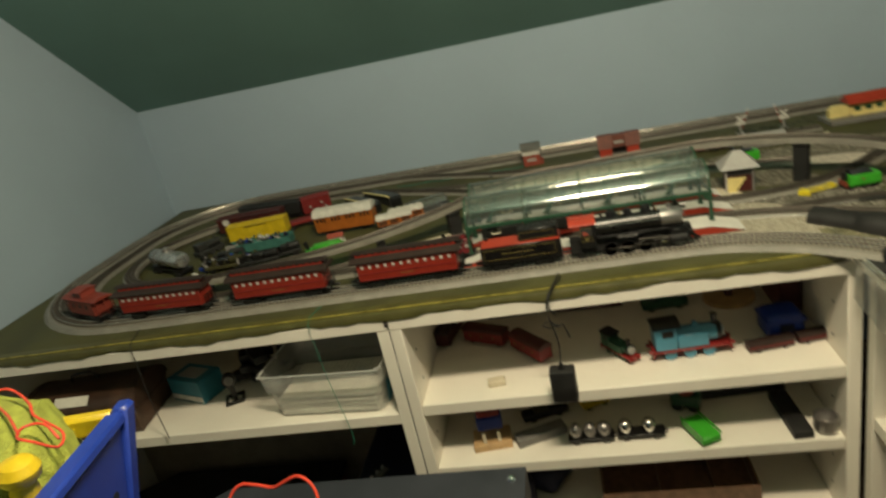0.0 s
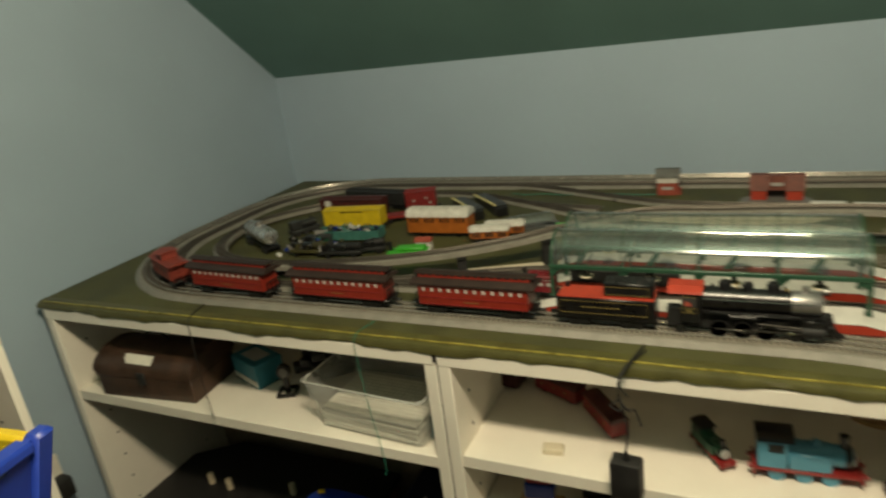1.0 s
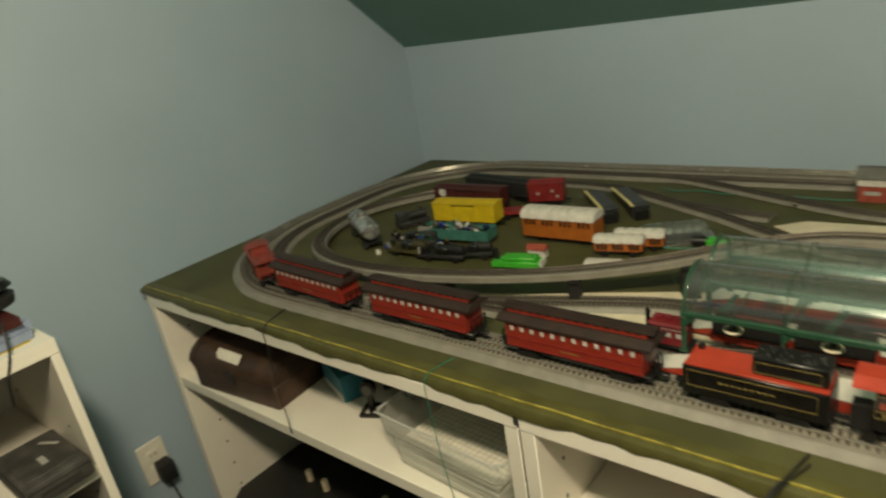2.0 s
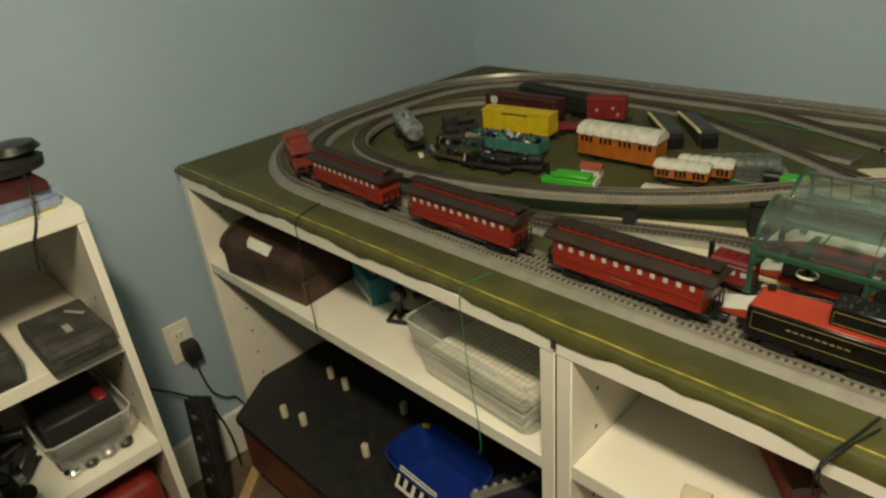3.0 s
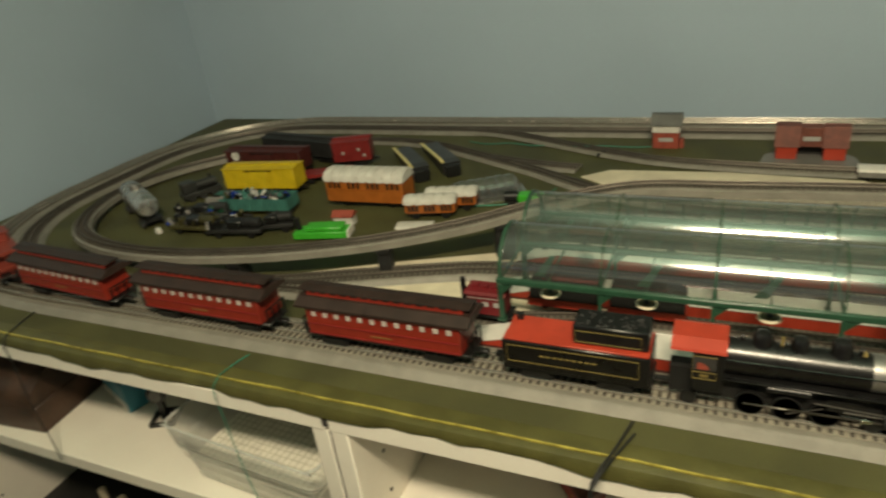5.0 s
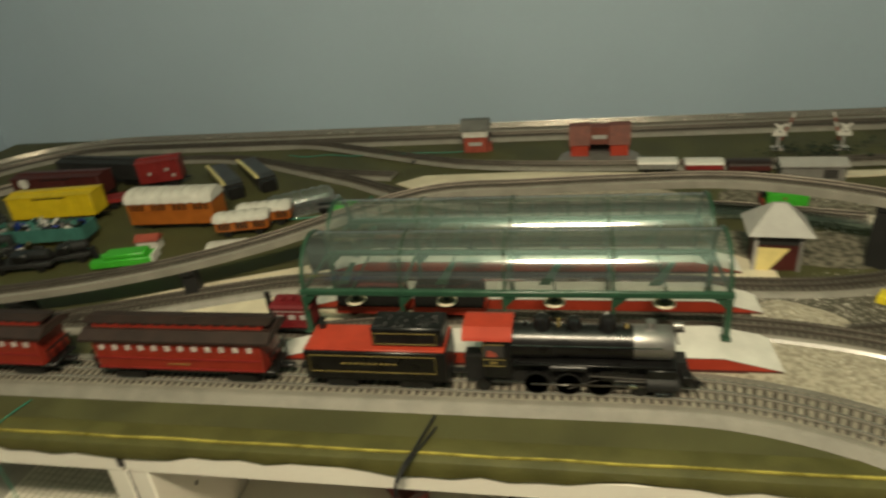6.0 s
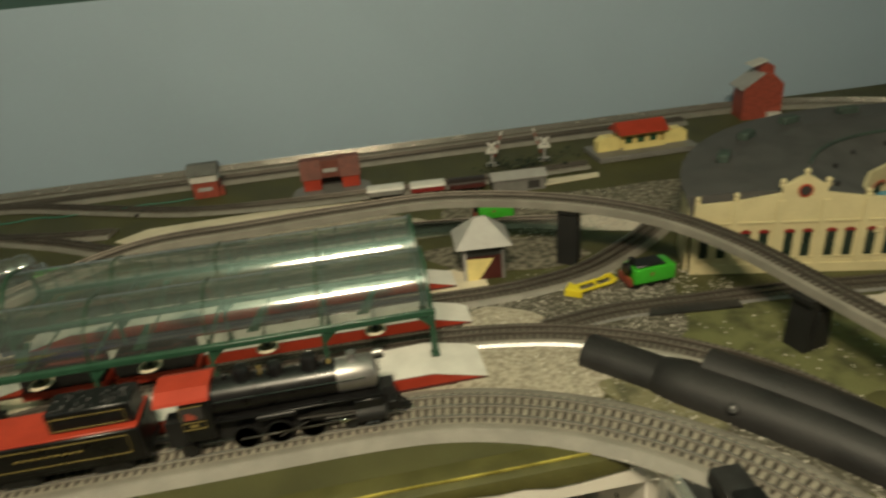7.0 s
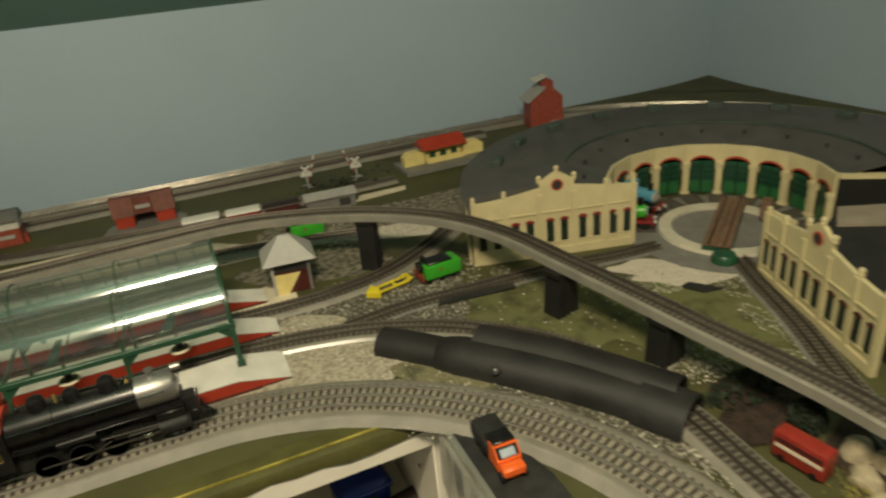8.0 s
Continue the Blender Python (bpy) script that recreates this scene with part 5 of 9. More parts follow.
# two dark ramps with cream edges
for x, y, a in ((0.590, 0.535, -52), (0.630, 0.560, -52)):
    c = thing("dark_ramp", "dark grey model ramp with cream edge strip", "ramp", pose(x, y, T, 0, 0, a) @ Matrix.Diagonal((1, 0.95, 0.78, 1)), "ramps on the mat")
    part("deck", prism(new_bm(), [(-0.070, 0.0), (0.070, 0.0), (0.072, 0.027), (0.055, 0.028), (-0.07, 0.014)], -0.014, 0.014, "Y"), M_CHARCOAL, c, smooth=False)
    part("edge_strip", prism(new_bm(), [(-0.072, 0.0142), (-0.068, 0.0142), (0.058, 0.0283), (0.072, 0.0282), (0.072, 0.0300), (0.055, 0.0305), (-0.072, 0.0164)], -0.0165, -0.0115, "Y"), M_BEIGE, c, smooth=False)
    part("end_block", bx(0.0725, 0.082, -0.012, 0.012, 0.0, 0.024, bevel=0.002), M_BLACK, c)
# clear packaging
c = thing("clear_package", "clear plastic blister package on the mat", "package", pose(0.752, 0.432, T, 0, 0, 30))
bm = new_bm()
rings = []
for k in range(41):
    x = -0.050 + 0.0025 * k
    end = min(1.0, (0.0505 - abs(x)) / 0.010) ** 0.5
    r = 0.0195 * end * (1.0 if k % 5 else 0.90)
    rings.append([bm.verts.new((x, -r * math.cos(math.pi * q / 10), 0.0008 + r * 1.35 * math.sin(math.pi * q / 10) ** 0.7)) for q in range(11)])
for g, h in zip(rings, rings[1:]):
    for q in range(10):
        bm.faces.new((g[q], g[q + 1], h[q + 1], h[q]))
part("shell", bm, M_BAG, c, "clear ribbed blister")
part("flange", bx(-0.056, 0.056, -0.025, 0.025, 0.0002, 0.0009, bevel=0.0002), M_BAG, c, "clear flat flange")
part("insert", bx(-0.042, 0.042, -0.016, 0.016, 0.001, 0.004), M_CHARCOAL, c)
c = thing("toy_engine", "small bright green and black toy engine beside the canopy", "toy engine", pose(0.822, 0.412, T, 0, 0, 10))
part("body", bx(-0.016, 0.016, -0.009, 0.009, 0.005, 0.017, bevel=0.0015), M_GREEN, c)
part("boiler", tube(new_bm(), (-0.016, 0, 0.013), (-0.034, 0, 0.013), 0.0075, seg=12), M_BLACK, c)
wheels(c, (-0.024, 0.0), 0.0055)

# ---- station ----


def platform(label, x0, x1, y0, y1, narrow=0.0):
    """White-topped platform with red sides and ramped ends."""
    p = thing("platform", label, "platform", None, "station platforms")
    h, r = 0.0130, 0.044
    out = [(x0, T + 0.0008), (x0, T + 0.0022), (x0 + r, T + h), (x1 - r, T + h), (x1, T + 0.0022), (x1, T + 0.0008)]
    part("base", prism(new_bm(), out, y0, y1, "Y"), M_RED2, p, "orange-red platform side", smooth=False)
    top = [(x0 - 0.0002, T + 0.0023), (x0 + r, T + h + 0.0002), (x1 - r, T + h + 0.0002), (x1 + 0.0002, T + 0.0023), (x1 + 0.0002, T + 0.0033), (x1 - r, T + h + 0.0012), (x0 + r, T + h + 0.0012), (x0 - 0.0002, T + 0.0033)]
    part("surface", prism(new_bm(), top, y0 - 0.0008, y1 + 0.0008, "Y"), M_WHITE, p, "white platform surface", smooth=False)
    for ob in p.children:
        for v in ob.data.vertices:
            if v.co.y > (y0 + y1) / 2:
                v.co.y -= narrow * (x1 - v.co.x) / (x1 - x0)
    part("kerb", bx(x0, x1, y0 - 0.0012, y0 - 0.0002, T + 0.0004, T + 0.0022), M_MAROON, p)
    return p


platform("white and red station platform beside the locomotive", 0.852, 1.264, 0.1065, 0.151, 0.021)
platform("white and red station platform under the canopy", 0.850, 1.269, 0.189, 0.219)
platform("white and red station platform at the far side of the canopy", 0.850, 1.268, 0.261, 0.290)

CX0, CX1, CY, CR, CZ = 0.877, 1.226, (0.131, 0.203, 0.275), 0.036, 0.686
M_STRUT = mat("dull_green_plastic", (0.030, 0.085, 0.052), 0.4, vary=0.08)
can = thing("station_canopy", "long clear barrel-roofed station canopy on a green frame", "canopy", pose(0, 0, 0))
XS = [CX0 + (CX1 - CX0) * k / 4 for k in range(5)]
for j in range(2):
    yc = (CY[j] + CY[j + 1]) / 2
    for i in range(4):
        bm = new_bm()
        n, a, b = 16, XS[i] + 0.001, XS[i + 1] - 0.001
        rings = []
        for rad in (CR - 0.0014,):
            rings.append([[bm.verts.new((x, yc - rad * math.cos(math.pi * k / n), CZ + 0.003 + rad * math.sin(math.pi * k / n))) for k in range(n + 1)] for x in (a, b)])
        for g in rings:
            for k in range(n):
                bm.faces.new((g[0][k], g[0][k + 1], g[1][k + 1], g[1][k]))
        part("roof_pane", bm, M_CLEAR, can, "clear curved plastic pane")
    for i, x in enumerate(XS):
        bm = new_bm()
        n = 16
        prev = None
        w, deep = (0.0014, 0.003) if i in (0, 4) else (0.0005, 0.0012)
        for k in range(n + 1):
            a = math.pi * k / n
            ring = [bm.verts.new((x + dx, yc - r * math.cos(a), CZ + 0.003 + r * math.sin(a))) for dx, r in ((-w, CR - deep), (w, CR - deep), (w, CR), (-w, CR))]
            if prev:
                for q in range(4):
                    bm.faces.new((prev[q], prev[(q + 1) % 4], ring[(q + 1) % 4], ring[q]))
            else:
                bm.faces.new(ring)
            prev = ring
        bm.faces.new(prev[::-1])
        part("rib", bm, M_FRAME, can)
    # slender glazing bars on the far side of the farther vault
    if j == 1:
        for i in range(4):
            for q in range(1, 5):
                x = XS[i] + (XS[i + 1] - XS[i]) * q / 5
                arcp = [Vector((x, yc - (CR - 0.0022) * math.cos(radians(a)), CZ + 0.003 + (CR - 0.0022) * math.sin(radians(a)))) for a in range(100, 181, 10)]
                part("glazing_bar", cable(new_bm(), arcp, 0.0007, seg=5, step=0.006), M_STRUT, can, "slender dull green glazing bar")
    # cross tie and slanting struts below the glass
    for i in range(5):
        part("tie_bar", bx(XS[i] - 0.0012, XS[i] + 0.0012, CY[j] + 0.003, CY[j + 1] - 0.003, CZ - 0.001, CZ + 0.0015), M_FRAME, can)
    for i in range(4):
        xm = (XS[i] + XS[i + 1]) / 2
        part("strut", prism(new_bm(), [(xm - 0.016, CZ + 0.001), (xm - 0.006, CZ + 0.001), (xm + 0.004, CZ + 0.022), (xm - 0.001, CZ + 0.022)], CY[j] + 0.012, CY[j] + 0.0132, "Y"), M_STRUT, can, "slanting green strut", smooth=False)
        part("purlin", bx(XS[i] + 0.002, XS[i + 1] - 0.002, yc - 0.0011, yc + 0.0011, CZ + CR - 0.0012, CZ + CR + 0.0006), M_CLEAR, can)
for j, y in enumerate(CY):
    part("beam", bx(CX0 - 0.003, CX1 + 0.003, y - 0.0024, y + 0.0024, CZ - 0.0025, CZ + 0.0025, bevel=0.0005), M_FRAME, can, "green edge beam")
    for i, x in enumerate(XS):
        wide = 0.0023 if i in (0, 4) else 0.0015
        col = part("column", bx(x - wide, x + wide, y - wide, y + wide, T + 0.0142, CZ - 0.0026, bevel=0.0004), M_FRAME, can)
        part("column_foot", bx(x - wide * 1.5, x + wide * 1.5, y - wide * 1.5, y + wide * 1.5, T + 0.0141, T + 0.0168), M_FRAME, col)
        e = -1 if i == 4 else 1
        part("bracket", prism(new_bm(), [(x + e * wide, CZ - 0.0027), (x + e * (wide + 0.010), CZ - 0.0027), (x + e * wide, CZ - 0.0125)], y - 0.0008, y + 0.0008, "Y"), M_FRAME, col, smooth=False)


def hanging_lamp(x, y):
    """Small lamp with a pale dish under the canopy beam."""
    l = thing("hanging_lamp", "tiny dark hanging lamp with pale dish shade", "lamp", pose(x, y, CZ - 0.0026), "lamps under the canopy")
    part("stem", tube(new_bm(), (0, 0, 0), (0, 0, -0.006), 0.0009, seg=6), M_BLACK, l)
    part("bulb_cap", lathe(new_bm(), [(0.0010, -0.0055), (0.0030, -0.0068), (0.0034, -0.0090), (0.0022, -0.0112), (0.0032, -0.0126)], seg=12), M_BLACK, l, "black lamp cap")
    part("shade", lathe(new_bm(), [(0.0032, -0.0126), (0.0076, -0.0138), (0.0072, -0.0144), (0.0030, -0.0132)], seg=20), M_OLIVE, l, "dark dish shade")
    part("shade_rim", lathe(new_bm(), [(0.0076, -0.0137), (0.0090, -0.0146), (0.0091, -0.0152), (0.0076, -0.0148)], seg=20), M_CREAM, l, "pale rim of the shade")
    return l


for x in (0.918, 1.000, 1.092, 1.180):
    hanging_lamp(x, 0.1465)
for x in (0.93, 1.01, 1.10, 1.19):
    hanging_lamp(x, 0.2365)
# cross bars that carry the lamps
for x in (0.918, 1.000, 1.092, 1.180, 0.93, 1.01, 1.10, 1.19):
    y0 = CY[0] if x in (0.918, 1.000, 1.092, 1.180) else CY[1]
    part("lamp_bar", bx(x - 0.0007, x + 0.0007, y0 + 0.0031, y0 + 0.0689, CZ - 0.0025, CZ - 0.0011), M_FRAME, can)

# second train standing under the canopy
M_CRIMSON = mat("crimson_plastic", (0.135, 0.010, 0.013), 0.45, vary=0.12, scale=60)
c = thing("tram_engine", "small crimson tram engine with black chimney behind the coach", "toy engine", pose(0.861, 0.141, RAILTOP - 0.0002) @ Matrix.Diagonal((1.10, 0.82, 1.05, 1)))
part("body", bx(-0.016, 0.016, -0.0125, 0.0125, 0.006, 0.026, bevel=0.0007), M_CRIMSON, c)
part("roof", prism(new_bm(), [(-0.014, 0.0262), (-0.012, 0.0285), (0.012, 0.0285), (0.014, 0.0262)], -0.018, 0.018, "X"), M_CRIMSON, c, smooth=False)
for k in range(4):
    part("roof_vent", bx(-0.013 + k * 0.0085, -0.008 + k * 0.0085, -0.004, 0.004, 0.0286, 0.0310), M_CRIMSON, c)
for x in (-0.010, 0.0, 0.010):
    part("window", bx(x - 0.0028, x + 0.0028, -0.0130, -0.0124, 0.0150, 0.0195), M_PALEG, c, "pale oval window")
part("side_line", bx(-0.0158, 0.0158, -0.0129, -0.0125, 0.0225, 0.0231), M_PALEG, c, "thin pale line")
part("chimney", tube(new_bm(), (-0.022, 0, 0.012), (-0.022, 0, 0.036), 0.0025, seg=10), M_BLACK, c)
part("running_plate", bx(-0.028, 0.020, -0.0125, 0.0125, 0.0035, 0.0056), M_BLACK, c)
wheels(c, (-0.014, 0.012), 0.005)


def wagon(name, label, L, body, load, m, group="", load_label=""):
    """Open wagon with a load."""
    c = thing(name, label, "wagon", m, group)
    h, W = L / 2, 0.0135
    bm = new_bm()
    for x0, x1, y0, y1, z0, z1 in ((-h, h, -W, W, 0.005, 0.0105), (-h, h, -W, -W + 0.001, 0.0106, 0.0118), (-h, h, W - 0.001, W, 0.0106, 0.0118), (-h, -h + 0.001, -W + 0.0011, W - 0.0011, 0.0106, 0.0118), (h - 0.001, h, -W + 0.0011, W - 0.0011, 0.0106, 0.0118)):
        box(bm, x0, x1, y0, y1, z0, z1)
    part("body", bm, body, c, smooth=False)
    if load:
        part("load", bx(-h + 0.0015, h - 0.0015, -W + 0.0015, W - 0.0015, 0.0108, 0.0290, bevel=0.0012), load, c, load_label)
    part("underframe", bx(-h + 0.002, h - 0.002, -W * 0.7, W * 0.7, 0.0065, 0.0088), M_BLACK, c)
    wheels(c, (-h * 0.55, h * 0.55), 0.0052)
    return c


wagon("wagon", "red wagon with tall black load under the canopy", 0.066, M_RED2, M_PIER, pose(0.925, 0.172, RAILTOP - 0.0002), "wagons under the canopy")
wagon("wagon", "red wagon with black load, coupled under the canopy", 0.066, M_RED2, M_PIER, pose(0.998, 0.172, RAILTOP - 0.0002), "wagons under the canopy")


def hipped_hut(m):
    """Signal hut with a pale hipped roof."""
    c = thing("signal_hut", "brown and cream signal hut with pale grey hipped roof", "hut", m)
    wall = part("wall", bx(-0.020, 0.020, -0.017, 0.017, 0.0, 0.040, bevel=0.0005), M_MAROON, c, "dark brown wall")
    part("window_band", bx(-0.0206, 0.0206, -0.0176, 0.0176, 0.0275, 0.0355), M_CHARCOAL, wall, "dark window band")
    # cream lower left of the front, cut off by a slanting edge
    part("cream_panel", prism(new_bm(), [(-0.0195, 0.0005), (-0.006, 0.0005), (0.010, 0.0240), (-0.0195, 0.0250)], -0.0180, -0.0172, "Y"), M_BEIGE, wall, "cream panel with a slanting edge", smooth=False)
    part("corner_post", bx(-0.0212, -0.0180, -0.0184, -0.0150, 0.0, 0.040), M_PALEG, wall)
    part("corner_post", bx(0.0180, 0.0212, -0.0184, -0.0150, 0.0, 0.040), M_GREY, wall)
    bm = new_bm()
    lo, hi = 0.040, 0.0640
    a = [bm.verts.new((x, y, lo)) for x, y in ((-0.029, -0.026), (0.029, -0.026), (0.029, 0.026), (-0.029, 0.026))]
    b = [bm.verts.new((x, y, hi)) for x, y in ((-0.006, -0.002), (0.006, -0.002), (0.006, 0.002), (-0.006, 0.002))]
    bm.faces.new(a[::-1]), bm.faces.new(b)
    for k in range(4):
        bm.faces.new((a[k], a[(k + 1) % 4], b[(k + 1) % 4], b[k]))
    part("roof", bm, M_PALEG, c, "pale grey hipped roof", smooth=False)
    return c


hipped_hut(pose(1.301, 0.284, T, 0, 0, -5))

# ---- back field ----
M_SLATE = mat("dull_dark_slate", (0.105, 0.108, 0.100), 0.6, vary=0.15, scale=80)
M_DULLBRICK = mat("dull_brick_roof", (0.150, 0.046, 0.031), 0.6, vary=0.18, scale=120)
c = thing("signal_box", "red brick signal box with white band and grey roof", "signal box", pose(0.963, 0.653, T, 0, 0, 0) @ Matrix.Diagonal((0.92, 1, 0.94, 1)))
w = part("wall", bx(-0.020, 0.020, -0.014, 0.014, 0.0, 0.026, bevel=0.0005), M_BRICK, c)
part("upper_storey", bx(-0.0212, 0.0212, -0.0152, 0.0152, 0.0262, 0.0385, bevel=0.0004), M_OFFW, c, "white glazed upper storey")
part("roof", prism(new_bm(), [(-0.019, 0.0387), (-0.006, 0.0530), (0.006, 0.0530), (0.019, 0.0387)], -0.024, 0.024, "X"), M_SLATE, c, "dark grey roof", smooth=False)
part("name_board", bx(-0.011, 0.011, -0.0150, -0.0141, 0.012, 0.018), M_PALEG, w, "pale name board")
part("step", bx(0.0213, 0.027, -0.010, 0.0, 0.0, 0.014), M_BRICK, c)

c = thing("brick_building", "red brick gatehouse with open archway on a grey base", "building", pose(1.149, 0.609, T + 0.0036, 0, 0, -2))
part("base", prism(new_bm(), [(-0.060, -0.036), (-0.054, -0.041), (0.054, -0.041), (0.060, -0.036), (0.054, 0.002), (0.044, 0.014), (-0.044, 0.014), (-0.054, 0.002)], -0.0034, -0.0002), M_GREY, c, "grey card base", smooth=False)
for s in (-1, 1):
    w = part("wing", bx(s * 0.028 - 0.0125, s * 0.028 + 0.0125, -0.013, 0.013, 0.0, 0.0168, bevel=0.0005), M_RED2, c, "red wing")
    part("wing_roof", prism(new_bm(), [(-0.0150, 0.0170), (-0.008, 0.044), (0.008, 0.044), (0.0150, 0.0170)], s * 0.028 - 0.0150, s * 0.028 + 0.0150, "X"), M_DULLBRICK, c, "dull brick mansard roof", smooth=False)
part("bridge_room", bx(-0.0128, 0.0128, -0.011, 0.011, 0.0170, 0.0425, bevel=0.0005), M_DULLBRICK, c)
part("sign", bx(-0.010, 0.010, -0.0125, -0.0112, 0.0255, 0.0310), M_PALEG, c, "pale sign")
part("archway_back", bx(-0.0150, 0.0150, 0.009, 0.011, 0.0, 0.0168), M_HOLE, c)

c = thing("country_station", "pale yellow station building with red roof on a grey platform", "building", pose(1.620, 0.600, T, 0, 0, 1) @ Matrix.Diagonal((0.90, 1.0, 0.92, 1)))
part("base", bx(-0.088, 0.088, -0.045, 0.020, 0.0, 0.009, bevel=0.0008), M_GREY, c, "grey platform")
mid = part("hall", bx(-0.036, 0.036, -0.012, 0.016, 0.0092, 0.034, bevel=0.0005), M_BEIGE, c)
part("roof", prism(new_bm(), [(-0.026, 0.0345), (0.0, 0.050), (0.022, 0.0345)], -0.044, 0.044, "X"), M_RED2, c, "orange-red roof", smooth=False)
for x in (-0.022, 0.0, 0.022):
    part("window", bx(x - 0.006, x + 0.006, -0.0127, -0.0117, 0.016, 0.026), M_DKGREEN, mid)
for s in (-1, 1):
    out = [(s * 0.040, 0.0092), (s * 0.080, 0.0092), (s * 0.080, 0.026), (s * 0.070, 0.033), (s * 0.050, 0.033), (s * 0.040, 0.028)]
    part("wing", prism(new_bm(), out, -0.018, -0.002, "Y"), M_BEIGE, c, "pale yellow wing", smooth=False)
part("porch", bx(-0.038, 0.038, -0.024, -0.0235, 0.0092, 0.018), M_BEIGE, c)

c = thing("mill_tower", "tall brick red mill building with pale sloped roof", "building", pose(1.873, 0.684, T, 0, 0, -12) @ Matrix.Diagonal((0.93, 0.93, 0.76, 1)))
part("wall", prism(new_bm(), [(-0.034, 0.0), (0.034, 0.0), (0.034, 0.075), (0.014, 0.098), (-0.002, 0.098), (-0.034, 0.068)], -0.024, 0.024, "Y"), M_BRICK, c, smooth=False)
part("roof_slope", prism(new_bm(), [(-0.040, 0.066), (-0.003, 0.0995), (-0.003, 0.1025), (-0.042, 0.069)], -0.028, 0.028, "Y"), M_PALEG, c, "pale roof slope", smooth=False)
part("hoist_house", prism(new_bm(), [(-0.006, 0.100), (0.018, 0.096), (0.018, 0.112), (0.006, 0.120), (-0.006, 0.112)], -0.014, 0.014, "Y"), M_BRICK, c, smooth=False)
part("hoist_roof", prism(new_bm(), [(-0.022, 0.113), (0.004, 0.1235), (0.004, 0.126), (-0.023, 0.1155)], -0.017, 0.017, "Y"), M_OFFW, c, smooth=False)
part("lean_to", bx(0.008, 0.03, -0.036, -0.0245, 0.0, 0.016), M_OFFW, c)


def crossing_gate(x, y, lean):
    c = thing("crossing_gate", "white crossing signal with raised striped arm", "signal", pose(x, y, T, 0, 0, -6), "crossing signals")
    part("base", bx(-0.008, 0.008, -0.006, 0.006, 0.0, 0.004), M_PALEG, c)
    part("mast", tube(new_bm(), (0, 0, 0.004), (0, 0, 0.034), 0.0017, seg=8), M_PALEG, c)
    bm = new_bm()
    for s in (-1, 1):
        box(bm, -0.009, 0.009, -0.0006, 0.0006, -0.0016, 0.0016, m=pose(0, -0.002, 0.031, 0, s * 45, 0))
    part("cross_boards", bm, M_WHITE, c)
    part("signal_head", bx(-0.009, 0.009, -0.0035, -0.0005, 0.0195, 0.0245, bevel=0.0008), M_OFFW, c)
    for k in range(6):
        a, b = 0.012 + k * 0.0065, 0.012 + (k + 1) * 0.0065
        part("arm_piece", tube(new_bm(), (lean * a * 0.32, 0.003, a), (lean * b * 0.32, 0.003, b), 0.0014, seg=6), M_WHITE if k % 2 else M_BRICK, c)
    return c


crossing_gate(1.392, 0.612, 1.0)
crossing_gate(1.472, 0.605, -1.0)
bm = new_bm()
rnd = random.Random(77)
for _ in range(170):
    x, y, z = rnd.gauss(0, 0.035), rnd.gauss(0, 0.014), rnd.uniform(0.0, 0.010)
    s = rnd.uniform(0.002, 0.005)
    a = rnd.uniform(0, 6.28)
    v = [bm.verts.new((x + s * math.cos(a + k * 2.09), y + s * math.sin(a + k * 2.09), z + rnd.uniform(-0.002, 0.002) + 0.003)) for k in range(3)]
    bm.faces.new(v)
solid("scrub", bm, M_LEAF, "low dull green scrub beside the crossing", "scrub", pose(1.435, 0.585, T), kind="stuff", smooth=False)


def low_van(label, x, y, L, wall, roof, a=-4):
    c = thing("goods_van", label, "goods van", pose(x, y, T + 0.0012, 0, 0, a), "goods vans on the back siding")
    part("body", bx(-L / 2, L / 2, -0.0115, 0.0115, 0.005, 0.0120, bevel=0.0005), wall, c)
    part("roof", prism(new_bm(), vault(0.0122, 0.0122, 0.0165), -L / 2 - 0.001, L / 2 + 0.001, "X"), roof, c)
    wheels(c, (-L * 0.28, L * 0.28), 0.0048)
    return c


low_van("low goods van with white roof on the back siding", 1.222, 0.541, 0.049, M_GREY, M_WHITE)
low_van("low dark red goods van with white roof on the siding", 1.280, 0.534, 0.046, M_DKRED, M_WHITE)
low_van("low dark brown goods van on the siding", 1.334, 0.526, 0.050, M_MAROON, M_BROWN)
c = thing("engine_shed", "low grey shed with pale ridge and dark doorway", "shed", pose(1.402, 0.503, T, 0, 0, -4) @ Matrix.Diagonal((0.82, 0.85, 0.85, 1)))
part("wall", bx(-0.044, 0.044, -0.012, 0.020, 0.0, 0.022, bevel=0.0005), M_GREY, c)
part("roof", prism(new_bm(), [(-0.016, 0.0222), (-0.016, 0.0245), (0.006, 0.0305), (0.024, 0.0222)], -0.047, 0.047, "X"), M_PALEG, c, smooth=False)
part("doorway", bx(0.014, 0.034, -0.0127, -0.0117, 0.004, 0.017), M_HOLE, c)

# ---- engines and tunnel beside the canopy ----


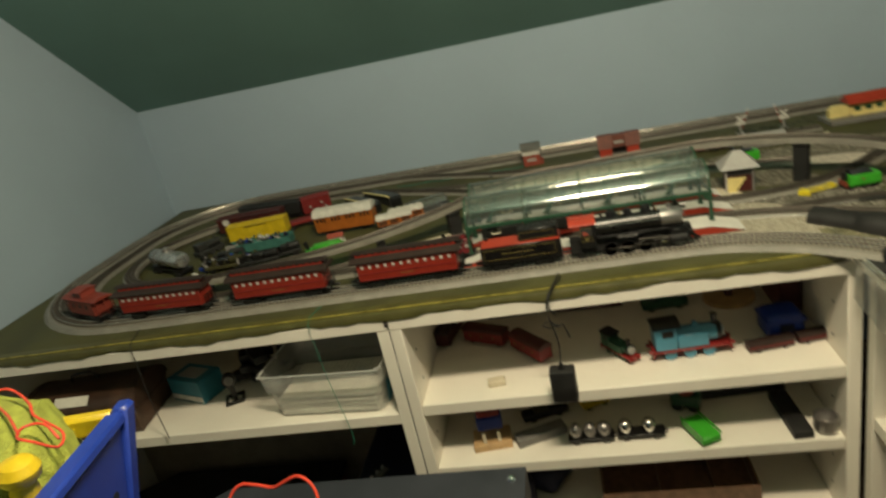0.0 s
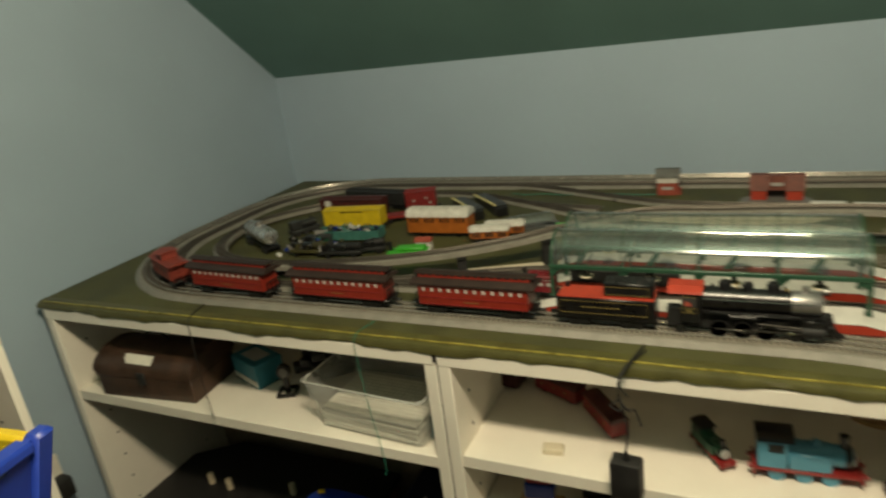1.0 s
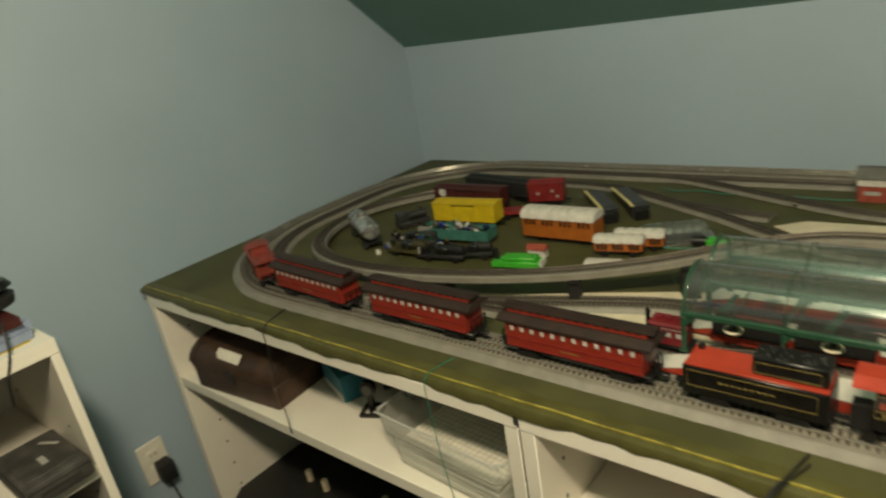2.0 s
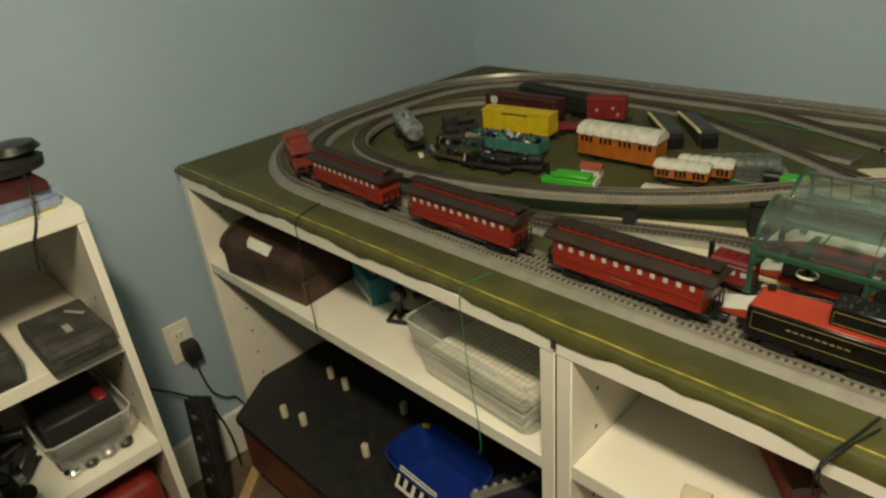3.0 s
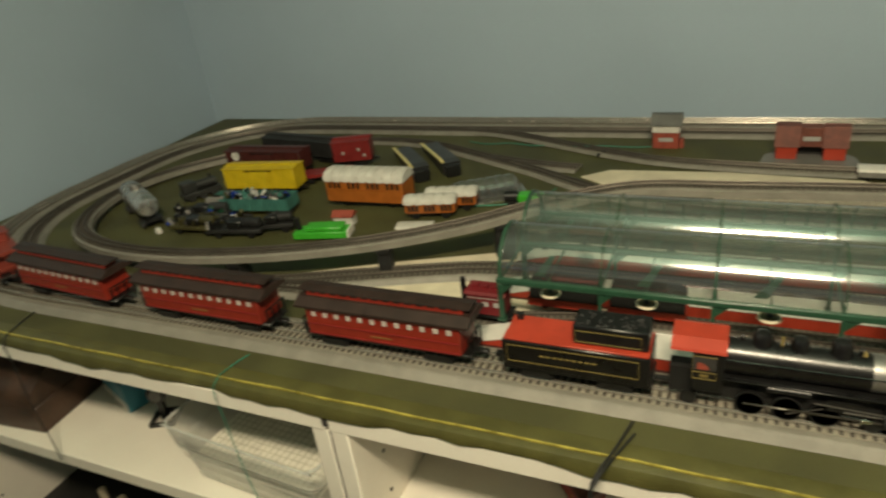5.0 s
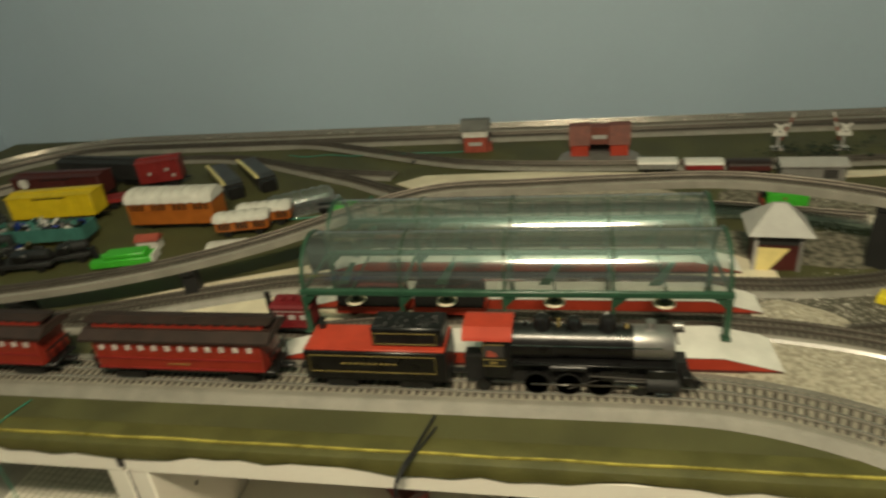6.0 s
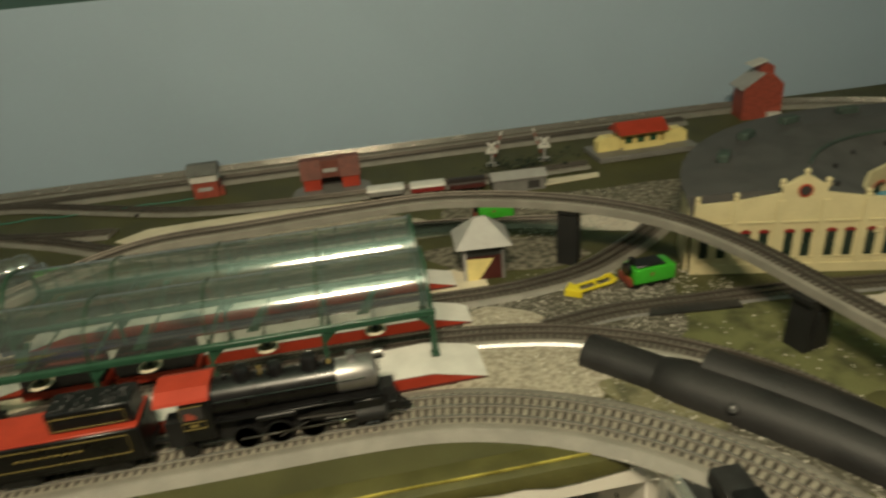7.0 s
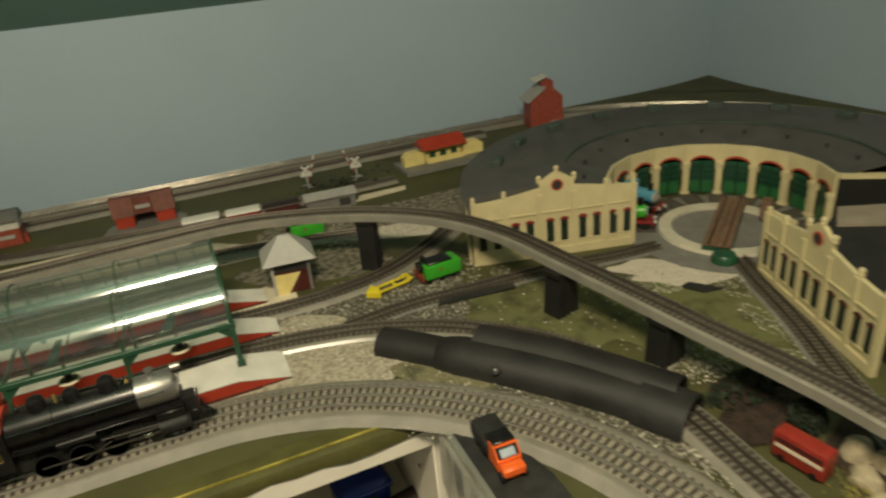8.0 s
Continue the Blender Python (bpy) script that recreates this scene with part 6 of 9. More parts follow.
def green_tender(x, y, a, label):
    c = thing("toy_tender", label, "tender", pose(x, y, T + 0.0005, 0, 0, a) @ Matrix.Scale(0.86, 4), "green toy tenders")
    part("tank", bx(-0.023, 0.027, -0.0135, 0.0135, 0.008, 0.026, bevel=0.0012, seg=2), M_GREEN, c)
    part("boiler", tube(new_bm(), (-0.0285, 0, 0.0235), (-0.0232, 0, 0.0235), 0.0075, 0.0075, seg=18), M_BLACK, c, "black boiler end")
    part("coal", bx(-0.019, 0.016, -0.0105, 0.0105, 0.0262, 0.0290, bevel=0.001), M_BLACK, c)
    part("badge", bx(-0.004, 0.0, -0.0140, -0.0136, 0.017, 0.021), M_GOLD, c)
    part("buffer_beam", bx(-0.0285, -0.0262, -0.0135, 0.0135, 0.007, 0.016), M_BRICK, c, "faded red buffer beam")
    part("chimney", tube(new_bm(), (-0.021, 0, 0.030), (-0.021, 0, 0.0365), 0.0030, 0.0036, seg=12), M_BLACK, c)
    part("underframe", bx(-0.026, 0.026, -0.010, 0.010, 0.006, 0.0088), M_BLACK, c)
    wheels(c, (-0.018, 0.0, 0.018), 0.005)
    return c


green_tender(1.450, 0.209, 4, "bright green toy tender with black coal on the gravel")
c = thing("snow_plough", "small yellow toy snow plough frame", "plough", pose(1.394, 0.213, T + 0.0015, 0, 0, 10) @ Matrix.Diagonal((0.86, 1.05, 0.5, 1)))
M_BRIGHTY = mat("bright_yellow_plastic", (0.74, 0.60, 0.03), 0.4)
for s in (-1, 1):
    part("arm", prism(new_bm(), [(-0.020, 0.010), (-0.016, 0.006), (0.024, 0.009), (0.030, 0.016), (0.022, 0.017), (0.018, 0.0125)], s * 0.0055 - 0.0010, s * 0.0055 + 0.0010, "Y"), M_BRIGHTY, c, smooth=False)
part("blade", prism(new_bm(), [(-0.020, -0.011), (-0.034, 0.0), (-0.020, 0.011), (-0.016, 0.0)], 0.0, 0.013), M_BRIGHTY, c, smooth=False)
part("cross_bar", bx(0.004, 0.007, -0.0044, 0.0044, 0.008, 0.0105), M_BRIGHTY, c)
part("end_plate", bx(0.0262, 0.0285, -0.0044, 0.0044, 0.008, 0.0175), M_BRIGHTY, c)
green_tender(1.345, 0.412, -2, "bright green toy engine with black boiler behind the hut")


def tunnel(path, wide, lift=0.0, neck=1.0):
    """A half-round cover along a path, open below; neck narrows its first stretch."""
    bm = new_bm()
    n = 12
    pts = smooth_path(path, 0.008)
    rings = []
    for i, (q, d, s) in enumerate(frames_of(pts)):
        r = wide * (neck + (1 - neck) * min(1.0, i / 3) ** 0.6)
        ring = [bm.verts.new(q + s * (r * math.cos(math.pi * k / n)) + Vector((0, 0, lift + r * 1.05 * math.sin(math.pi * k / n) ** 0.8))) for k in range(n + 1)]
        ring += [bm.verts.new(q + s * ((r - 0.002) * math.cos(math.pi * k / n)) + Vector((0, 0, lift + (r - 0.002) * 1.05 * math.sin(math.pi * k / n) ** 0.8))) for k in range(n, -1, -1)]
        rings.append(ring)
    c = len(rings[0])
    for a, b in zip(rings, rings[1:]):
        for k in range(c):
            bm.faces.new((a[k], a[(k + 1) % c], b[(k + 1) % c], b[k]))
    bm.faces.new(rings[0]), bm.faces.new(rings[-1][::-1])
    return bm


tp = [(1.350, 0.110, T), (1.394, 0.064, T), (1.431, 0.021, T), (1.468, -0.025, T), (1.497, -0.068, T), (1.516, -0.105, T)]
c = thing("tunnel_tube", "long charcoal plastic tunnel tube over the gravel", "tunnel")
part("shell", tunnel([(1.389, 0.070, T)] + tp[2:], 0.0218, neck=0.74), M_TUNNEL, c)
part("end_section", tunnel([(1.352, 0.112, T), (1.370, 0.092, T), (1.392, 0.067, T)], 0.0180), M_TUNNEL, c)
part("collar", tunnel([(1.500, -0.074, T), (1.518, -0.109, T)], 0.0236), M_MATT, c, "black end collar")
rv = new_bm()
lathe(rv, [(0.0044, -0.0012), (0.0038, 0.0006), (0.0016, 0.0010)], seg=14)
bmesh.ops.transform(rv, matrix=pose(1.4160, 0.0070, T + 0.0152, 38, 0, -52), verts=rv.verts)
boss = part("rivet", rv, M_MATT, c, "dark round boss")
rv = new_bm()
lathe(rv, [(0.0013, 0.0008), (0.0010, 0.0016), (0.0003, 0.0019)], seg=10)
bmesh.ops.transform(rv, matrix=pose(1.4160, 0.0070, T + 0.0152, 38, 0, -52), verts=rv.verts)
part("rivet_head", rv, M_SILVER, boss, "small bright rivet head")
c = thing("black_cover", "second black plastic cover lying behind the tunnel", "cover")
part("shell", tunnel([(1.424, 0.055, T), (1.455, 0.018, T), (1.487, -0.028, T), (1.522, -0.090, T)], 0.0178, 0.010), M_TUNNEL, c)
part("rim", sweep(new_bm(), smooth_path([(1.424, 0.055, T), (1.455, 0.018, T), (1.487, -0.028, T), (1.522, -0.090, T)], 0.01), [(-0.0182, 0.0), (-0.0182, 0.010), (0.0182, 0.010), (0.0182, 0.0)]), M_MATT, c, smooth=False)

# ---- roundhouse and turntable ----
TX, TY = 1.775, 0.140
M_MIDGREEN = mat("mid_green_plastic", (0.017, 0.105, 0.032), 0.45, vary=0.1)
tt = thing("turntable", "grey turntable with pale rim and brown bridge", "turntable", pose(TX + 0.010, TY - 0.008, T))
part("apron", lathe(new_bm(), [(0.112, 0.0), (0.112, 0.0022)], seg=48), M_GREY, tt, "grey apron")
bm = new_bm()
n = 48
prof = [(0.060, 0.0023), (0.060, 0.0062), (0.0745, 0.0062), (0.0755, 0.0023)]
ringv = [[bm.verts.new((r * math.cos(math.tau * k / n), r * math.sin(math.tau * k / n), z)) for r, z in prof] for k in range(n)]
for k in range(n):
    a, b = ringv[k], ringv[(k + 1) % n]
    for q in range(4):
        bm.faces.new((a[q], a[(q + 1) % 4], b[(q + 1) % 4], b[q]))
part("rim", bm, mat("pale_concrete_rim", (0.52, 0.48, 0.38), 0.6, vary=0.08), tt, "pale concrete-coloured rim")
br = part("bridge", box(new_bm(), -0.072, 0.072, -0.0150, 0.0150, 0.0064, 0.0125, bevel=0.0006, m=pose(0, 0, 0, 0, 0, 38)), M_DKGREEN, tt, "bridge with planked deck")
for k in range(4):
    y = -0.0111 + k * 0.0074
    part("plank", box(new_bm(), -0.074, 0.074, y - 0.0032, y + 0.0032, 0.0127, 0.0145, m=pose(0, 0, 0, 0, 0, 38)), M_DKWOOD, br)
for s in (-1, 1):
    part("bridge_rail", box(new_bm(), -0.073, 0.073, s * 0.0083 - 0.0006, s * 0.0083 + 0.0006, 0.0146, 0.0168, m=pose(0, 0, 0, 0, 0, 38)), M_RAILB, br)
part("control_cabin", box(new_bm(), -0.008, 0.008, -0.030, -0.0185, 0.0064, 0.030, bevel=0.0008, m=pose(0.039, 0.011, 0, 0, 0, 38)), M_DKWOOD, br, "brown control cabin")
part("motor_cover", lathe(new_bm(), [(0.0135, 0.0023), (0.0135, 0.008), (0.011, 0.0115)], (-0.060, -0.060, 0), "Z", 20), M_DKGREEN, tt, "dark green round cover")

M_DOORPANE = mat("dark_green_pane", (0.008, 0.034, 0.019), 0.35)
M_VOID = mat("shaded_interior_black", (0.005, 0.005, 0.0045), 0.9, vary=0.3, scale=60)
M_ROOFBOX = mat("dark_slate_green", (0.040, 0.060, 0.048), 0.6, vary=0.15)
shed = thing("roundhouse", "cream roundhouse with slate grey roof and green doors", "roundhouse", pose(TX, TY, T))
R0, R1, HF = 0.121, 0.292, 0.069
A0, A1, STALLS = 164.0, -36.0, 10


def polar(r, a, z=0.0):
    return (r * math.cos(radians(a)), r * math.sin(radians(a)), z)


step = (A1 - A0) / STALLS
for k in range(STALLS):
    a, b = A0 + k * step, A0 + (k + 1) * step
    # roof bay: low at the front, ridge two thirds back, low at the outer wall
    bm = new_bm()
    rows = [(R0 + 0.0022, HF - 0.001), (R0 + 0.052, HF + 0.014), (R0 + 0.11, HF + 0.016), (R1 + 0.003, HF + 0.012)]
    sub = 3
    top = [[bm.verts.new(polar(r, a + (b - a) * j / sub, z)) for r, z in rows] for j in range(sub + 1)]
    low = [[bm.verts.new(polar(r, a + (b - a) * j / sub, z - 0.003)) for r, z in rows] for j in range(sub + 1)]
    for j in range(sub):
        for i in range(3):
            bm.faces.new((top[j][i], top[j][i + 1], top[j + 1][i + 1], top[j + 1][i]))
            bm.faces.new((low[j][i], low[j + 1][i], low[j + 1][i + 1], low[j][i + 1]))
        bm.faces.new((top[j][0], top[j + 1][0], low[j + 1][0], low[j][0]))
        bm.faces.new((top[j][3], low[j][3], low[j + 1][3], top[j + 1][3]))
    for j in (0, sub):
        for i in range(3):
            bm.faces.new((top[j][i], top[j][i + 1], low[j][i + 1], low[j][i]))
    part("roof_bay", bm, M_SHEDROOF, shed, "slate grey roof bay", smooth=False)
    m0 = (a + b) / 2
    # outer wall bay
    part("outer_wall", prism(new_bm(), [polar(R1 - 0.003, a)[:2], polar(R1, a)[:2], polar(R1, m0)[:2], polar(R1, b)[:2], polar(R1 - 0.003, b)[:2], polar(R1 - 0.003, m0)[:2]], 0.0, HF + 0.0085), M_PANELC, shed, smooth=False)
    # front wall above the arch
    M = pose(*polar(R0, m0), 0, 0, m0 - 90)
    half = R0 * math.sin(radians(abs(step) / 2))
    ow = half - 0.0052
    arch = [(half + 0.0008, HF), (-half - 0.0008, HF), (-half - 0.0008, 0.036)]
    arch += [(-ow, 0.036)] + [(-ow * math.cos(math.pi * q / 8), 0.044 + 0.008 * math.sin(math.pi * q / 8)) for q in range(9)] + [(ow, 0.036), (half + 0.0008, 0.036)]
    bm = prism(new_bm(), arch, -0.0018, 0.0018, "Y")
    bmesh.ops.transform(bm, matrix=M, verts=bm.verts)
    part("front_wall", bm, M_PANELC, shed, "cream wall over the arch", smooth=False)
    red = [(-ow * math.cos(math.pi * q / 8), 0.0440 + 0.0080 * math.sin(math.pi * q / 8)) for q in range(9)] + [(ow * 1.06 * math.cos(math.pi * q / 8), 0.0440 + 0.0108 * math.sin(math.pi * q / 8)) for q in range(9)]
    bm = prism(new_bm(), red, -0.0026, -0.0019, "Y")
    bmesh.ops.transform(bm, matrix=M, verts=bm.verts)
    part("arch_trim", bm, M_RED2, shed, "red arch trim", smooth=False)
    # doors stand open at the two left stalls
    if k > 1:
        for s in (-1, 1):
            bm = bx(min(s * 0.0006, s * ow), max(s * 0.0006, s * ow), 0.0025, 0.0040, 0.001, 0.046)
            bmesh.ops.transform(bm, matrix=M, verts=bm.verts)
            d = part("door", bm, M_DKGREEN, shed, "dark green shed door")
            for row in range(3):
                for col in range(2):
                    x0 = s * (0.0022 + col * (ow - 0.003) / 2)
                    x1 = s * (0.0022 + (col + 0.75) * (ow - 0.003) / 2)
                    bm = bx(min(x0, x1), max(x0, x1), 0.0018, 0.0026, 0.021 + row * 0.0075, 0.0262 + row * 0.0075)
                    bmesh.ops.transform(bm, matrix=M, verts=bm.verts)
                    part("door_pane", bm, M_DOORPANE, d)
            bm = bx(min(s * 0.0012, s * (ow - 0.0012)), max(s * 0.0012, s * (ow - 0.0012)), 0.0018, 0.0026, 0.003, 0.018)
            bmesh.ops.transform(bm, matrix=M, verts=bm.verts)
            part("door_panel", bm, M_MIDGREEN, d, "brighter green lower panel")
    bm = new_bm()
    tube(bm, polar(R0 + 0.030, m0, HF + 0.004), polar(R0 + 0.030, m0, HF + 0.012), 0.0018, seg=8)
    part("smoke_vent", bm, M_MATT, shed)
for k in range(STALLS + 1):
    a = A0 + k * step
    M = pose(*polar(R0 - 0.001, a), 0, 0, a - 90)
    bm = bx(-0.0042, 0.0042, -0.0040, 0.0030, 0.0, 0.045, bevel=0.0006)
    box(bm, -0.0056, 0.0056, -0.0052, 0.0030, 0.0, 0.006, bevel=0.0005)
    box(bm, -0.0052, 0.0052, -0.0048, 0.0030, 0.040, 0.046, bevel=0.0005)
    bmesh.ops.transform(bm, matrix=M, verts=bm.verts)
    part("pier_column", bm, M_PANELC, shed)
bm = new_bm()
ridge = [Vector(polar(R0 + 0.052, A0 - 24 + (A1 - A0 + 24) * k / 30, HF + 0.0142)) for k in range(31)]
sweep(bm, ridge, [(-0.0015, 0.0), (-0.0015, 0.003), (0.0015, 0.003), (0.0015, 0.0)])
part("ridge_strip", bm, M_ROOFBOX, shed, "dark green ridge strip", smooth=False)
for k in range(9):
    a = A0 - 22 - k * 19
    bm = box(new_bm(), -0.012, 0.012, -0.006, 0.006, 0.0, 0.0085, bevel=0.001, m=pose(*polar(R0 + 0.134, a, HF + 0.0140), 0, 0, a - 90))
    part("roof_light", bm, M_ROOFBOX, shed, "dark slate-green roof ventilator")


def end_wall(parent, angle, r0, r1, flip, tall=1.0, arches=M_DKRED):
    """Cream gable end of the roundhouse with windows, pilasters and a stepped pediment."""
    L = r1 - r0
    M = pose(*polar((r0 + r1) / 2, angle), 0, 0, angle) @ Matrix.Diagonal((1, 1, tall, 1))
    h = L / 2
    out = [(-h, 0.0), (h, 0.0), (h, 0.077), (h * 0.6, 0.080), (h * 0.18, 0.087), (h * 0.18, 0.094), (h * 0.02, 0.104), (-h * 0.08, 0.104), (-h * 0.24, 0.094), (-h * 0.24, 0.087), (-h * 0.63, 0.081), (-h, 0.078)]
    def put(bm):
        bmesh.ops.transform(bm, matrix=M, verts=bm.verts)
        return bm
    w = part("end_wall", put(prism(new_bm(), out, -0.002, 0.002, "Y")), M_PANELC, parent, "cream end wall with pediment", smooth=False)
    y = 0.0021 * flip
    def slab(x0, x1, z0, z1, d, name, material, label=""):
        y0, y1 = sorted((y, y + d * flip))
        part(name, put(bx(x0, x1, y0, y1, z0, z1)), material, w, label)
    slab(-h, h, 0.0, 0.010, 0.0018, "plinth", M_PANELC)
    slab(-h, h, 0.0165, 0.0180, 0.0010, "sill_band", M_PANELC)
    slab(-h, h, 0.056, 0.0580, 0.0012, "string_course", M_PANELC)
    for x in (-h + 0.003, -h * 0.63, -h * 0.24, h * 0.18, h * 0.60, h - 0.003):
        slab(x - 0.003, x + 0.003, 0.0102, 0.080, 0.0016, "pilaster", M_PANELC)
        ztop = 0.0775 if abs(x) > h * 0.8 else 0.0935 if abs(x) < h * 0.3 else 0.0805
        bm = new_bm()
        lathe(bm, [(0.0026, 0.0), (0.0028, 0.003), (0.0015, 0.004), (0.0029, 0.0055), (0.0024, 0.0078), (0.0008, 0.009)], (x, 0, ztop), "Z", 10)
        part("finial", put(bm), M_PANELC, w)
    bm = new_bm()
    lathe(bm, [(0.0026, 0.0), (0.0028, 0.003), (0.0015, 0.004), (0.0029, 0.0055), (0.0024, 0.0078), (0.0008, 0.009)], (-h * 0.03, 0, 0.1035), "Z", 10)
    part("finial", put(bm), M_PANELC, w)
    bm = new_bm()
    lathe(bm, [(0.0068, 0.0), (0.0068, 0.001 * flip)], (-h * 0.03, y, 0.0900), "Y", 16)
    part("roundel_ring", put(bm), M_RED2, w)
    bm = new_bm()
    lathe(bm, [(0.0050, 0.0), (0.0050, 0.0014 * flip)], (-h * 0.03, y, 0.0900), "Y", 16)
    part("roundel", put(bm), M_HOLE, w, "dark round window")
    for k in range(10):
        x = (-h * 0.81, -h * 0.43, -h * 0.03, h * 0.39, h * 0.79)[k // 2] + (k % 2 - 0.5) * 0.0165
        slab(x - 0.0040, x + 0.0040, 0.0182, 0.0455, 0.0006, "window", M_WINGREEN, "very dark green window")
        slab(x - 0.0004, x + 0.0004, 0.0182, 0.0455, 0.0010, "glazing_bar", M_HOLE)
        bm = new_bm()
        arcp = [(x + 0.0052 * math.cos(math.pi * q / 6), 0.0456 + 0.0036 * math.sin(math.pi * q / 6)) for q in range(7)]
        yy = sorted((y, y + 0.0014 * flip))
        part("window_arch", put(prism(bm, arcp, yy[0], yy[1], "Y")), arches, w, smooth=False)


bm = prism(new_bm(), [(R0, 0.05), (R1 - 0.004, 0.05), (R1 + 0.002, HF + 0.0112), (R0 + 0.11, HF + 0.0152), (R0 + 0.052, HF + 0.0132), (R0 + 0.0022, HF - 0.0018)], -0.0012, 0.0012, "Y")
bmesh.ops.transform(bm, matrix=Matrix.Rotation(radians(A0 - 0.2), 4, "Z"), verts=bm.verts)
part("gable_closing", bm, M_SHEDROOF, shed, "slate grey gable closing under the roof", smooth=False)
end_wall(shed, A0 + 0.8, 0.098, 0.288, 1, 0.95)
annex = thing("roundhouse_end", "separate cream end wall with green windows beside the turntable", "roundhouse end", pose(TX, TY, T))
end_wall(annex, 250.0, 0.112, 0.290, -1, 0.88, M_MAROON)
part("inner_return", box(new_bm(), -0.0018, 0.0018, 0.0, 0.034, 0.0, 0.070, m=pose(*polar(0.109, 252), 0, 0, 250 - 90 + 12)), M_PANELC, annex, smooth=False)
bm = prism(new_bm(), [polar(0.135, 256)[:2], polar(0.285, 254)[:2], polar(0.285, 275)[:2], polar(0.285, 308)[:2], polar(0.122, 310)[:2], polar(0.125, 278)[:2]], 0.0, 0.040)
part("roof_slab", bm, M_MATT, annex, "dark flat roof", smooth=False)
part("card_ledge", prism(new_bm(), [(0.074, -0.096), (0.122, -0.120), (0.078, -0.150), (0.038, -0.124)], 0.0402, 0.0445), M_BACKSHADE_CARD, annex, "grey-brown card ledge on the roof", smooth=False)
# Black sheet stands in for the deep shade inside the open shed end.
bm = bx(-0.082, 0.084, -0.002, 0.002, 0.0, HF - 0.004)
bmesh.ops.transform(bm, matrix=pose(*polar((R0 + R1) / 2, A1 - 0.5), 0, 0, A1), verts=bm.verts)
part("open_end_shade", bm, M_VOID, shed, "black sheet in place of the shaded open interior", smooth=False)
bm = bx(-0.082, 0.082, -0.004, 0.003, HF - 0.0038, HF + 0.001)
bmesh.ops.transform(bm, matrix=pose(*polar((R0 + R1) / 2, A1 - 0.5), 0, 0, A1), verts=bm.verts)
part("end_coping", bm, M_PANELC, shed, smooth=False)


def stall_engine(angle, r, body, plate, label):
    c = thing("toy_engine", label, "toy engine", pose(TX + r * math.cos(radians(angle)), TY + r * math.sin(radians(angle)), T + 0.0024, 0, 0, angle + 180), "engines at the roundhouse doors")
    part("footplate", bx(-0.022, 0.026, -0.011, 0.011, 0.0085, 0.0115, bevel=0.0005), plate, c)
    part("boiler", lathe(new_bm(), [(0.0085, -0.012), (0.0085, 0.018), (0.0072, 0.0195)], (0, 0, 0.021), "X", 18), body, c)
    part("smokebox_door", lathe(new_bm(), [(0.0070, 0.0196), (0.0060, 0.0212)], (0, 0, 0.021), "X", 18), M_PALEG, c, "plain grey smokebox door")
    part("cab", bx(-0.022, -0.011, -0.0105, 0.0105, 0.0116, 0.036, bevel=0.0008), body, c)
    part("chimney", lathe(new_bm(), [(0.0030, 0.0), (0.0026, 0.004), (0.0034, 0.009)], (0.013, 0, 0.0285), "Z", 12), M_BLACK, c)
    part("buffer_beam", bx(0.0262, 0.0285, -0.0115, 0.0115, 0.006, 0.0135), M_DKRED, c)
    for s in (-1, 1):
        part("buffer", tube(new_bm(), (0.0286, s * 0.0065, 0.010), (0.032, s * 0.0065, 0.010), 0.0022, seg=10), M_PALEG, c)
    wheels(c, (-0.012, 0.004, 0.018), 0.0062)
    return c


stall_engine(106.0, 0.100, M_BLUE, M_BLACK, "sky blue toy engine at a roundhouse door")
stall_engine(141.0, 0.096, M_GREEN, M_DKRED, "bright green toy engine at a roundhouse door")
M_STALL = mat("dark_stall_track", (0.07, 0.06, 0.05), 0.6)
for a in (144, 126, 107, 88, 69, 50, 31, 12, -7, -26):
    bm = new_bm()
    q = Matrix.Rotation(radians(a), 4, "Z")
    for s in (-1, 1):
        box(bm, 0.077, R0 - 0.002, s * 0.0083 - 0.0006, s * 0.0083 + 0.0006, 0.0022, 0.0034, m=q)
    box(bm, 0.077, R0 - 0.002, -0.012, 0.012, 0.0022, 0.0027, m=q)
    part("stall_track", bm, M_STALL, tt, "short dark track to a stall")

# ---- near right-hand corner ----
solid("road_strip", prism(new_bm(), [(1.3585, -0.018), (1.374, -0.014), (1.391, -0.045), (1.404, -0.10), (1.404, -0.40), (1.3585, -0.40)], T + 0.0002, T + 0.0016), M_ROAD, "black road strip along the table's edge", "road", kind="structure", smooth=False)
c = thing("toy_truck", "bright orange toy truck with black bed", "toy truck", pose(1.3785, -0.074, T + 0.0018, 0, 0, -92) @ Matrix.Diagonal((0.82, 0.92, 0.86, 1)))
part("cab", prism(new_bm(), [(-0.002, 0.006), (0.0165, 0.006), (0.0165, 0.0150), (0.0085, 0.0240), (-0.002, 0.0240)], -0.0098, 0.0098, "Y"), M_BRIGHTO, c, "bright orange cab", smooth=False)
part("window_surround", prism(new_bm(), [(0.0154, 0.0161), (0.0157, 0.0164), (0.0092, 0.0237), (0.0089, 0.0234)], -0.0086, 0.0086, "Y"), M_BLACK, c, smooth=False)
part("windscreen", prism(new_bm(), [(0.0152, 0.0171), (0.0156, 0.0174), (0.0110, 0.0225), (0.0106, 0.0222)], -0.0060, 0.0060, "Y"), mat("pale_blue_glazing", (0.36, 0.42, 0.48), 0.25), c, "pale blue windscreen", smooth=False)
part("bonnet", bx(0.0167, 0.0275, -0.0092, 0.0092, 0.006, 0.0142, bevel=0.0015), M_BRIGHTO, c)
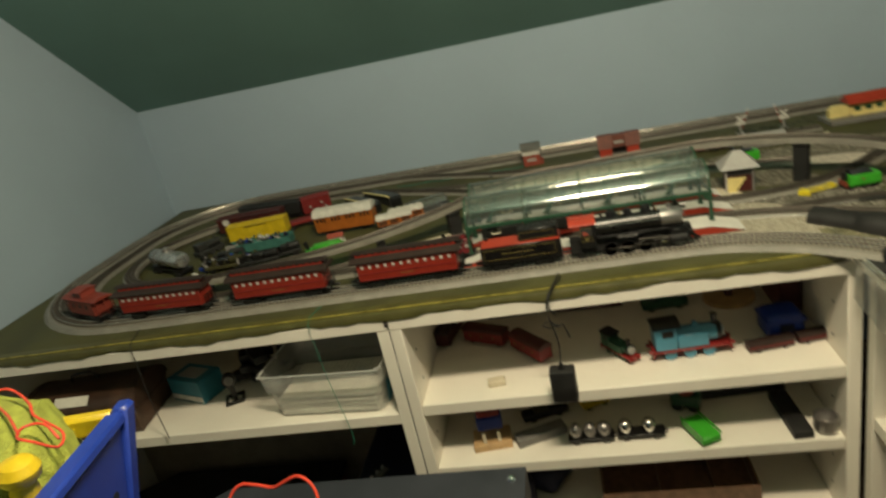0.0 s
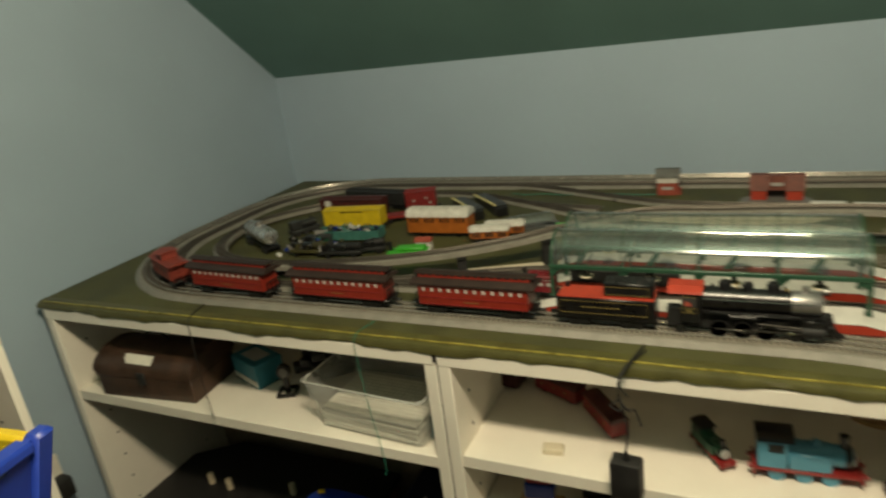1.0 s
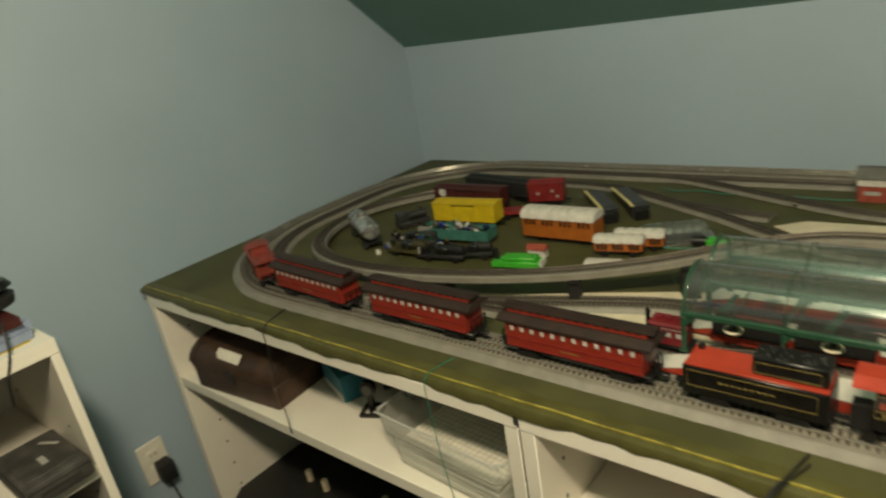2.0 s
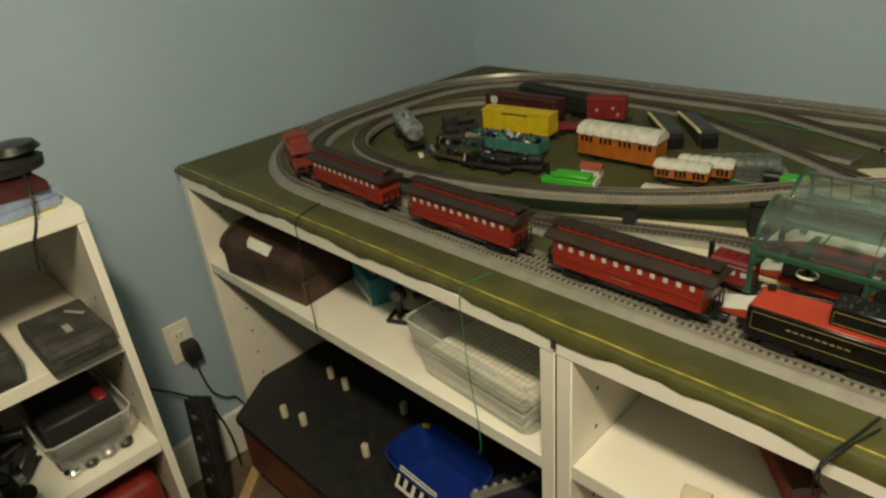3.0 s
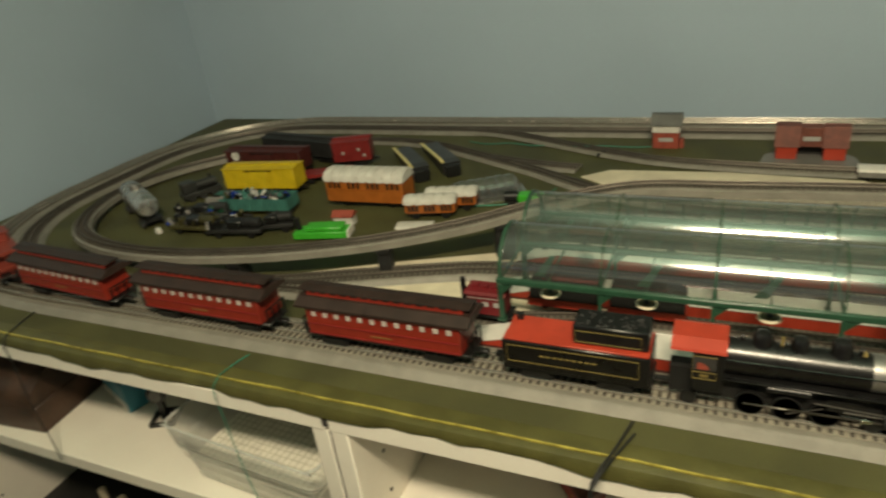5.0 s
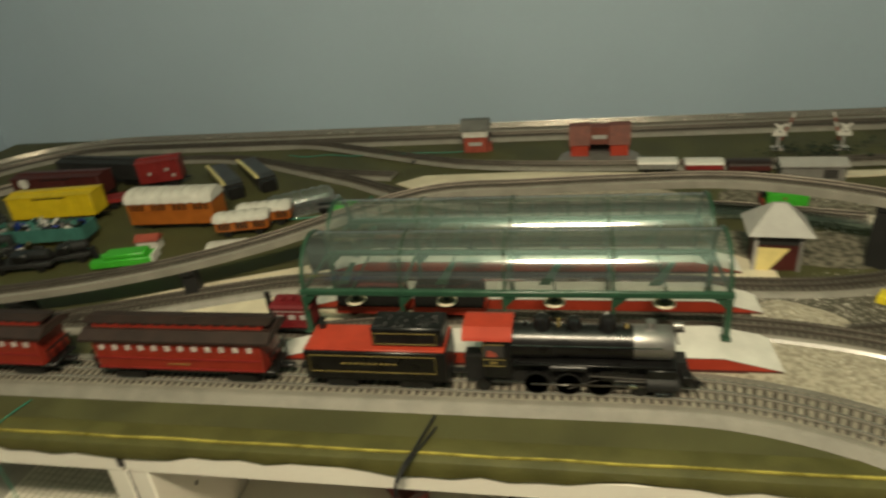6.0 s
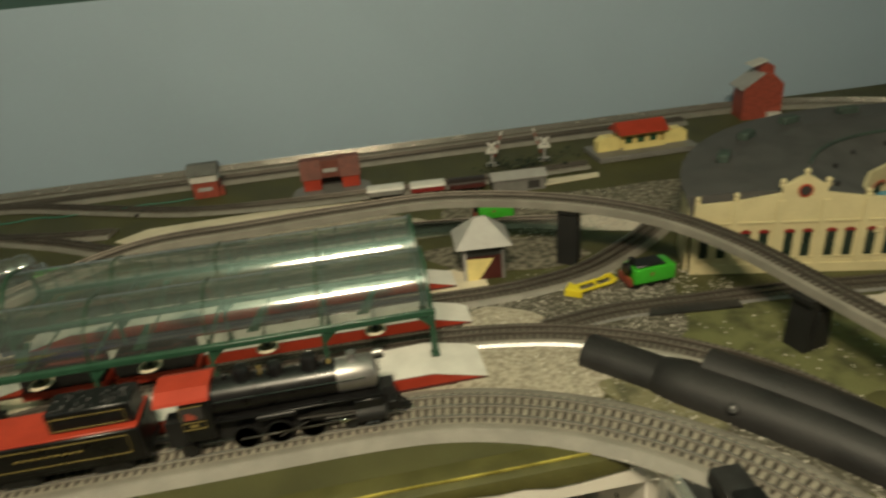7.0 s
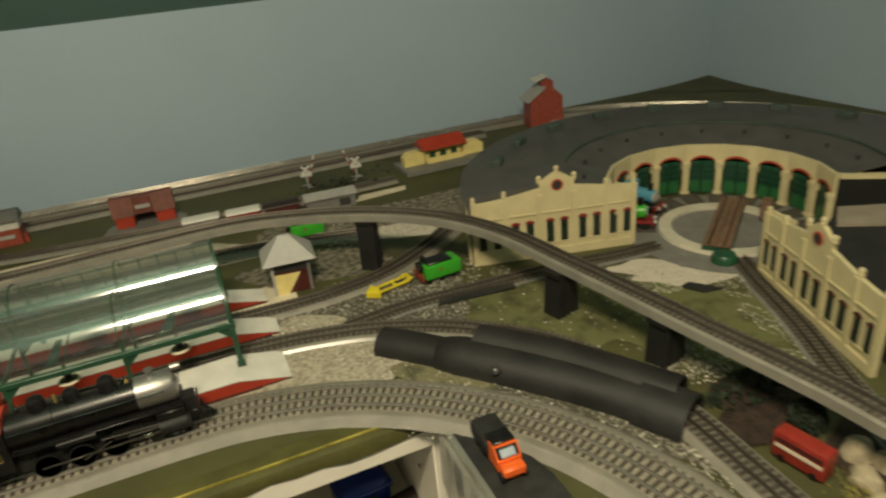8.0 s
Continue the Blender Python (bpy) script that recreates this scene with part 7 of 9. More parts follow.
part("sleeper_roof", bx(-0.0095, 0.0070, -0.0094, 0.0094, 0.0242, 0.0262, bevel=0.0008), M_BLACK, c)
part("bed", bx(-0.038, -0.0025, -0.0112, 0.0112, 0.007, 0.0205, bevel=0.001), M_MATT, c, "black bed")
for x in (-0.028, -0.015, 0.022):
    for s in (-1, 1):
        part("wheel", tube(new_bm(), (x, s * 0.0075, 0.0045), (x, s * 0.0105, 0.0045), 0.0045, seg=14), M_BLACK, c)
M_BUSRED = mat("dull_red_bus_paint", (0.245, 0.024, 0.015), 0.42, vary=0.1, scale=60)
c = thing("double_decker_bus", "red double-decker toy bus with cream band", "toy bus", pose(1.551, -0.173, T + 0.0012, 0, 0, 100) @ Matrix.Diagonal((0.53, 0.58, 0.56, 1)))
part("body", bx(-0.034, 0.034, -0.0115, 0.0115, 0.003, 0.040, bevel=0.0025, seg=2), M_BUSRED, c)
for s in (-1, 1):
    part("cream_band", bx(-0.030, 0.030, s * 0.0117 - 0.0004, s * 0.0117 + 0.0004, 0.0195, 0.0245), M_CREAM, c)
    part("upper_windows", bx(-0.030, 0.030, s * 0.0117 - 0.0003, s * 0.0117 + 0.0003, 0.0270, 0.0335), M_MAROON, c)
    for x in (-0.021, 0.020):
        part("wheel", tube(new_bm(), (x, s * 0.0085, 0.005), (x, s * 0.0116, 0.005), 0.005, seg=14), M_BLACK, c)


def foliage(name, label, x, y, rx, ry, rz, n, seed):
    bm = new_bm()
    rnd = random.Random(seed)
    for _ in range(n):
        u = Vector((rnd.gauss(0, 1), rnd.gauss(0, 1), rnd.gauss(0, 1))).normalized() * rnd.uniform(0.65, 1.0)
        p = Vector((u.x * rx, u.y * ry, max(0.001, rz + u.z * rz)))
        s = rnd.uniform(0.0018, 0.0042)
        q = Euler((rnd.uniform(0, 6), rnd.uniform(0, 6), rnd.uniform(0, 6))).to_matrix()
        v = [bm.verts.new(p + q @ Vector(c) * s) for c in ((1, 0, 0), (0, 0.7, 0.15), (-1, 0, 0), (0, -0.7, 0.15))]
        bm.faces.new(v)
    return solid(name, bm, M_LEAF, label, "bush", pose(x, y, T), kind="stuff", smooth=False)


foliage("bush", "dark green model bush beside the red bus", 1.583, -0.150, 0.012, 0.012, 0.0125, 620, 61)
foliage("bush", "low dark moss on the soil", 1.585, -0.098, 0.045, 0.02, 0.003, 260, 62)


def rock(x, y, s, seed, a):
    bm = new_bm()
    bmesh.ops.create_icosphere(bm, subdivisions=3, radius=1.0)
    for v in bm.verts:
        f = 1 + 0.28 * noise.noise(v.co * 1.4 + Vector((seed, 0, 0))) + 0.12 * noise.noise(v.co * 4 + Vector((0, seed, 0)))
        v.co = Vector((v.co.x * s * f, v.co.y * s * 0.7 * f, max(-0.02, v.co.z) * s * 0.9 * f))
    return solid("rock", bm, M_ROCK, "pale tan model rock beside the bus", "rock", pose(x, y, T, 0, 0, a), "rocks beside the bus")


rock(1.592, -0.183, 0.014, 1, 20), rock(1.574, -0.203, 0.013, 2, 80), rock(1.603, -0.203, 0.017, 3, 140), rock(1.560, -0.222, 0.014, 4, 10), rock(1.584, -0.226, 0.017, 5, 60)
rnd = random.Random(3)
bm = new_bm()
for _ in range(220):
    x, y, s = rnd.gauss(1.562, 0.010), rnd.gauss(-0.212, 0.012), rnd.uniform(0.0007, 0.0015)
    v = [bm.verts.new((x + s * math.cos(k * 2.1 + s * 900), y + s * math.sin(k * 2.1 + s * 900), T + 0.002 + rnd.uniform(0, 0.004))) for k in range(3)]
    bm.faces.new(v)
solid("flowers", bm, mat("yellow_flower_tufts", (0.26, 0.22, 0.06), 0.8, vary=0.3), "yellow flower tufts among the rocks", "flowers", kind="stuff", smooth=False)

# clear film hanging over the table's inner edge
bm = new_bm()
n, mrow = 46, 4
g = [[bm.verts.new((1.3565 - 0.0045 * (j > 0) - 0.003 * min(j, 3) / 3 + 0.0016 * math.sin(i * 1.3 + j * 0.5) * (j > 0) + 0.0010 * math.sin(i * 0.45 + 2), -0.016 - 0.011 * i, (T + 0.0022) if j == 0 else T - 0.004 - 0.026 * (j - 1) + 0.002 * math.sin(i * 0.8))) for j in range(mrow)] for i in range(n)]
for i in range(n - 1):
    for j in range(mrow - 1):
        bm.faces.new((g[i][j], g[i][j + 1], g[i + 1][j + 1], g[i + 1][j]))
lip = [bm.verts.new((1.3590, v[0].co.y, T + 0.0024)) for v in g]
for i in range(n - 1):
    bm.faces.new((lip[i], g[i][0], g[i + 1][0], lip[i + 1]))
solid("plastic_film", bm, M_FILM, "creased clear plastic film hanging over the table's edge", "plastic film")

# ---- things on the shelves ----
S1 = SHELF_L
c = thing("toy_chest", "dark brown leather trunk with domed lid and paper tag", "toy chest", pose(0.190, 0.068, S1, 0, 0, 5))
tl, td, th = 0.100, 0.056, 0.040
part("body", bx(-tl, tl, -td, td, 0.0, th, bevel=0.002), M_TRUNK, c)
out = [(-td - 0.001, th + 0.0004), (-td - 0.001, th + 0.008)] + [(-(td + 0.001) * math.cos(math.pi * k / 14), th + 0.008 + 0.032 * math.sin(math.pi * k / 14)) for k in range(1, 14)] + [(td + 0.001, th + 0.008), (td + 0.001, th + 0.0004)]
lid = part("lid", prism(new_bm(), out, -tl - 0.001, tl + 0.001, "X"), M_TRUNK, c, "domed leather lid")
for x in (-0.099, 0.099):
    o2 = [(-(td + 0.0022) * math.cos(math.pi * k / 14), th + 0.008 + 0.0332 * math.sin(math.pi * k / 14)) for k in range(15)]
    part("strap", prism(new_bm(), o2, x - 0.006, x + 0.006, "X"), M_TRUNK, lid)
bm = box(new_bm(), -0.032, 0.032, -0.0085, 0.0085, 0.0, 0.0006, m=pose(-0.010, -0.0445, th + 0.0292, 44, 0, -4))
part("paper_tag", bm, M_PAPER, lid, "white paper tag")
bm = new_bm()
cable(bm, [(-0.03, 0, th + 0.044), (-0.024, 0, th + 0.056), (0.012, 0, th + 0.057), (0.02, 0, th + 0.044)], 0.0018)
part("handle", bm, M_BLACK, lid)
part("latch", bx(-0.008, 0.008, -td - 0.004, -td - 0.0012, 0.030, 0.052, bevel=0.0008), M_CHARCOAL, c)

c = thing("card_box", "teal card box with grey window, tilted on the shelf", "box", pose(0.348, 0.120, S1 + 0.0003, 0, 0, -20))
part("body", bx(-0.040, 0.040, -0.026, 0.026, 0.0, 0.044, bevel=0.001), M_TEALBOX, c)
part("window", bx(-0.024, 0.024, -0.015, 0.015, 0.0442, 0.0448), M_PALEG, c, "grey printed window")
part("edge_label", bx(-0.039, 0.039, -0.0268, -0.0262, 0.004, 0.014), M_WHITE, c)
c = thing("desk_clock", "small black clock figure on a square stand", "clock", pose(0.432, 0.088, S1, 0, 0, 24) @ Matrix.Diagonal((0.78, 0.78, 0.9, 1)))
bm = new_bm()
for x0, x1, y0, y1 in ((-0.020, 0.020, -0.020, -0.015), (-0.020, 0.020, 0.015, 0.020), (-0.020, -0.015, -0.0149, 0.0149), (0.015, 0.020, -0.0149, 0.0149)):
    box(bm, x0, x1, y0, y1, 0.0, 0.006)
part("stand", bm, M_BLACK, c)
part("post", bx(-0.005, 0.005, -0.0045, 0.0045, 0.0, 0.034), M_BLACK, c)
part("dial", lathe(new_bm(), [(0.0095, -0.009), (0.0095, -0.006)], (0, 0, 0.045), "Y", 20), M_GREY, c, "grey round dial")
part("case", lathe(new_bm(), [(0.0145, -0.0058), (0.0145, 0.004)], (0, 0, 0.045), "Y", 20), M_BLACK, c)
rnd = random.Random(5)
c = thing("toy_heap", "heap of black toy parts beside the bin", "toy parts", pose(0.455, 0.150, S1))
for k in range(9):
    part("toy_piece", box(new_bm(), -0.03, 0.03, -0.012, 0.012, 0.0, 0.014, bevel=0.002, m=pose(rnd.uniform(-0.02, 0.03), rnd.uniform(-0.015, 0.02), 0.012 * (k // 2), 0, 0, rnd.uniform(-50, 50))), M_BLACK, c)
bm = new_bm()
n = 18
g = [[bm.verts.new((0.135 * (2 * u - 1) + 0.006 * math.sin(9 * v), -0.048 + 0.098 * v, max(0.0, 0.094 * min(1.0, 5.0 * min(u, 1 - u, 1.4 * v, 1.4 * (1 - v))) ** 0.6 + 0.008 * math.sin(11 * u + 4 * v) * min(1.0, 6 * min(u, 1 - u, v, 1 - v)) - 0.016 * u))) for v in [k / n for k in range(n + 1)]] for u in [k / n for k in range(n + 1)]]
for i in range(n):
    for j in range(n):
        bm.faces.new((g[i][j], g[i + 1][j], g[i + 1][j + 1], g[i][j + 1]))
edge = [g[i][0] for i in range(n)] + [g[n][j] for j in range(n)] + [g[i][n] for i in range(n, 0, -1)] + [g[0][j] for j in range(n, 0, -1)]
bm.faces.new(edge[::-1])
solid("black_bag", bm, M_MATT, "slack black cloth bag lying behind the bin", "bag", pose(0.600, 0.228, S1 + 0.0006))


def bin_of(label, m, lx, ly, h, name="plastic_bin"):
    """A clear tapered bin with a rolled rim."""
    c = thing(name, label, "bin", m)
    bm = new_bm()
    def ring(z, grow):
        out = []
        for sx, sy in ((1, 1), (-1, 1), (-1, -1), (1, -1)):
            for k in range(5):
                a = math.atan2(sy, sx) - math.pi / 4 + k * math.pi / 8
                r = 0.014
                out.append(bm.verts.new((sx * (lx - r + grow) + r * math.cos(a), sy * (ly - r + grow) + r * math.sin(a), z)))
        return out
    rings = [ring(0.0, -0.016), ring(0.003, -0.011), ring(h * 0.60, -0.006), ring(h * 0.63, -0.002), ring(h - 0.002, 0.001), ring(h, 0.0), ring(h - 0.001, -0.002)]
    for a, b in zip(rings, rings[1:]):
        for k in range(20):
            bm.faces.new((a[k], a[(k + 1) % 20], b[(k + 1) % 20], b[k]))
    bm.faces.new(rings[0])
    loop = [v.co.copy() for v in rings[5]]
    part("shell", bm, M_BIN, c, "hazy clear plastic shell")
    part("rim", cable(new_bm(), loop + loop[:1], 0.0014, 6, 0.004), M_BINRIM, c, "milky rolled rim")
    return c


c = bin_of("clear plastic bin holding papers on the white shelf", pose(0.633, 0.070, S1 + 0.0004, 0, 0, -4), 0.100, 0.064, 0.080)
for k in range(4):
    part("paper_sheaf", box(new_bm(), -0.082, 0.080, -0.052, 0.052, 0.004 + 0.0072 * k, 0.0108 + 0.0072 * k, bevel=0.0012, m=pose(0.001 * (k % 3) - 0.001, 0.0012 * (k % 2), 0, 0, 0, (0.6, -0.8, 0.3, 1.0, -0.4)[k])), M_PAPER, c)
sheet = part("printed_sheet", box(new_bm(), -0.080, 0.080, -0.05, 0.05, 0.0, 0.0006, m=pose(0.002, 0.0, 0.0336, 0, 0, 1)), M_PAPER, c, "white sheet printed with a grid")
bm = new_bm()
for k in range(20):
    box(bm, -0.076 + k * 0.008, -0.0749 + k * 0.008, -0.047, 0.047, 0.0007, 0.0009, m=pose(0.002, 0.0, 0.0336, 0, 0, 1))
for k in range(12):
    box(bm, -0.077, 0.077, -0.046 + k * 0.008, -0.0449 + k * 0.008, 0.0007, 0.0009, m=pose(0.002, 0.0, 0.0336, 0, 0, 1))
part("grid_print", bm, M_GRID, sheet, smooth=False)
part("sticker", box(new_bm(), 0.0, 0.0005, -0.034, 0.038, -0.019, 0.019, m=pose(0.0938, 0.0, 0.024, 0, 6, 0)), M_TEALBOX, c, "teal sticker at the end")

S2 = SHELF_R
c = thing("toy_coach", "dark red toy coach lying on the shelf", "train coach", pose(0.866, 0.168, S2, 0, 0, -26) @ Matrix.Scale(0.84, 4), "dark red coaches on the shelf")
part("body", bx(-0.046, 0.046, -0.015, 0.015, 0.006, 0.030, bevel=0.0015), M_DKRED, c)
part("roof", prism(new_bm(), vault(0.0158, 0.0302, 0.038), -0.047, 0.047, "X"), M_MAROON, c)
for k in range(3):
    part("lamp_spot", bx(-0.030 + k * 0.026, -0.026 + k * 0.026, -0.0156, -0.0151, 0.018, 0.022), M_GOLD, c)
wheels(c, (-0.03, 0.03), 0.006)
copy_thing(c, pose(0.941, 0.115, S2, 0, 0, -50))
c = thing("toy_coach", "dark maroon toy coach end-on against the shelf side", "train coach", pose(0.798, 0.20, S2, 0, 0, 78))
part("body", bx(-0.04, 0.04, -0.013, 0.013, 0.006, 0.027, bevel=0.001), M_MAROON, c)
part("roof", prism(new_bm(), vault(0.0138, 0.0272, 0.034), -0.041, 0.041, "X"), M_BROWN, c)
wheels(c, (-0.025, 0.025), 0.006)
solid("eraser", bx(-0.013, 0.013, -0.008, 0.008, 0.0, 0.009, bevel=0.0015), M_CREAM, "small cream eraser block on the shelf", "eraser", pose(0.890, 0.040, S2, 0, 0, 8))
c = thing("power_adapter", "black power adapter hanging on its cord before the shelf", "adapter", pose(0.991, -0.016, 0.494, 2, 0, -4))
part("body", bx(-0.017, 0.017, -0.011, 0.011, -0.024, 0.026, bevel=0.003, seg=2), M_MATT, c)
part("cord_relief", tube(new_bm(), (0, 0, 0.026), (0, 0, 0.036), 0.004, 0.0022, seg=8), M_CORD, c)
bm = new_bm()
cable(bm, [(0, 0, 0.036), (0.002, 0.004, 0.06), (-0.002, 0.006, 0.085), (-0.006, 0.002, 0.110), (-0.004, 0.008, 0.132), (0.004, 0.030, 0.1385), (0.010, 0.062, 0.1385)], 0.0012)
part("cord", bm, M_CORD, c)
bm = new_bm()
cable(bm, [(0.004, 0.000, 0.110), (-0.004, -0.003, 0.126), (0.002, 0.012, 0.1385), (0.014, 0.050, 0.1392)], 0.0010)
part("cord", bm, M_CORD, c)
bm = new_bm()
cable(bm, [(-0.004, 0.002, 0.100), (0.006, -0.003, 0.092), (0.012, -0.004, 0.098), (0.016, -0.002, 0.084), (0.018, 0.0, 0.074)], 0.0011)
cable(bm, [(-0.006, 0.002, 0.102), (-0.014, -0.003, 0.098), (-0.010, -0.004, 0.091), (0.006, -0.002, 0.096)], 0.0011)
part("cord_knot", bm, M_CORD, c)


def shelf_engine(m, s, body, beam, label, roof):
    """Toy tank engine."""
    c = thing("toy_engine", label, "toy engine", m)
    part("footplate", bx(-0.058 * s, 0.062 * s, -0.019 * s, 0.019 * s, 0.016 * s, 0.021 * s, bevel=0.001 * s), beam, c)
    part("side_tank", bx(-0.020 * s, 0.030 * s, -0.0185 * s, 0.0185 * s, 0.0212 * s, 0.046 * s, bevel=0.002 * s), body, c)
    part("boiler", lathe(new_bm(), [(0.0145 * s, -0.02 * s), (0.0145 * s, 0.050 * s), (0.012 * s, 0.053 * s)], (0, 0, 0.038 * s), "X", 20), body, c)
    part("front_ring", lathe(new_bm(), [(0.0150 * s, 0.044 * s), (0.0150 * s, 0.0515 * s)], (0, 0, 0.038 * s), "X", 20), M_BLACK, c)
    part("front_plate", lathe(new_bm(), [(0.0122 * s, 0.0532 * s), (0.0105 * s, 0.0565 * s)], (0, 0, 0.038 * s), "X", 20), M_PALEG, c, "plain pale round front")
    part("cab", bx(-0.056 * s, -0.0205 * s, -0.0185 * s, 0.0185 * s, 0.0212 * s, 0.062 * s, bevel=0.0015 * s), body, c)
    part("cab_roof", prism(new_bm(), vault(0.0205 * s, 0.0622 * s, 0.070 * s), -0.059 * s, -0.014 * s, "X"), roof, c)
    part("cab_window", bx(-0.044 * s, -0.026 * s, -0.0192 * s, -0.0186 * s, 0.046 * s, 0.058 * s), M_BLACK, c)
    part("chimney", lathe(new_bm(), [(0.0052 * s, 0.0), (0.0045 * s, 0.008 * s), (0.006 * s, 0.018 * s), (0.005 * s, 0.0185 * s)], (0.043 * s, 0, 0.051 * s), "Z", 14), M_BLACK, c)
    part("dome", lathe(new_bm(), [(0.0055 * s, 0), (0.005 * s, 0.006 * s), (0.002 * s, 0.009 * s)], (0.012 * s, 0, 0.0515 * s), "Z", 14), body, c)
    for e in (-0.0595, 0.0635):
        part("buffer_beam", bx(e * s - 0.0015 * s, e * s + 0.0015 * s, -0.020 * s, 0.020 * s, 0.011 * s, 0.024 * s), beam, c)
        for y in (-0.012, 0.012):
            part("buffer", tube(new_bm(), (e * s, y * s, 0.018 * s), (e * s + math.copysign(0.007, e) * s, y * s, 0.018 * s), 0.0035 * s, seg=10), beam, c)
    for x in (-0.032, 0.0, 0.030):
        for y in (-1, 1):
            part("wheel", tube(new_bm(), (x * s, y * 0.010 * s, 0.010 * s), (x * s, y * 0.0145 * s, 0.010 * s), 0.010 * s, seg=16), body, c)
    return c


shelf_engine(pose(1.170, 0.070, S2, 0, 0, 4), 0.86, M_BLUE, M_DKRED, "large sky blue toy tank engine on the shelf", M_BLACK)
shelf_engine(pose(1.074, 0.084, S2, 0, 0, -55), 0.52, M_DKGREEN, M_DKRED, "small dark green toy tank engine on the shelf", M_BLACK)
c = thing("storage_box", "deep blue plastic box with rounded corners on the shelf", "box", pose(1.304, 0.104, S2, 0, 0, 4) @ Matrix.Diagonal((0.80, 0.8, 0.74, 1)))
part("body", bx(-0.033, 0.033, -0.030, 0.030, 0.0, 0.050, bevel=0.012, seg=4), M_DEEPBLUE, c)
part("lid", bx(-0.0345, 0.0345, -0.0315, 0.0315, 0.034, 0.041, bevel=0.0030, seg=2), M_DEEPBLUE, c, "raised blue band")
part("latch", bx(-0.012, 0.012, -0.0335, -0.0312, 0.018, 0.033, bevel=0.001), M_NAVY, c)
c = thing("toy_coach", "dark maroon toy coach lying end to end with another", "train coach", pose(1.277, 0.062, S2, 0, 0, 9), "maroon coaches before the blue box")
part("body", bx(-0.031, 0.031, -0.0085, 0.0085, 0.0035, 0.0120, bevel=0.0008), M_MAROON, c)
part("roof", prism(new_bm(), vault(0.0092, 0.0122, 0.0165), -0.032, 0.032, "X"), M_BROWN, c)
part("side_line", bx(-0.030, 0.030, -0.0089, -0.0086, 0.0085, 0.0095), M_DKRED, c)
wheels(c, (-0.018, 0.018), 0.0040, 0.0080)
copy_thing(c, pose(1.342, 0.0725, S2, 0, 0, 9)).scale = (0.92, 1, 1)
solid("book_block", bx(1.318, 1.349, 0.15, 0.28, S2, S2 + 0.10, bevel=0.001), M_MAROON, "dark red book upright at the shelf's end", "book")
for x0, x1, y, a, mt, lb in ((0.86, 0.95, 0.262, 2, M_CHARCOAL, "dark toy track piece at the back of the shelf"), (0.975, 1.095, 0.255, -2, M_MAROON, "dark maroon toy track piece at the back"),):
    solid("track_piece", box(new_bm(), -(x1 - x0) / 2, (x1 - x0) / 2, -0.014, 0.014, 0, 0.026, bevel=0.001), mt, lb, "track piece", pose((x0 + x1) / 2, y, S2, 0, 0, a), "track pieces")
c = thing("toy_vehicle", "dark green toy vehicle at the back of the shelf", "toy vehicle", pose(1.160, 0.215, S2, 0, 0, 4))
part("body", bx(-0.036, 0.036, -0.014, 0.014, 0.005, 0.020, bevel=0.003), M_DKGREEN, c)
part("cabin", bx(-0.016, 0.022, -0.012, 0.012, 0.0202, 0.032, bevel=0.003), M_DKGREEN, c)
wheels(c, (-0.022, 0.022), 0.006)
c = thing("wooden_puzzle", "thin pale wooden toy disc and dark knob on the shelf", "toy", pose(1.262, 0.222, S2, 0, 0, 0))
part("disc", lathe(new_bm(), [(0.040, 0.0), (0.040, 0.006)], seg=28), M_WOOD, c)
part("knob", lathe(new_bm(), [(0.006, 0.0062), (0.008, 0.016), (0.005, 0.022)], seg=14), M_MAROON, c)

S3 = SHELF_R2
c = thing("toy_crane", "blue toy crane cab on a pale wooden block", "toy crane", pose(0.862, 0.056, S3, 0, 0, 8))
part("block", bx(-0.030, 0.030, -0.022, 0.022, 0.0, 0.012, bevel=0.001), M_WOOD, c, "pale wooden block")
part("leg", bx(-0.014, -0.009, -0.018, -0.013, 0.0122, 0.030), M_CREAM, c)
part("leg", bx(0.009, 0.014, -0.018, -0.013, 0.0122, 0.030), M_CREAM, c)
part("cab", bx(-0.020, 0.020, -0.012, 0.014, 0.0302, 0.052, bevel=0.002), M_DEEPBLUE, c)
part("roof", bx(-0.018, 0.018, -0.010, 0.012, 0.0522, 0.066, bevel=0.003), M_DKRED, c)
solid("track_piece", bx(-0.040, 0.040, -0.012, 0.012, 0.0, 0.014, bevel=0.001), M_GREY, "grey toy track piece at the shelf's front", "track piece", pose(0.938, 0.058, S3, 0, 0, 22), "track pieces")
c = thing("toy_vehicle", "black toy vehicle chassis on the lower shelf", "toy vehicle", pose(0.945, 0.110, S3, 0, 0, 18))
part("body", bx(-0.038, 0.038, -0.012, 0.012, 0.005, 0.016, bevel=0.002), M_BLACK, c)
part("cabin", bx(-0.020, 0.004, -0.010, 0.010, 0.0162, 0.030, bevel=0.002), M_OLIVE, c)
wheels(c, (-0.022, 0.022), 0.006)
c = thing("toy_vehicle", "yellow toy loader on the lower shelf", "toy vehicle", pose(1.026, 0.128, S3, 0, 0, 25))
part("body", bx(-0.024, 0.024, -0.011, 0.011, 0.004, 0.016, bevel=0.002), M_YELLOW, c)
part("boom", bx(-0.018, 0.026, -0.003, 0.003, 0.0162, 0.023), M_YELLOW, c)
wheels(c, (-0.014, 0.014), 0.0055)
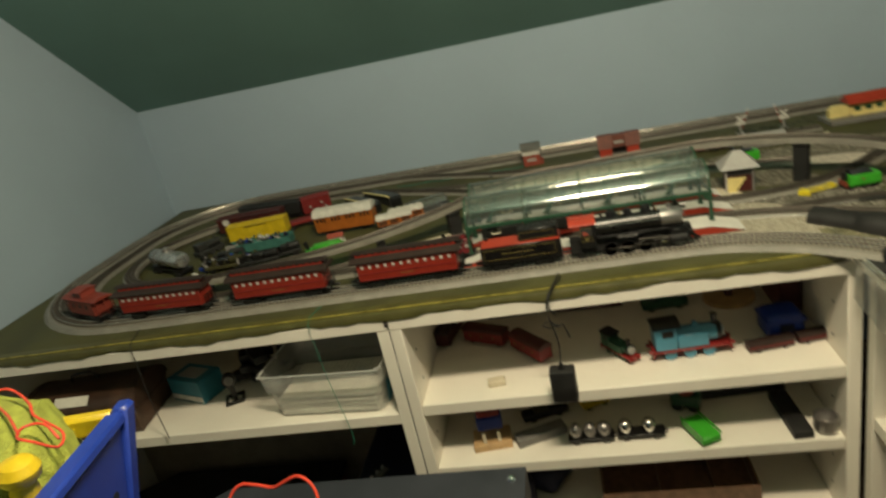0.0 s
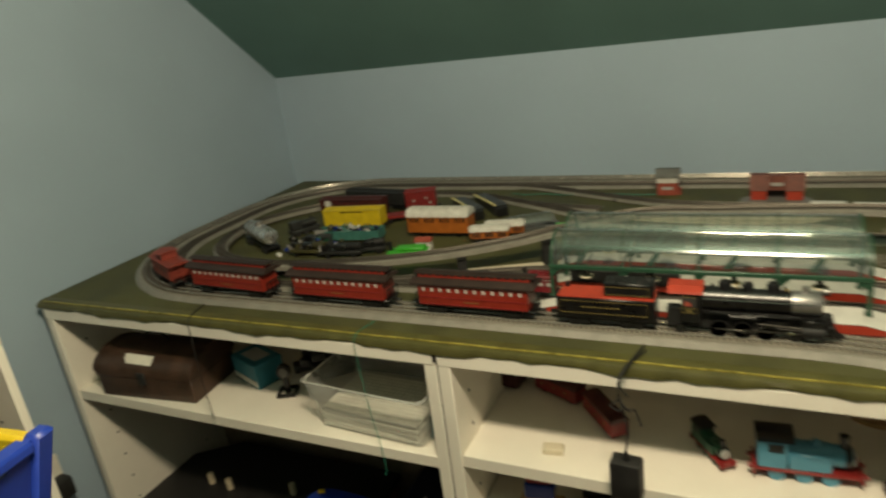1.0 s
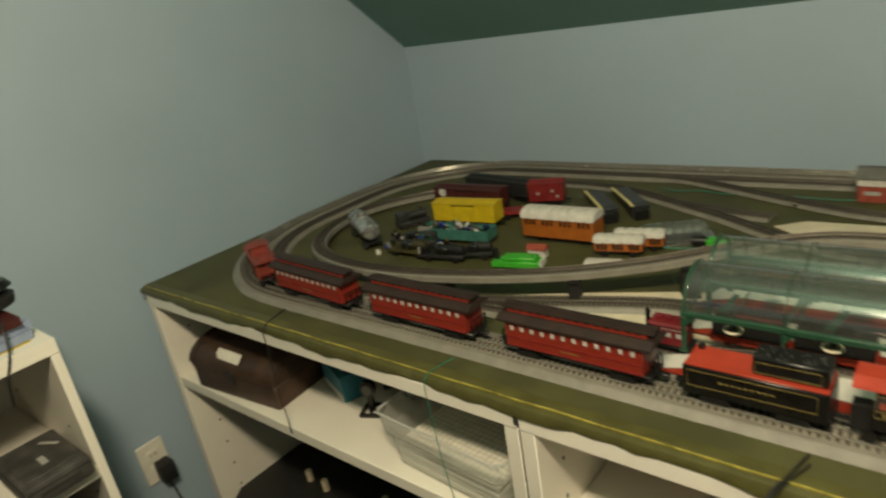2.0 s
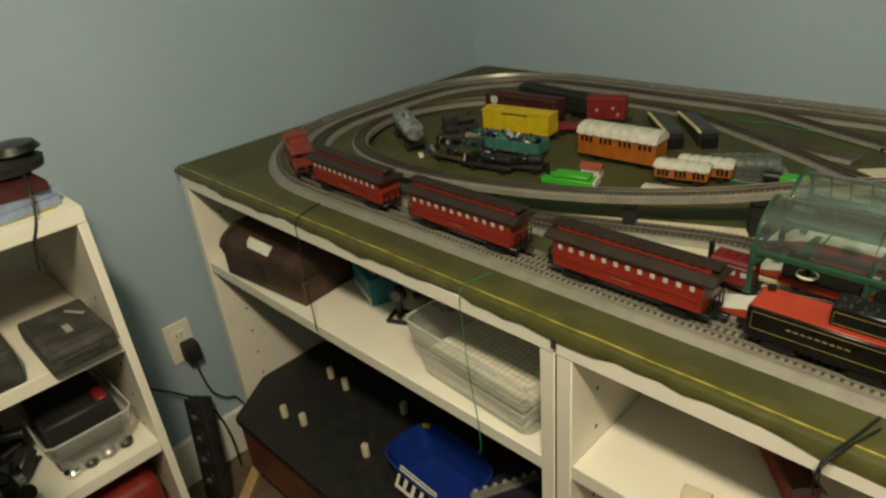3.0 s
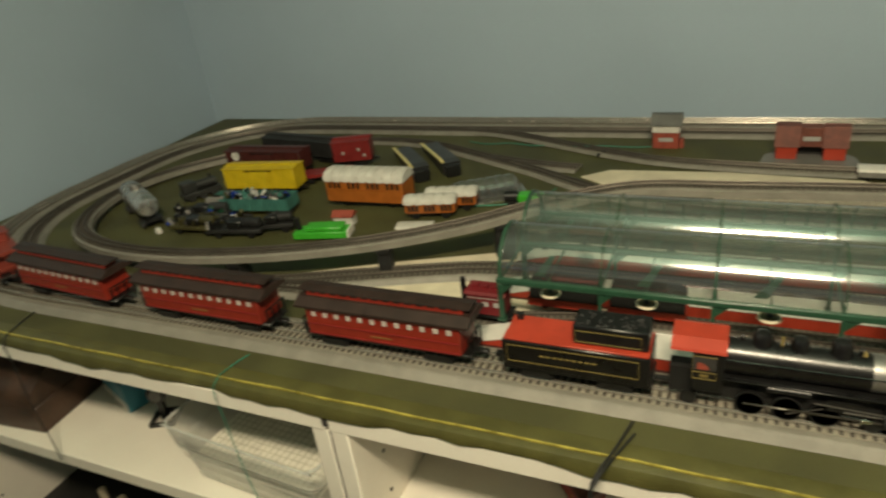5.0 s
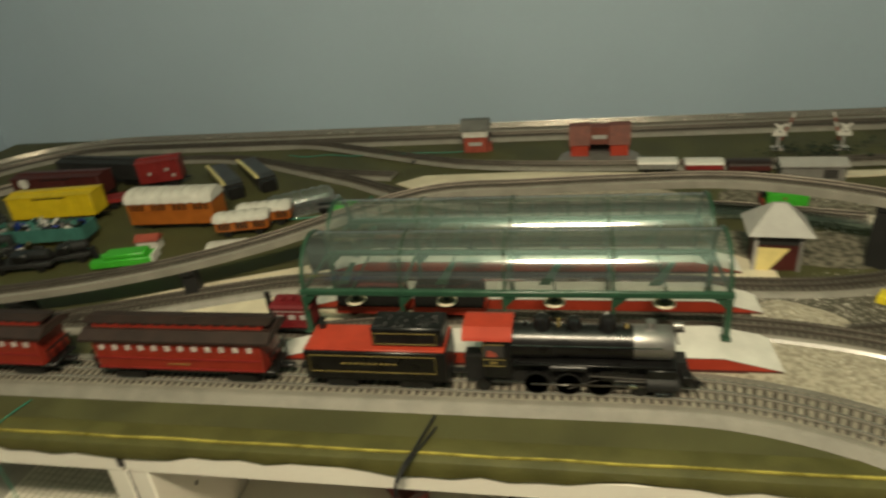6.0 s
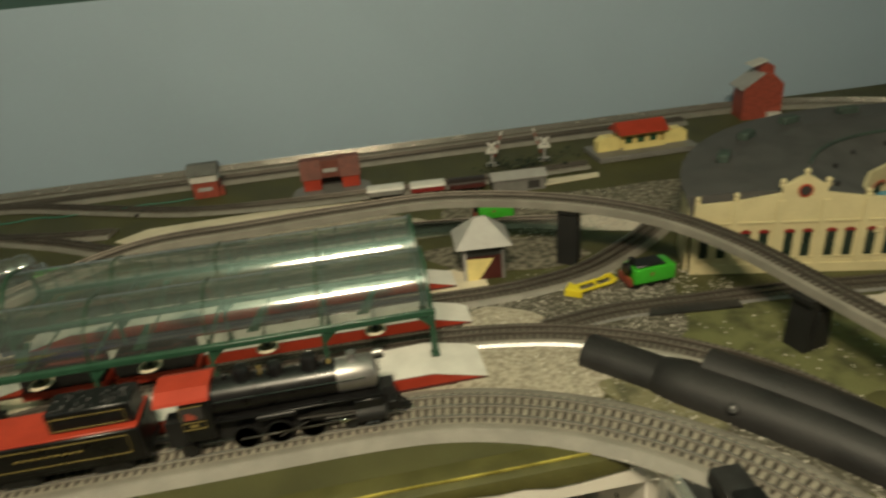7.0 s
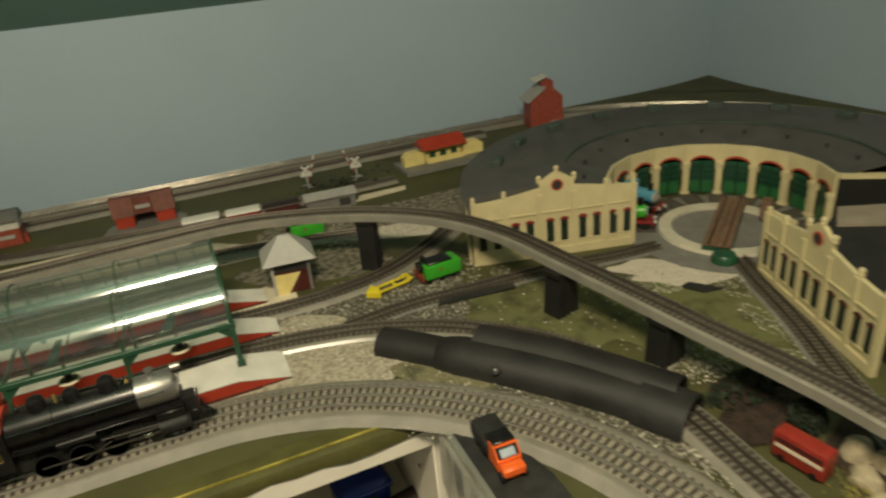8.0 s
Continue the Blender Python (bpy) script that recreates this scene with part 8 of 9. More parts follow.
for k, x in enumerate((1.015, 1.088)):
    c = thing("tanker_wagon", "black toy tanker wagon with round silver churns", "wagon", pose(x, 0.040, S3, 0, 0, -1), "tanker wagons on the lower shelf")
    part("deck", bx(-0.034, 0.034, -0.011, 0.011, 0.007, 0.011, bevel=0.0005), M_BLACK, c)
    part("coupling", bx(0.034, 0.0385, -0.002, 0.002, 0.008, 0.0105), M_BLACK, c)
    wheels(c, (-0.022, 0.022), 0.0058)
    # Duller metal puts shade on the left churns, chrome brightens the lit right ones.
    for j in range(3 if k == 0 else 2):
        part("churn", lathe(new_bm(), [(0.008, 0.0), (0.0100, 0.006), (0.0098, 0.014), (0.006, 0.019), (0.002, 0.0205)], (-0.022 + j * (0.021 if k == 0 else 0.034), 0, 0.0112), "Z", 18), M_SILVER if k == 0 else M_CHROME, c, "silver churn")
c = thing("toy_tractor", "bright green toy trailer beside a red wheel toy", "toy tractor", pose(1.170, 0.032, S3, 0, 0, -68) @ Matrix.Diagonal((0.86, 0.86, 0.86, 1)))
part("bed", bx(-0.030, 0.034, -0.017, 0.017, 0.008, 0.020, bevel=0.0015), M_GREEN, c)
part("side", bx(-0.030, 0.034, -0.0175, -0.0165, 0.0202, 0.026), M_GREEN, c)
part("side", bx(-0.030, 0.034, 0.0165, 0.0175, 0.0202, 0.026), M_GREEN, c)
wheels(c, (-0.015, 0.018), 0.008)
c = thing("toy_vehicle", "green toy tractor with red hub on the lower shelf", "toy vehicle", pose(1.164, 0.098, S3, 0, 0, -20))
part("body", bx(-0.022, 0.022, -0.012, 0.012, 0.008, 0.030, bevel=0.004), M_DKGREEN, c)
part("hub", lathe(new_bm(), [(0.012, 0.0302), (0.009, 0.036), (0.004, 0.038)], seg=16), M_BRICK, c)
wheels(c, (-0.012, 0.012), 0.009)
for x, y, a, L in ((1.311, 0.056, 93, 0.05), (1.255, 0.130, 4, 0.070), (1.08, 0.19, 80, 0.05)):
    solid("track_piece", box(new_bm(), -L, L, -0.013, 0.013, 0, 0.012, bevel=0.001), M_MATT, "black toy track piece on the lower shelf", "track piece", pose(x - 0.012, y, S3, 0, 0, a), "black track pieces")
solid("metal_cup", lathe(new_bm(), [(0.009, 0.0), (0.015, 0.004), (0.016, 0.024), (0.014, 0.0245), (0.013, 0.006), (0.002, 0.005)], seg=20), M_SILVER, "small silver metal cup at the shelf's end", "cup", pose(1.3345, 0.022, S3))
c = thing("wooden_tray", "brown wooden tray with slats on the bottom shelf", "tray", pose(1.135, 0.12, 0.2103) @ Matrix.Diagonal((0.88, 1, 0.9, 1)))
part("base", bx(-0.13, 0.13, -0.08, 0.08, 0.0, 0.006), M_DKWOOD, c)
for y in (-0.0815, 0.0815):
    part("rim", bx(-0.13, 0.13, y - 0.0012, y + 0.0012, 0.0, 0.040), M_DKWOOD, c)
for x in (-0.1315, -0.03, 0.06, 0.1315):
    part("slat", bx(x - 0.0012, x + 0.0012, -0.08, 0.08, 0.0062, 0.038), M_DKWOOD, c)
for x, y, a in ((0.86, 0.10, 20), (0.93, 0.14, -30)):
    solid("folded_cloth", bx(-0.04, 0.04, -0.05, 0.05, 0.0, 0.05, bevel=0.012, seg=3), M_NAVY, "dark folded cloth on the bottom shelf", "cloth", pose(x, y, 0.2103, 0, 0, a), "cloths on the bottom shelf")

# black table-top with pegs and blue bag on the floor of the bookcase
c = thing("play_table", "upturned black play table with pale wooden pegs", "play table", pose(0.205, 0.088, 0.0605))
out = [(-0.178, -0.040), (-0.110, -0.145), (0.30, -0.145), (0.30, 0.17), (-0.09, 0.17), (-0.178, 0.10)]
part("top", prism(new_bm(), out, 0.105, 0.120), M_MATT, c, "black top", smooth=False)
inner = [(x * 0.97 + 0.002, y * 0.97) for x, y in out]
part("skirt", prism(new_bm(), inner, 0.0, 0.1045), mat("red_brown_stained_wood", (0.150, 0.045, 0.028), 0.5, vary=0.2, scale=25), c, "dark red-brown skirt", smooth=False)
for x, y in ((-0.040, -0.083), (0.005, -0.073), (-0.062, 0.039), (-0.012, 0.036), (0.150, -0.050), (0.125, 0.060)):
    part("peg", lathe(new_bm(), [(0.0065, 0.1202), (0.0065, 0.142), (0.0055, 0.1435)], (x, y, 0), "Z", 14), M_CORK, c, "pale wooden peg")
c = thing("blue_tub", "glossy deep blue plastic tub with white lettered label", "tub", pose(0.504, 0.064, 0.1808, 0, 0, -3))
bm = new_bm()
n = 40
rings = []
for z, g in ((0.0, 0.78), (0.004, 0.81), (0.058, 0.96), (0.060, 1.01), (0.065, 1.02), (0.066, 0.98), (0.056, 0.93), (0.008, 0.77)):
    rings.append([bm.verts.new((0.082 * g * math.copysign(abs(math.cos(a)) ** 0.5, math.cos(a)), 0.052 * g * math.copysign(abs(math.sin(a)) ** 0.5, math.sin(a)), z)) for a in (math.tau * (k + 0.5) / n for k in range(n))])
for a, b in zip(rings, rings[1:]):
    for k in range(n):
        bm.faces.new((a[k], a[(k + 1) % n], b[(k + 1) % n], b[k]))
bm.faces.new(rings[0][::-1])
bm.faces.new(rings[-1])
part("tub", bm, M_DEEPBLUE, c)
lm = pose(0.004, -0.0500, 0.048, 62, 0, 0)
lab = part("label", box(new_bm(), -0.040, 0.040, -0.017, 0.017, 0.0, 0.001, m=lm), M_PAPER, c, "white label")
part("label_border", box(new_bm(), -0.038, 0.038, 0.0135, 0.0150, 0.0011, 0.0014, m=lm), M_BLACK, lab)
for k in range(4):
    part("lettering_bar", box(new_bm(), -0.034 + k * 0.0175, -0.024 + k * 0.0175, -0.011, 0.009, 0.0011, 0.0014, m=lm), M_BLACK, lab)
part("yellow_tag", box(new_bm(), -0.006, 0.006, -0.004, 0.004, 0.0, 0.002, m=pose(-0.066, 0.036, 0.0665, 10, 10, 40)), M_YELLOW, c)
c = thing("loose_track_piece", "loose grey toy track piece with white clips on the blanket", "toy track", pose(0.622, 0.078, 0.2605, 0, 0, 62))
part("strip", bx(-0.050, 0.050, -0.007, 0.007, 0.0, 0.004, bevel=0.0008), M_GREY, c)
for k in range(7):
    part("clip", bx(-0.045 + k * 0.0145, -0.039 + k * 0.0145, 0.0015, 0.0062, 0.0042, 0.0100, bevel=0.0008), M_PALEG, c, "pale clip")
solid("dark_blanket", bx(0.592, 0.738, 0.03, 0.275, 0.0605, 0.26, bevel=0.012, seg=3), M_NAVY, "dark navy blanket stuffed in the bookcase", "blanket")

# ---- wall outlet, plug, power strip ----
c = thing("wall_outlet", "ivory double wall outlet on the gable wall", "outlet", pose(XL + 0.0005, -0.0705, 0.307, 0, 0, 90) @ Matrix.Diagonal((0.70, 1, 0.72, 1)))
part("plate", bx(-0.035, 0.035, -0.005, 0.0, -0.057, 0.057, bevel=0.0015), M_IVORY, c)
for z in (-0.02, 0.02):
    s = part("socket", bx(-0.016, 0.016, -0.0072, -0.0052, z - 0.014, z + 0.014, bevel=0.0008), M_IVORY, c)
    for x in (-0.006, 0.006):
        part("slot", bx(x - 0.001, x + 0.001, -0.0078, -0.0073, z - 0.001, z + 0.007), M_HOLE, s)
part("screw", tube(new_bm(), (0, -0.0052, 0), (0, -0.0062, 0), 0.002, seg=10), M_CHROME, c)
c = thing("plug", "black plug-in adapter in the wall outlet with its cord", "plug", pose(XL + 0.006, -0.0625, 0.292, 0, 0, 90) @ Matrix.Diagonal((0.85, 0.85, 0.85, 1)))
part("body", bx(-0.016, 0.016, -0.034, 0.0, -0.026, 0.020, bevel=0.005, seg=2), M_MATT, c)
bm = new_bm()
cable(bm, [(0.0, -0.020, -0.026), (0.004, -0.022, -0.070), (0.016, -0.020, -0.125), (0.045, -0.014, -0.165), (0.07, -0.006, -0.185), (0.09, -0.010, -0.25), (0.10, -0.03, -0.367)], 0.0022)
part("cord", bm, M_CORD, c)
c = thing("power_strip", "black power strip leaning between the bookcases", "power strip", pose(0.070, -0.118, 0.0, 0, 0, 0))
M = pose(0, 0, 0.012, -16, -14, 20)
part("body", box(new_bm(), -0.024, 0.024, -0.014, 0.014, 0.0, 0.20, bevel=0.004, seg=2, m=M), M_MATT, c)
for k in range(4):
    s = part("socket", box(new_bm(), -0.014, 0.014, -0.0155, -0.0142, 0.030 + k * 0.042, 0.056 + k * 0.042, bevel=0.0005, m=M), M_CHARCOAL, c)
    part("slot", box(new_bm(), -0.006, 0.006, -0.0162, -0.0156, 0.038 + k * 0.042, 0.046 + k * 0.042, m=M), M_GREY, s)
mapsheet = thing("floor_mat", "tan printed play mat with black border on the floor", "play mat", pose(0.20, -0.235, 0.0005, 0, 0, -42))
part("sheet", bx(-0.16, 0.16, -0.085, 0.085, 0.0, 0.003, bevel=0.0008), mat("tan_printed_felt", (0.36, 0.28, 0.13), 0.8, vary=0.12, scale=40), mapsheet)
for y in (-0.066, 0.066):
    part("border", bx(-0.155, 0.155, y - 0.007, y + 0.007, 0.0032, 0.0038), M_MATT, mapsheet)
for k in range(6):
    part("square_mark", bx(-0.125 + k * 0.046, -0.107 + k * 0.046, -0.045, -0.028, 0.0032, 0.0038), M_MATT, mapsheet)
solid("plank", box(new_bm(), -0.16, 0.16, -0.02, 0.02, 0.0, 0.012, m=pose(0, 0, 0, 0, 0, -50)), M_WOOD, "pale wooden plank lying on the floor", "plank", pose(0.10, -0.08, 0.0) @ Matrix.Diagonal((0.5, 0.5, 1, 1)))
solid("cord_on_floor", cable(new_bm(), [(0.03, -0.16, 0.0035), (0.08, -0.19, 0.0035), (0.15, -0.17, 0.0155), (0.22, -0.20, 0.0035), (0.30, -0.25, 0.0035)], 0.003), M_CORD, "black cord lying on the floor", "cord")
c = thing("power_cable", "black cord running down the gable wall", "cord")
part("cord", cable(new_bm(), [(0.006, -0.185, 0.30), (0.005, -0.15, 0.262), (0.006, -0.11, 0.225), (0.018, -0.07, 0.18), (0.022, -0.05, 0.10), (0.020, -0.045, 0.004)], 0.0022), M_CORD, c)

# ---- boxes in the bookcase by the gable wall ----
def device(name, label, cat, x0, x1, y0, y1, z, h, material, extra=()):
    c = thing(name, label, cat, pose((x0 + x1) / 2, (y0 + y1) / 2, z))
    a, b = (x1 - x0) / 2, (y1 - y0) / 2
    part("case", bx(-a, a, -b, b, 0.0, h, bevel=0.004, seg=2), material, c)
    part("top_panel", bx(-a * 0.82, a * 0.82, -b * 0.8, b * 0.8, h + 0.0003, h + 0.002, bevel=0.0006), M_CASE, c)
    part("seam", bx(a + 0.0002, a + 0.0009, -b * 0.92, b * 0.92, h * 0.70, h * 0.74), M_HOLE, c)
    part("paper_strip", box(new_bm(), -a * 0.25, a * 0.25, -b * 0.06, b * 0.06, 0.0, 0.0006, m=pose(-a * 0.3, b * 0.5, h + 0.0022, 0, 0, 30)), M_PALEG, c)
    part("label_strip", bx(a * 0.1, a * 0.45, -b * 0.1, b * 0.1, h + 0.0022, h + 0.0030), M_PALEG, c, "pale label strip")
    part("front_slot", bx(a + 0.0002, a + 0.0012, -b * 0.6, b * 0.6, h * 0.4, h * 0.55), M_HOLE, c)
    return c


device("video_recorder", "dark grey video recorder on the bookcase shelf", "recorder", 0.205, 0.316, -0.314, -0.240, 0.5488, 0.027, M_CASE)
device("video_recorder", "grey electronic case beside another on the shelf", "recorder", 0.09, 0.298, -0.60, -0.335, 0.5488, 0.045, M_CASE)
c = bin_of("clear plastic tray of black parts on the middle shelf", pose(0.222, -0.298, 0.3858, 0, 0, 90), 0.052, 0.066, 0.060)
part("black_block", bx(-0.044, 0.040, -0.040, 0.050, 0.003, 0.072, bevel=0.003), M_MATT, c, "black block")
for k, mt in enumerate((M_CHROME, M_CHARCOAL, M_SILVER, M_CHARCOAL)):
    part("wheel_part", lathe(new_bm(), [(0.009, 0.0), (0.0095, 0.005), (0.006, 0.009), (0.002, 0.010)], (-0.034 + k * 0.022, -0.0505, 0.004), "Z", 14), mt, c)
c = bin_of("clear plastic tub of small metal parts on a shelf", pose(0.200, -0.560, 0.2205, 0, 0, 90), 0.080, 0.065, 0.085)
rnd = random.Random(9)
for k, mt in enumerate((M_CHROME, M_BLACK, M_DKRED, M_PALEG, M_CHARCOAL)):
    for q in range(3):
        s = rnd.uniform(0.010, 0.020)
        part("small_part", lathe(new_bm(), [(s * 0.6, 0.0), (s, s * 0.4), (s * 0.7, s * 0.9), (s * 0.2, s)], (rnd.uniform(-0.05, 0.05), rnd.uniform(-0.04, 0.04), 0.004 + q * 0.016), "Z", 12), mt, c)
heap = thing("toy_heap", "heap of black plastic parts beside the clear tray", "toy parts", pose(0.232, -0.415, 0.3858))
rnd = random.Random(91)
for k in range(64):
    q = rnd.uniform(0.008, 0.020)
    m = pose(rnd.uniform(-0.05, 0.055), rnd.uniform(-0.16, 0.045), q * 0.6 + rnd.uniform(0.0, 0.055), rnd.uniform(-40, 40), rnd.uniform(-40, 40), rnd.uniform(0, 180))
    bm = box(new_bm(), -q, q, -q * 0.6, q * 0.6, -q * 0.45, q * 0.45, bevel=q * 0.12, m=m) if k % 3 else tube(new_bm(), m @ Vector((-q, 0, 0)), m @ Vector((q, 0, 0)), q * 0.45, seg=10)
    part("plastic_part", bm, (M_BLACK, M_MATT, M_CHARCOAL, M_BLACK, M_SILVER)[k % 5 if k % 10 != 4 else 0], heap)
solid("black_case", bx(0.05, 0.27, -0.76, -0.50, 0.3858, 0.47, bevel=0.006), M_MATT, "matt black case deep in the bookcase", "case")
solid("toy_heap", bx(0.06, 0.27, -0.78, -0.66, 0.2205, 0.33, bevel=0.02, seg=2), M_BLACK, "black heap of stuff on a shelf", "toy parts")
solid("red_bundle", bx(0.09, 0.288, -0.42, -0.245, 0.2205, 0.325, bevel=0.02, seg=3), M_DKRED, "dark red cloth bundle filling the shelf", "bundle")
solid("red_toy_piece", bx(0.232, 0.262, -0.276, -0.262, 0.4584, 0.4630, bevel=0.002), M_DKRED, "small red toy piece lying on the black block", "toy piece")
M_BLUEPAPER = mat("pale_blue_paper", (0.24, 0.29, 0.42), 0.5)
c = thing("magazine_pile", "pale blue and yellow magazines on the bookcase", "magazines", pose(0.214, -0.300, 0.7097, 0, 0, 6))
for k, mt in enumerate((M_YELLOW, M_BLUEPAPER, M_BLUEPAPER, M_MAROON)):
    part("magazine", box(new_bm(), -0.070, 0.070, -0.056, 0.056, 0.0105 * k, 0.0105 * k + 0.010, m=pose(0, 0, 0, 0, 0, (-3, 2, 5, -4)[k])), mt, c)
c = thing("headphones", "black padded headset on the magazines with its cord", "headset", pose(0.218, -0.262, 0.7519) @ Matrix.Diagonal((0.78, 0.86, 0.62, 1)))
part("pad", lathe(new_bm(), [(0.030, 0.0), (0.044, 0.006), (0.046, 0.022), (0.034, 0.032), (0.01, 0.034)], seg=22), M_MATT, c)
part("pad", lathe(new_bm(), [(0.022, 0.0345), (0.034, 0.040), (0.028, 0.052), (0.01, 0.056)], (0.008, 0.012, 0), "Z", 20), M_BLACK, c)
bm = cable(new_bm(), [(0.040, 0.010, 0.010), (0.070, 0.004, 0.003), (0.092, 0.000, -0.008), (0.108, -0.008, -0.050), (0.1085, -0.020, -0.09), (0.109, -0.026, -0.14)], 0.0016)
part("cord", bm, M_CORD, c)

# ---- strings over the table's edge ----
solid("string", cable(new_bm(), [(0.655, 0.040, T + 0.0012), (0.650, 0.018, T + 0.0018), (0.6485, -0.005, T - 0.002), (0.6495, -0.006, 0.59), (0.654, -0.007, 0.53), (0.661, -0.006, 0.47), (0.665, -0.008, 0.43), (0.662, -0.009, 0.420)], 0.00055), M_STRING, "thin green string hanging over the table's edge", "string")
solid("cord", cable(new_bm(), [(0.345, 0.045, T + 0.0014), (0.352, 0.020, T + 0.0018), (0.358, -0.005, T - 0.003), (0.358, -0.006, 0.60), (0.356, -0.007, 0.54), (0.357, -0.006, 0.49), (0.360, -0.0075, 0.46)], 0.0008), M_CORD, "thin black cord hanging over the table's edge", "cord")
solid("string", cable(new_bm(), [(0.645, 0.652, T + 0.002), (0.68, 0.640, T + 0.002), (0.72, 0.644, T + 0.003), (0.76, 0.634, T + 0.003), (0.79, 0.640, T + 0.002), (0.83, 0.625, T + 0.006), (0.87, 0.630, T + 0.006), (0.915, 0.638, T + 0.002), (0.95, 0.645, T + 0.001)], 0.0007), M_STRING, "thin green string lying across the back tracks", "string")
solid("string", cable(new_bm(), [(0.73, 0.395, T + 0.001), (0.78, 0.405, T + 0.001), (0.83, 0.432, T + 0.001), (0.84, 0.47, T + 0.001)], 0.0010), M_STRING, "thin green string lying beside the clear package", "string")
for x, y in ((0.395, 0.178), (0.88, 0.603)):
    c = thing("point_motor", "small black point motor beside the track", "point motor", pose(x, y, T, 0, 0, 20), "point motors")
    part("case", bx(-0.012, 0.012, -0.005, 0.005, 0.0, 0.005, bevel=0.001), M_BLACK, c)
    part("lever", bx(-0.003, 0.003, -0.002, 0.002, 0.0051, 0.008), M_BLACK, c)
# corner of the mat curling up
bm = new_bm()
grid = [[bm.verts.new((XR - 0.017 - 0.20 * u, YB - 0.020 - 0.17 * v, T + 0.0012 + 0.008 * max(0, 1 - u - v) ** 2)) for v in [k / 10 for k in range(11)]] for u in [k / 10 for k in range(11)]]
for i in range(10):
    for j in range(10):
        if i + j < 10:
            bm.faces.new((grid[i][j], grid[i + 1][j], grid[i + 1][j + 1], grid[i][j + 1]) if i + j < 9 else (grid[i][j], grid[i + 1][j], grid[i][j + 1]))
for v in [v for v in bm.verts if not v.link_faces]:
    bm.verts.remove(v)
part("curled_corner", bm, M_MAT, table, "mat curling up in the room's corner")

# ---- foreground ----
chest = thing("storage_chest", "dark slate storage chest with flat lid before the shelves", "chest", pose(0.66, -0.60, 0.0))
part("body", prism(new_bm(), [(-0.10, -0.25), (0.295, -0.25), (0.295, 0.262), (0.025, 0.262), (-0.10, 0.150)], 0.0, 0.59), M_CHEST, chest, smooth=False)
part("lid", prism(new_bm(), [(-0.11, -0.26), (0.305, -0.26), (0.305, 0.276), (0.020, 0.276), (-0.11, 0.155)], 0.5905, 0.62), M_CHEST, chest, smooth=False)
part("stud", lathe(new_bm(), [(0.004, 0.0), (0.003, 0.002), (0.001, 0.003)], (0.293, 0.262, 0.6202), "Z", 12), M_CHROME, chest)
CRATE = pose(0.6380, -0.5195, 0.6205, 0, 0, 6)
crate = thing("plastic_crate", "blue plastic crate with yellow handle bar on the chest", "crate", CRATE)
w, d, h = 0.064, 0.10, 0.162
bm = new_bm()
for s in (-1, 1):
    prism(bm, [(-d, 0.0), (d, 0.0), (d, h), (d - 0.02, h), (d - 0.03, h - 0.012), (-d + 0.03, h - 0.012), (-d + 0.02, h), (-d, h)], s * w - 0.003, s * w + 0.003, "X")
    box(bm, -w + 0.003, w - 0.003, s * d - 0.003 * (1 + s), s * d + 0.003 * (1 - s), 0.0, h * 0.62)
box(bm, -w, w, -d, d, 0.0, 0.004)
def taper(bm):
    """Draw the crate in towards its foot."""
    for v in bm.verts:
        k = max(0.0, 1 - v.co.z / h)
        v.co.x *= 1 - 0.52 * k
        v.co.y *= 1 - 0.34 * k
    return bm


part("tub", taper(bm), M_CRATE, crate, "blue tub")
for s in (-1, 1):
    part("corner_post", taper(bx(s * w - 0.007, s * w + 0.007, d - 0.012, d + 0.004, 0.0, h + 0.002, bevel=0.003)), M_CRATE, crate)
part("side_rim", bx(w - 0.009, w + 0.0062, -d, d - 0.0125, h - 0.008, h + 0.0005, bevel=0.002), M_CRATE, crate)
part("handle_bar", bx(-w + 0.008, w - 0.008, d - 0.010, d + 0.001, h - 0.020, h - 0.002, bevel=0.003), M_YELLOW, crate, "yellow handle bar")
for k in range(4):
    part("hole_mark", taper(tube(new_bm(), (w + 0.0031, -d + 0.07 + k * 0.033, h * 0.66), (w + 0.0040, -d + 0.07 + k * 0.033, h * 0.66), 0.005, seg=12)), M_NAVY, crate)
bm = new_bm()
n = 14
def towel_point(u, v):
    y = -0.080 + 0.188 * v
    right = min(0.044, 0.016 + 0.6 * (0.098 - y)) + 0.003 * math.sin(9 * v)
    drop = 0.030 * max(0.0, u - 0.86) / 0.14 + 0.008 * max(0.0, v - 0.9) / 0.1
    return (-w + 0.004 + (right + w - 0.004) * u, y, h * 1.06 + 0.012 + 0.004 * math.sin(5.0 * u + 1) + 0.004 * math.sin(7 * v + 3 * u) - drop)


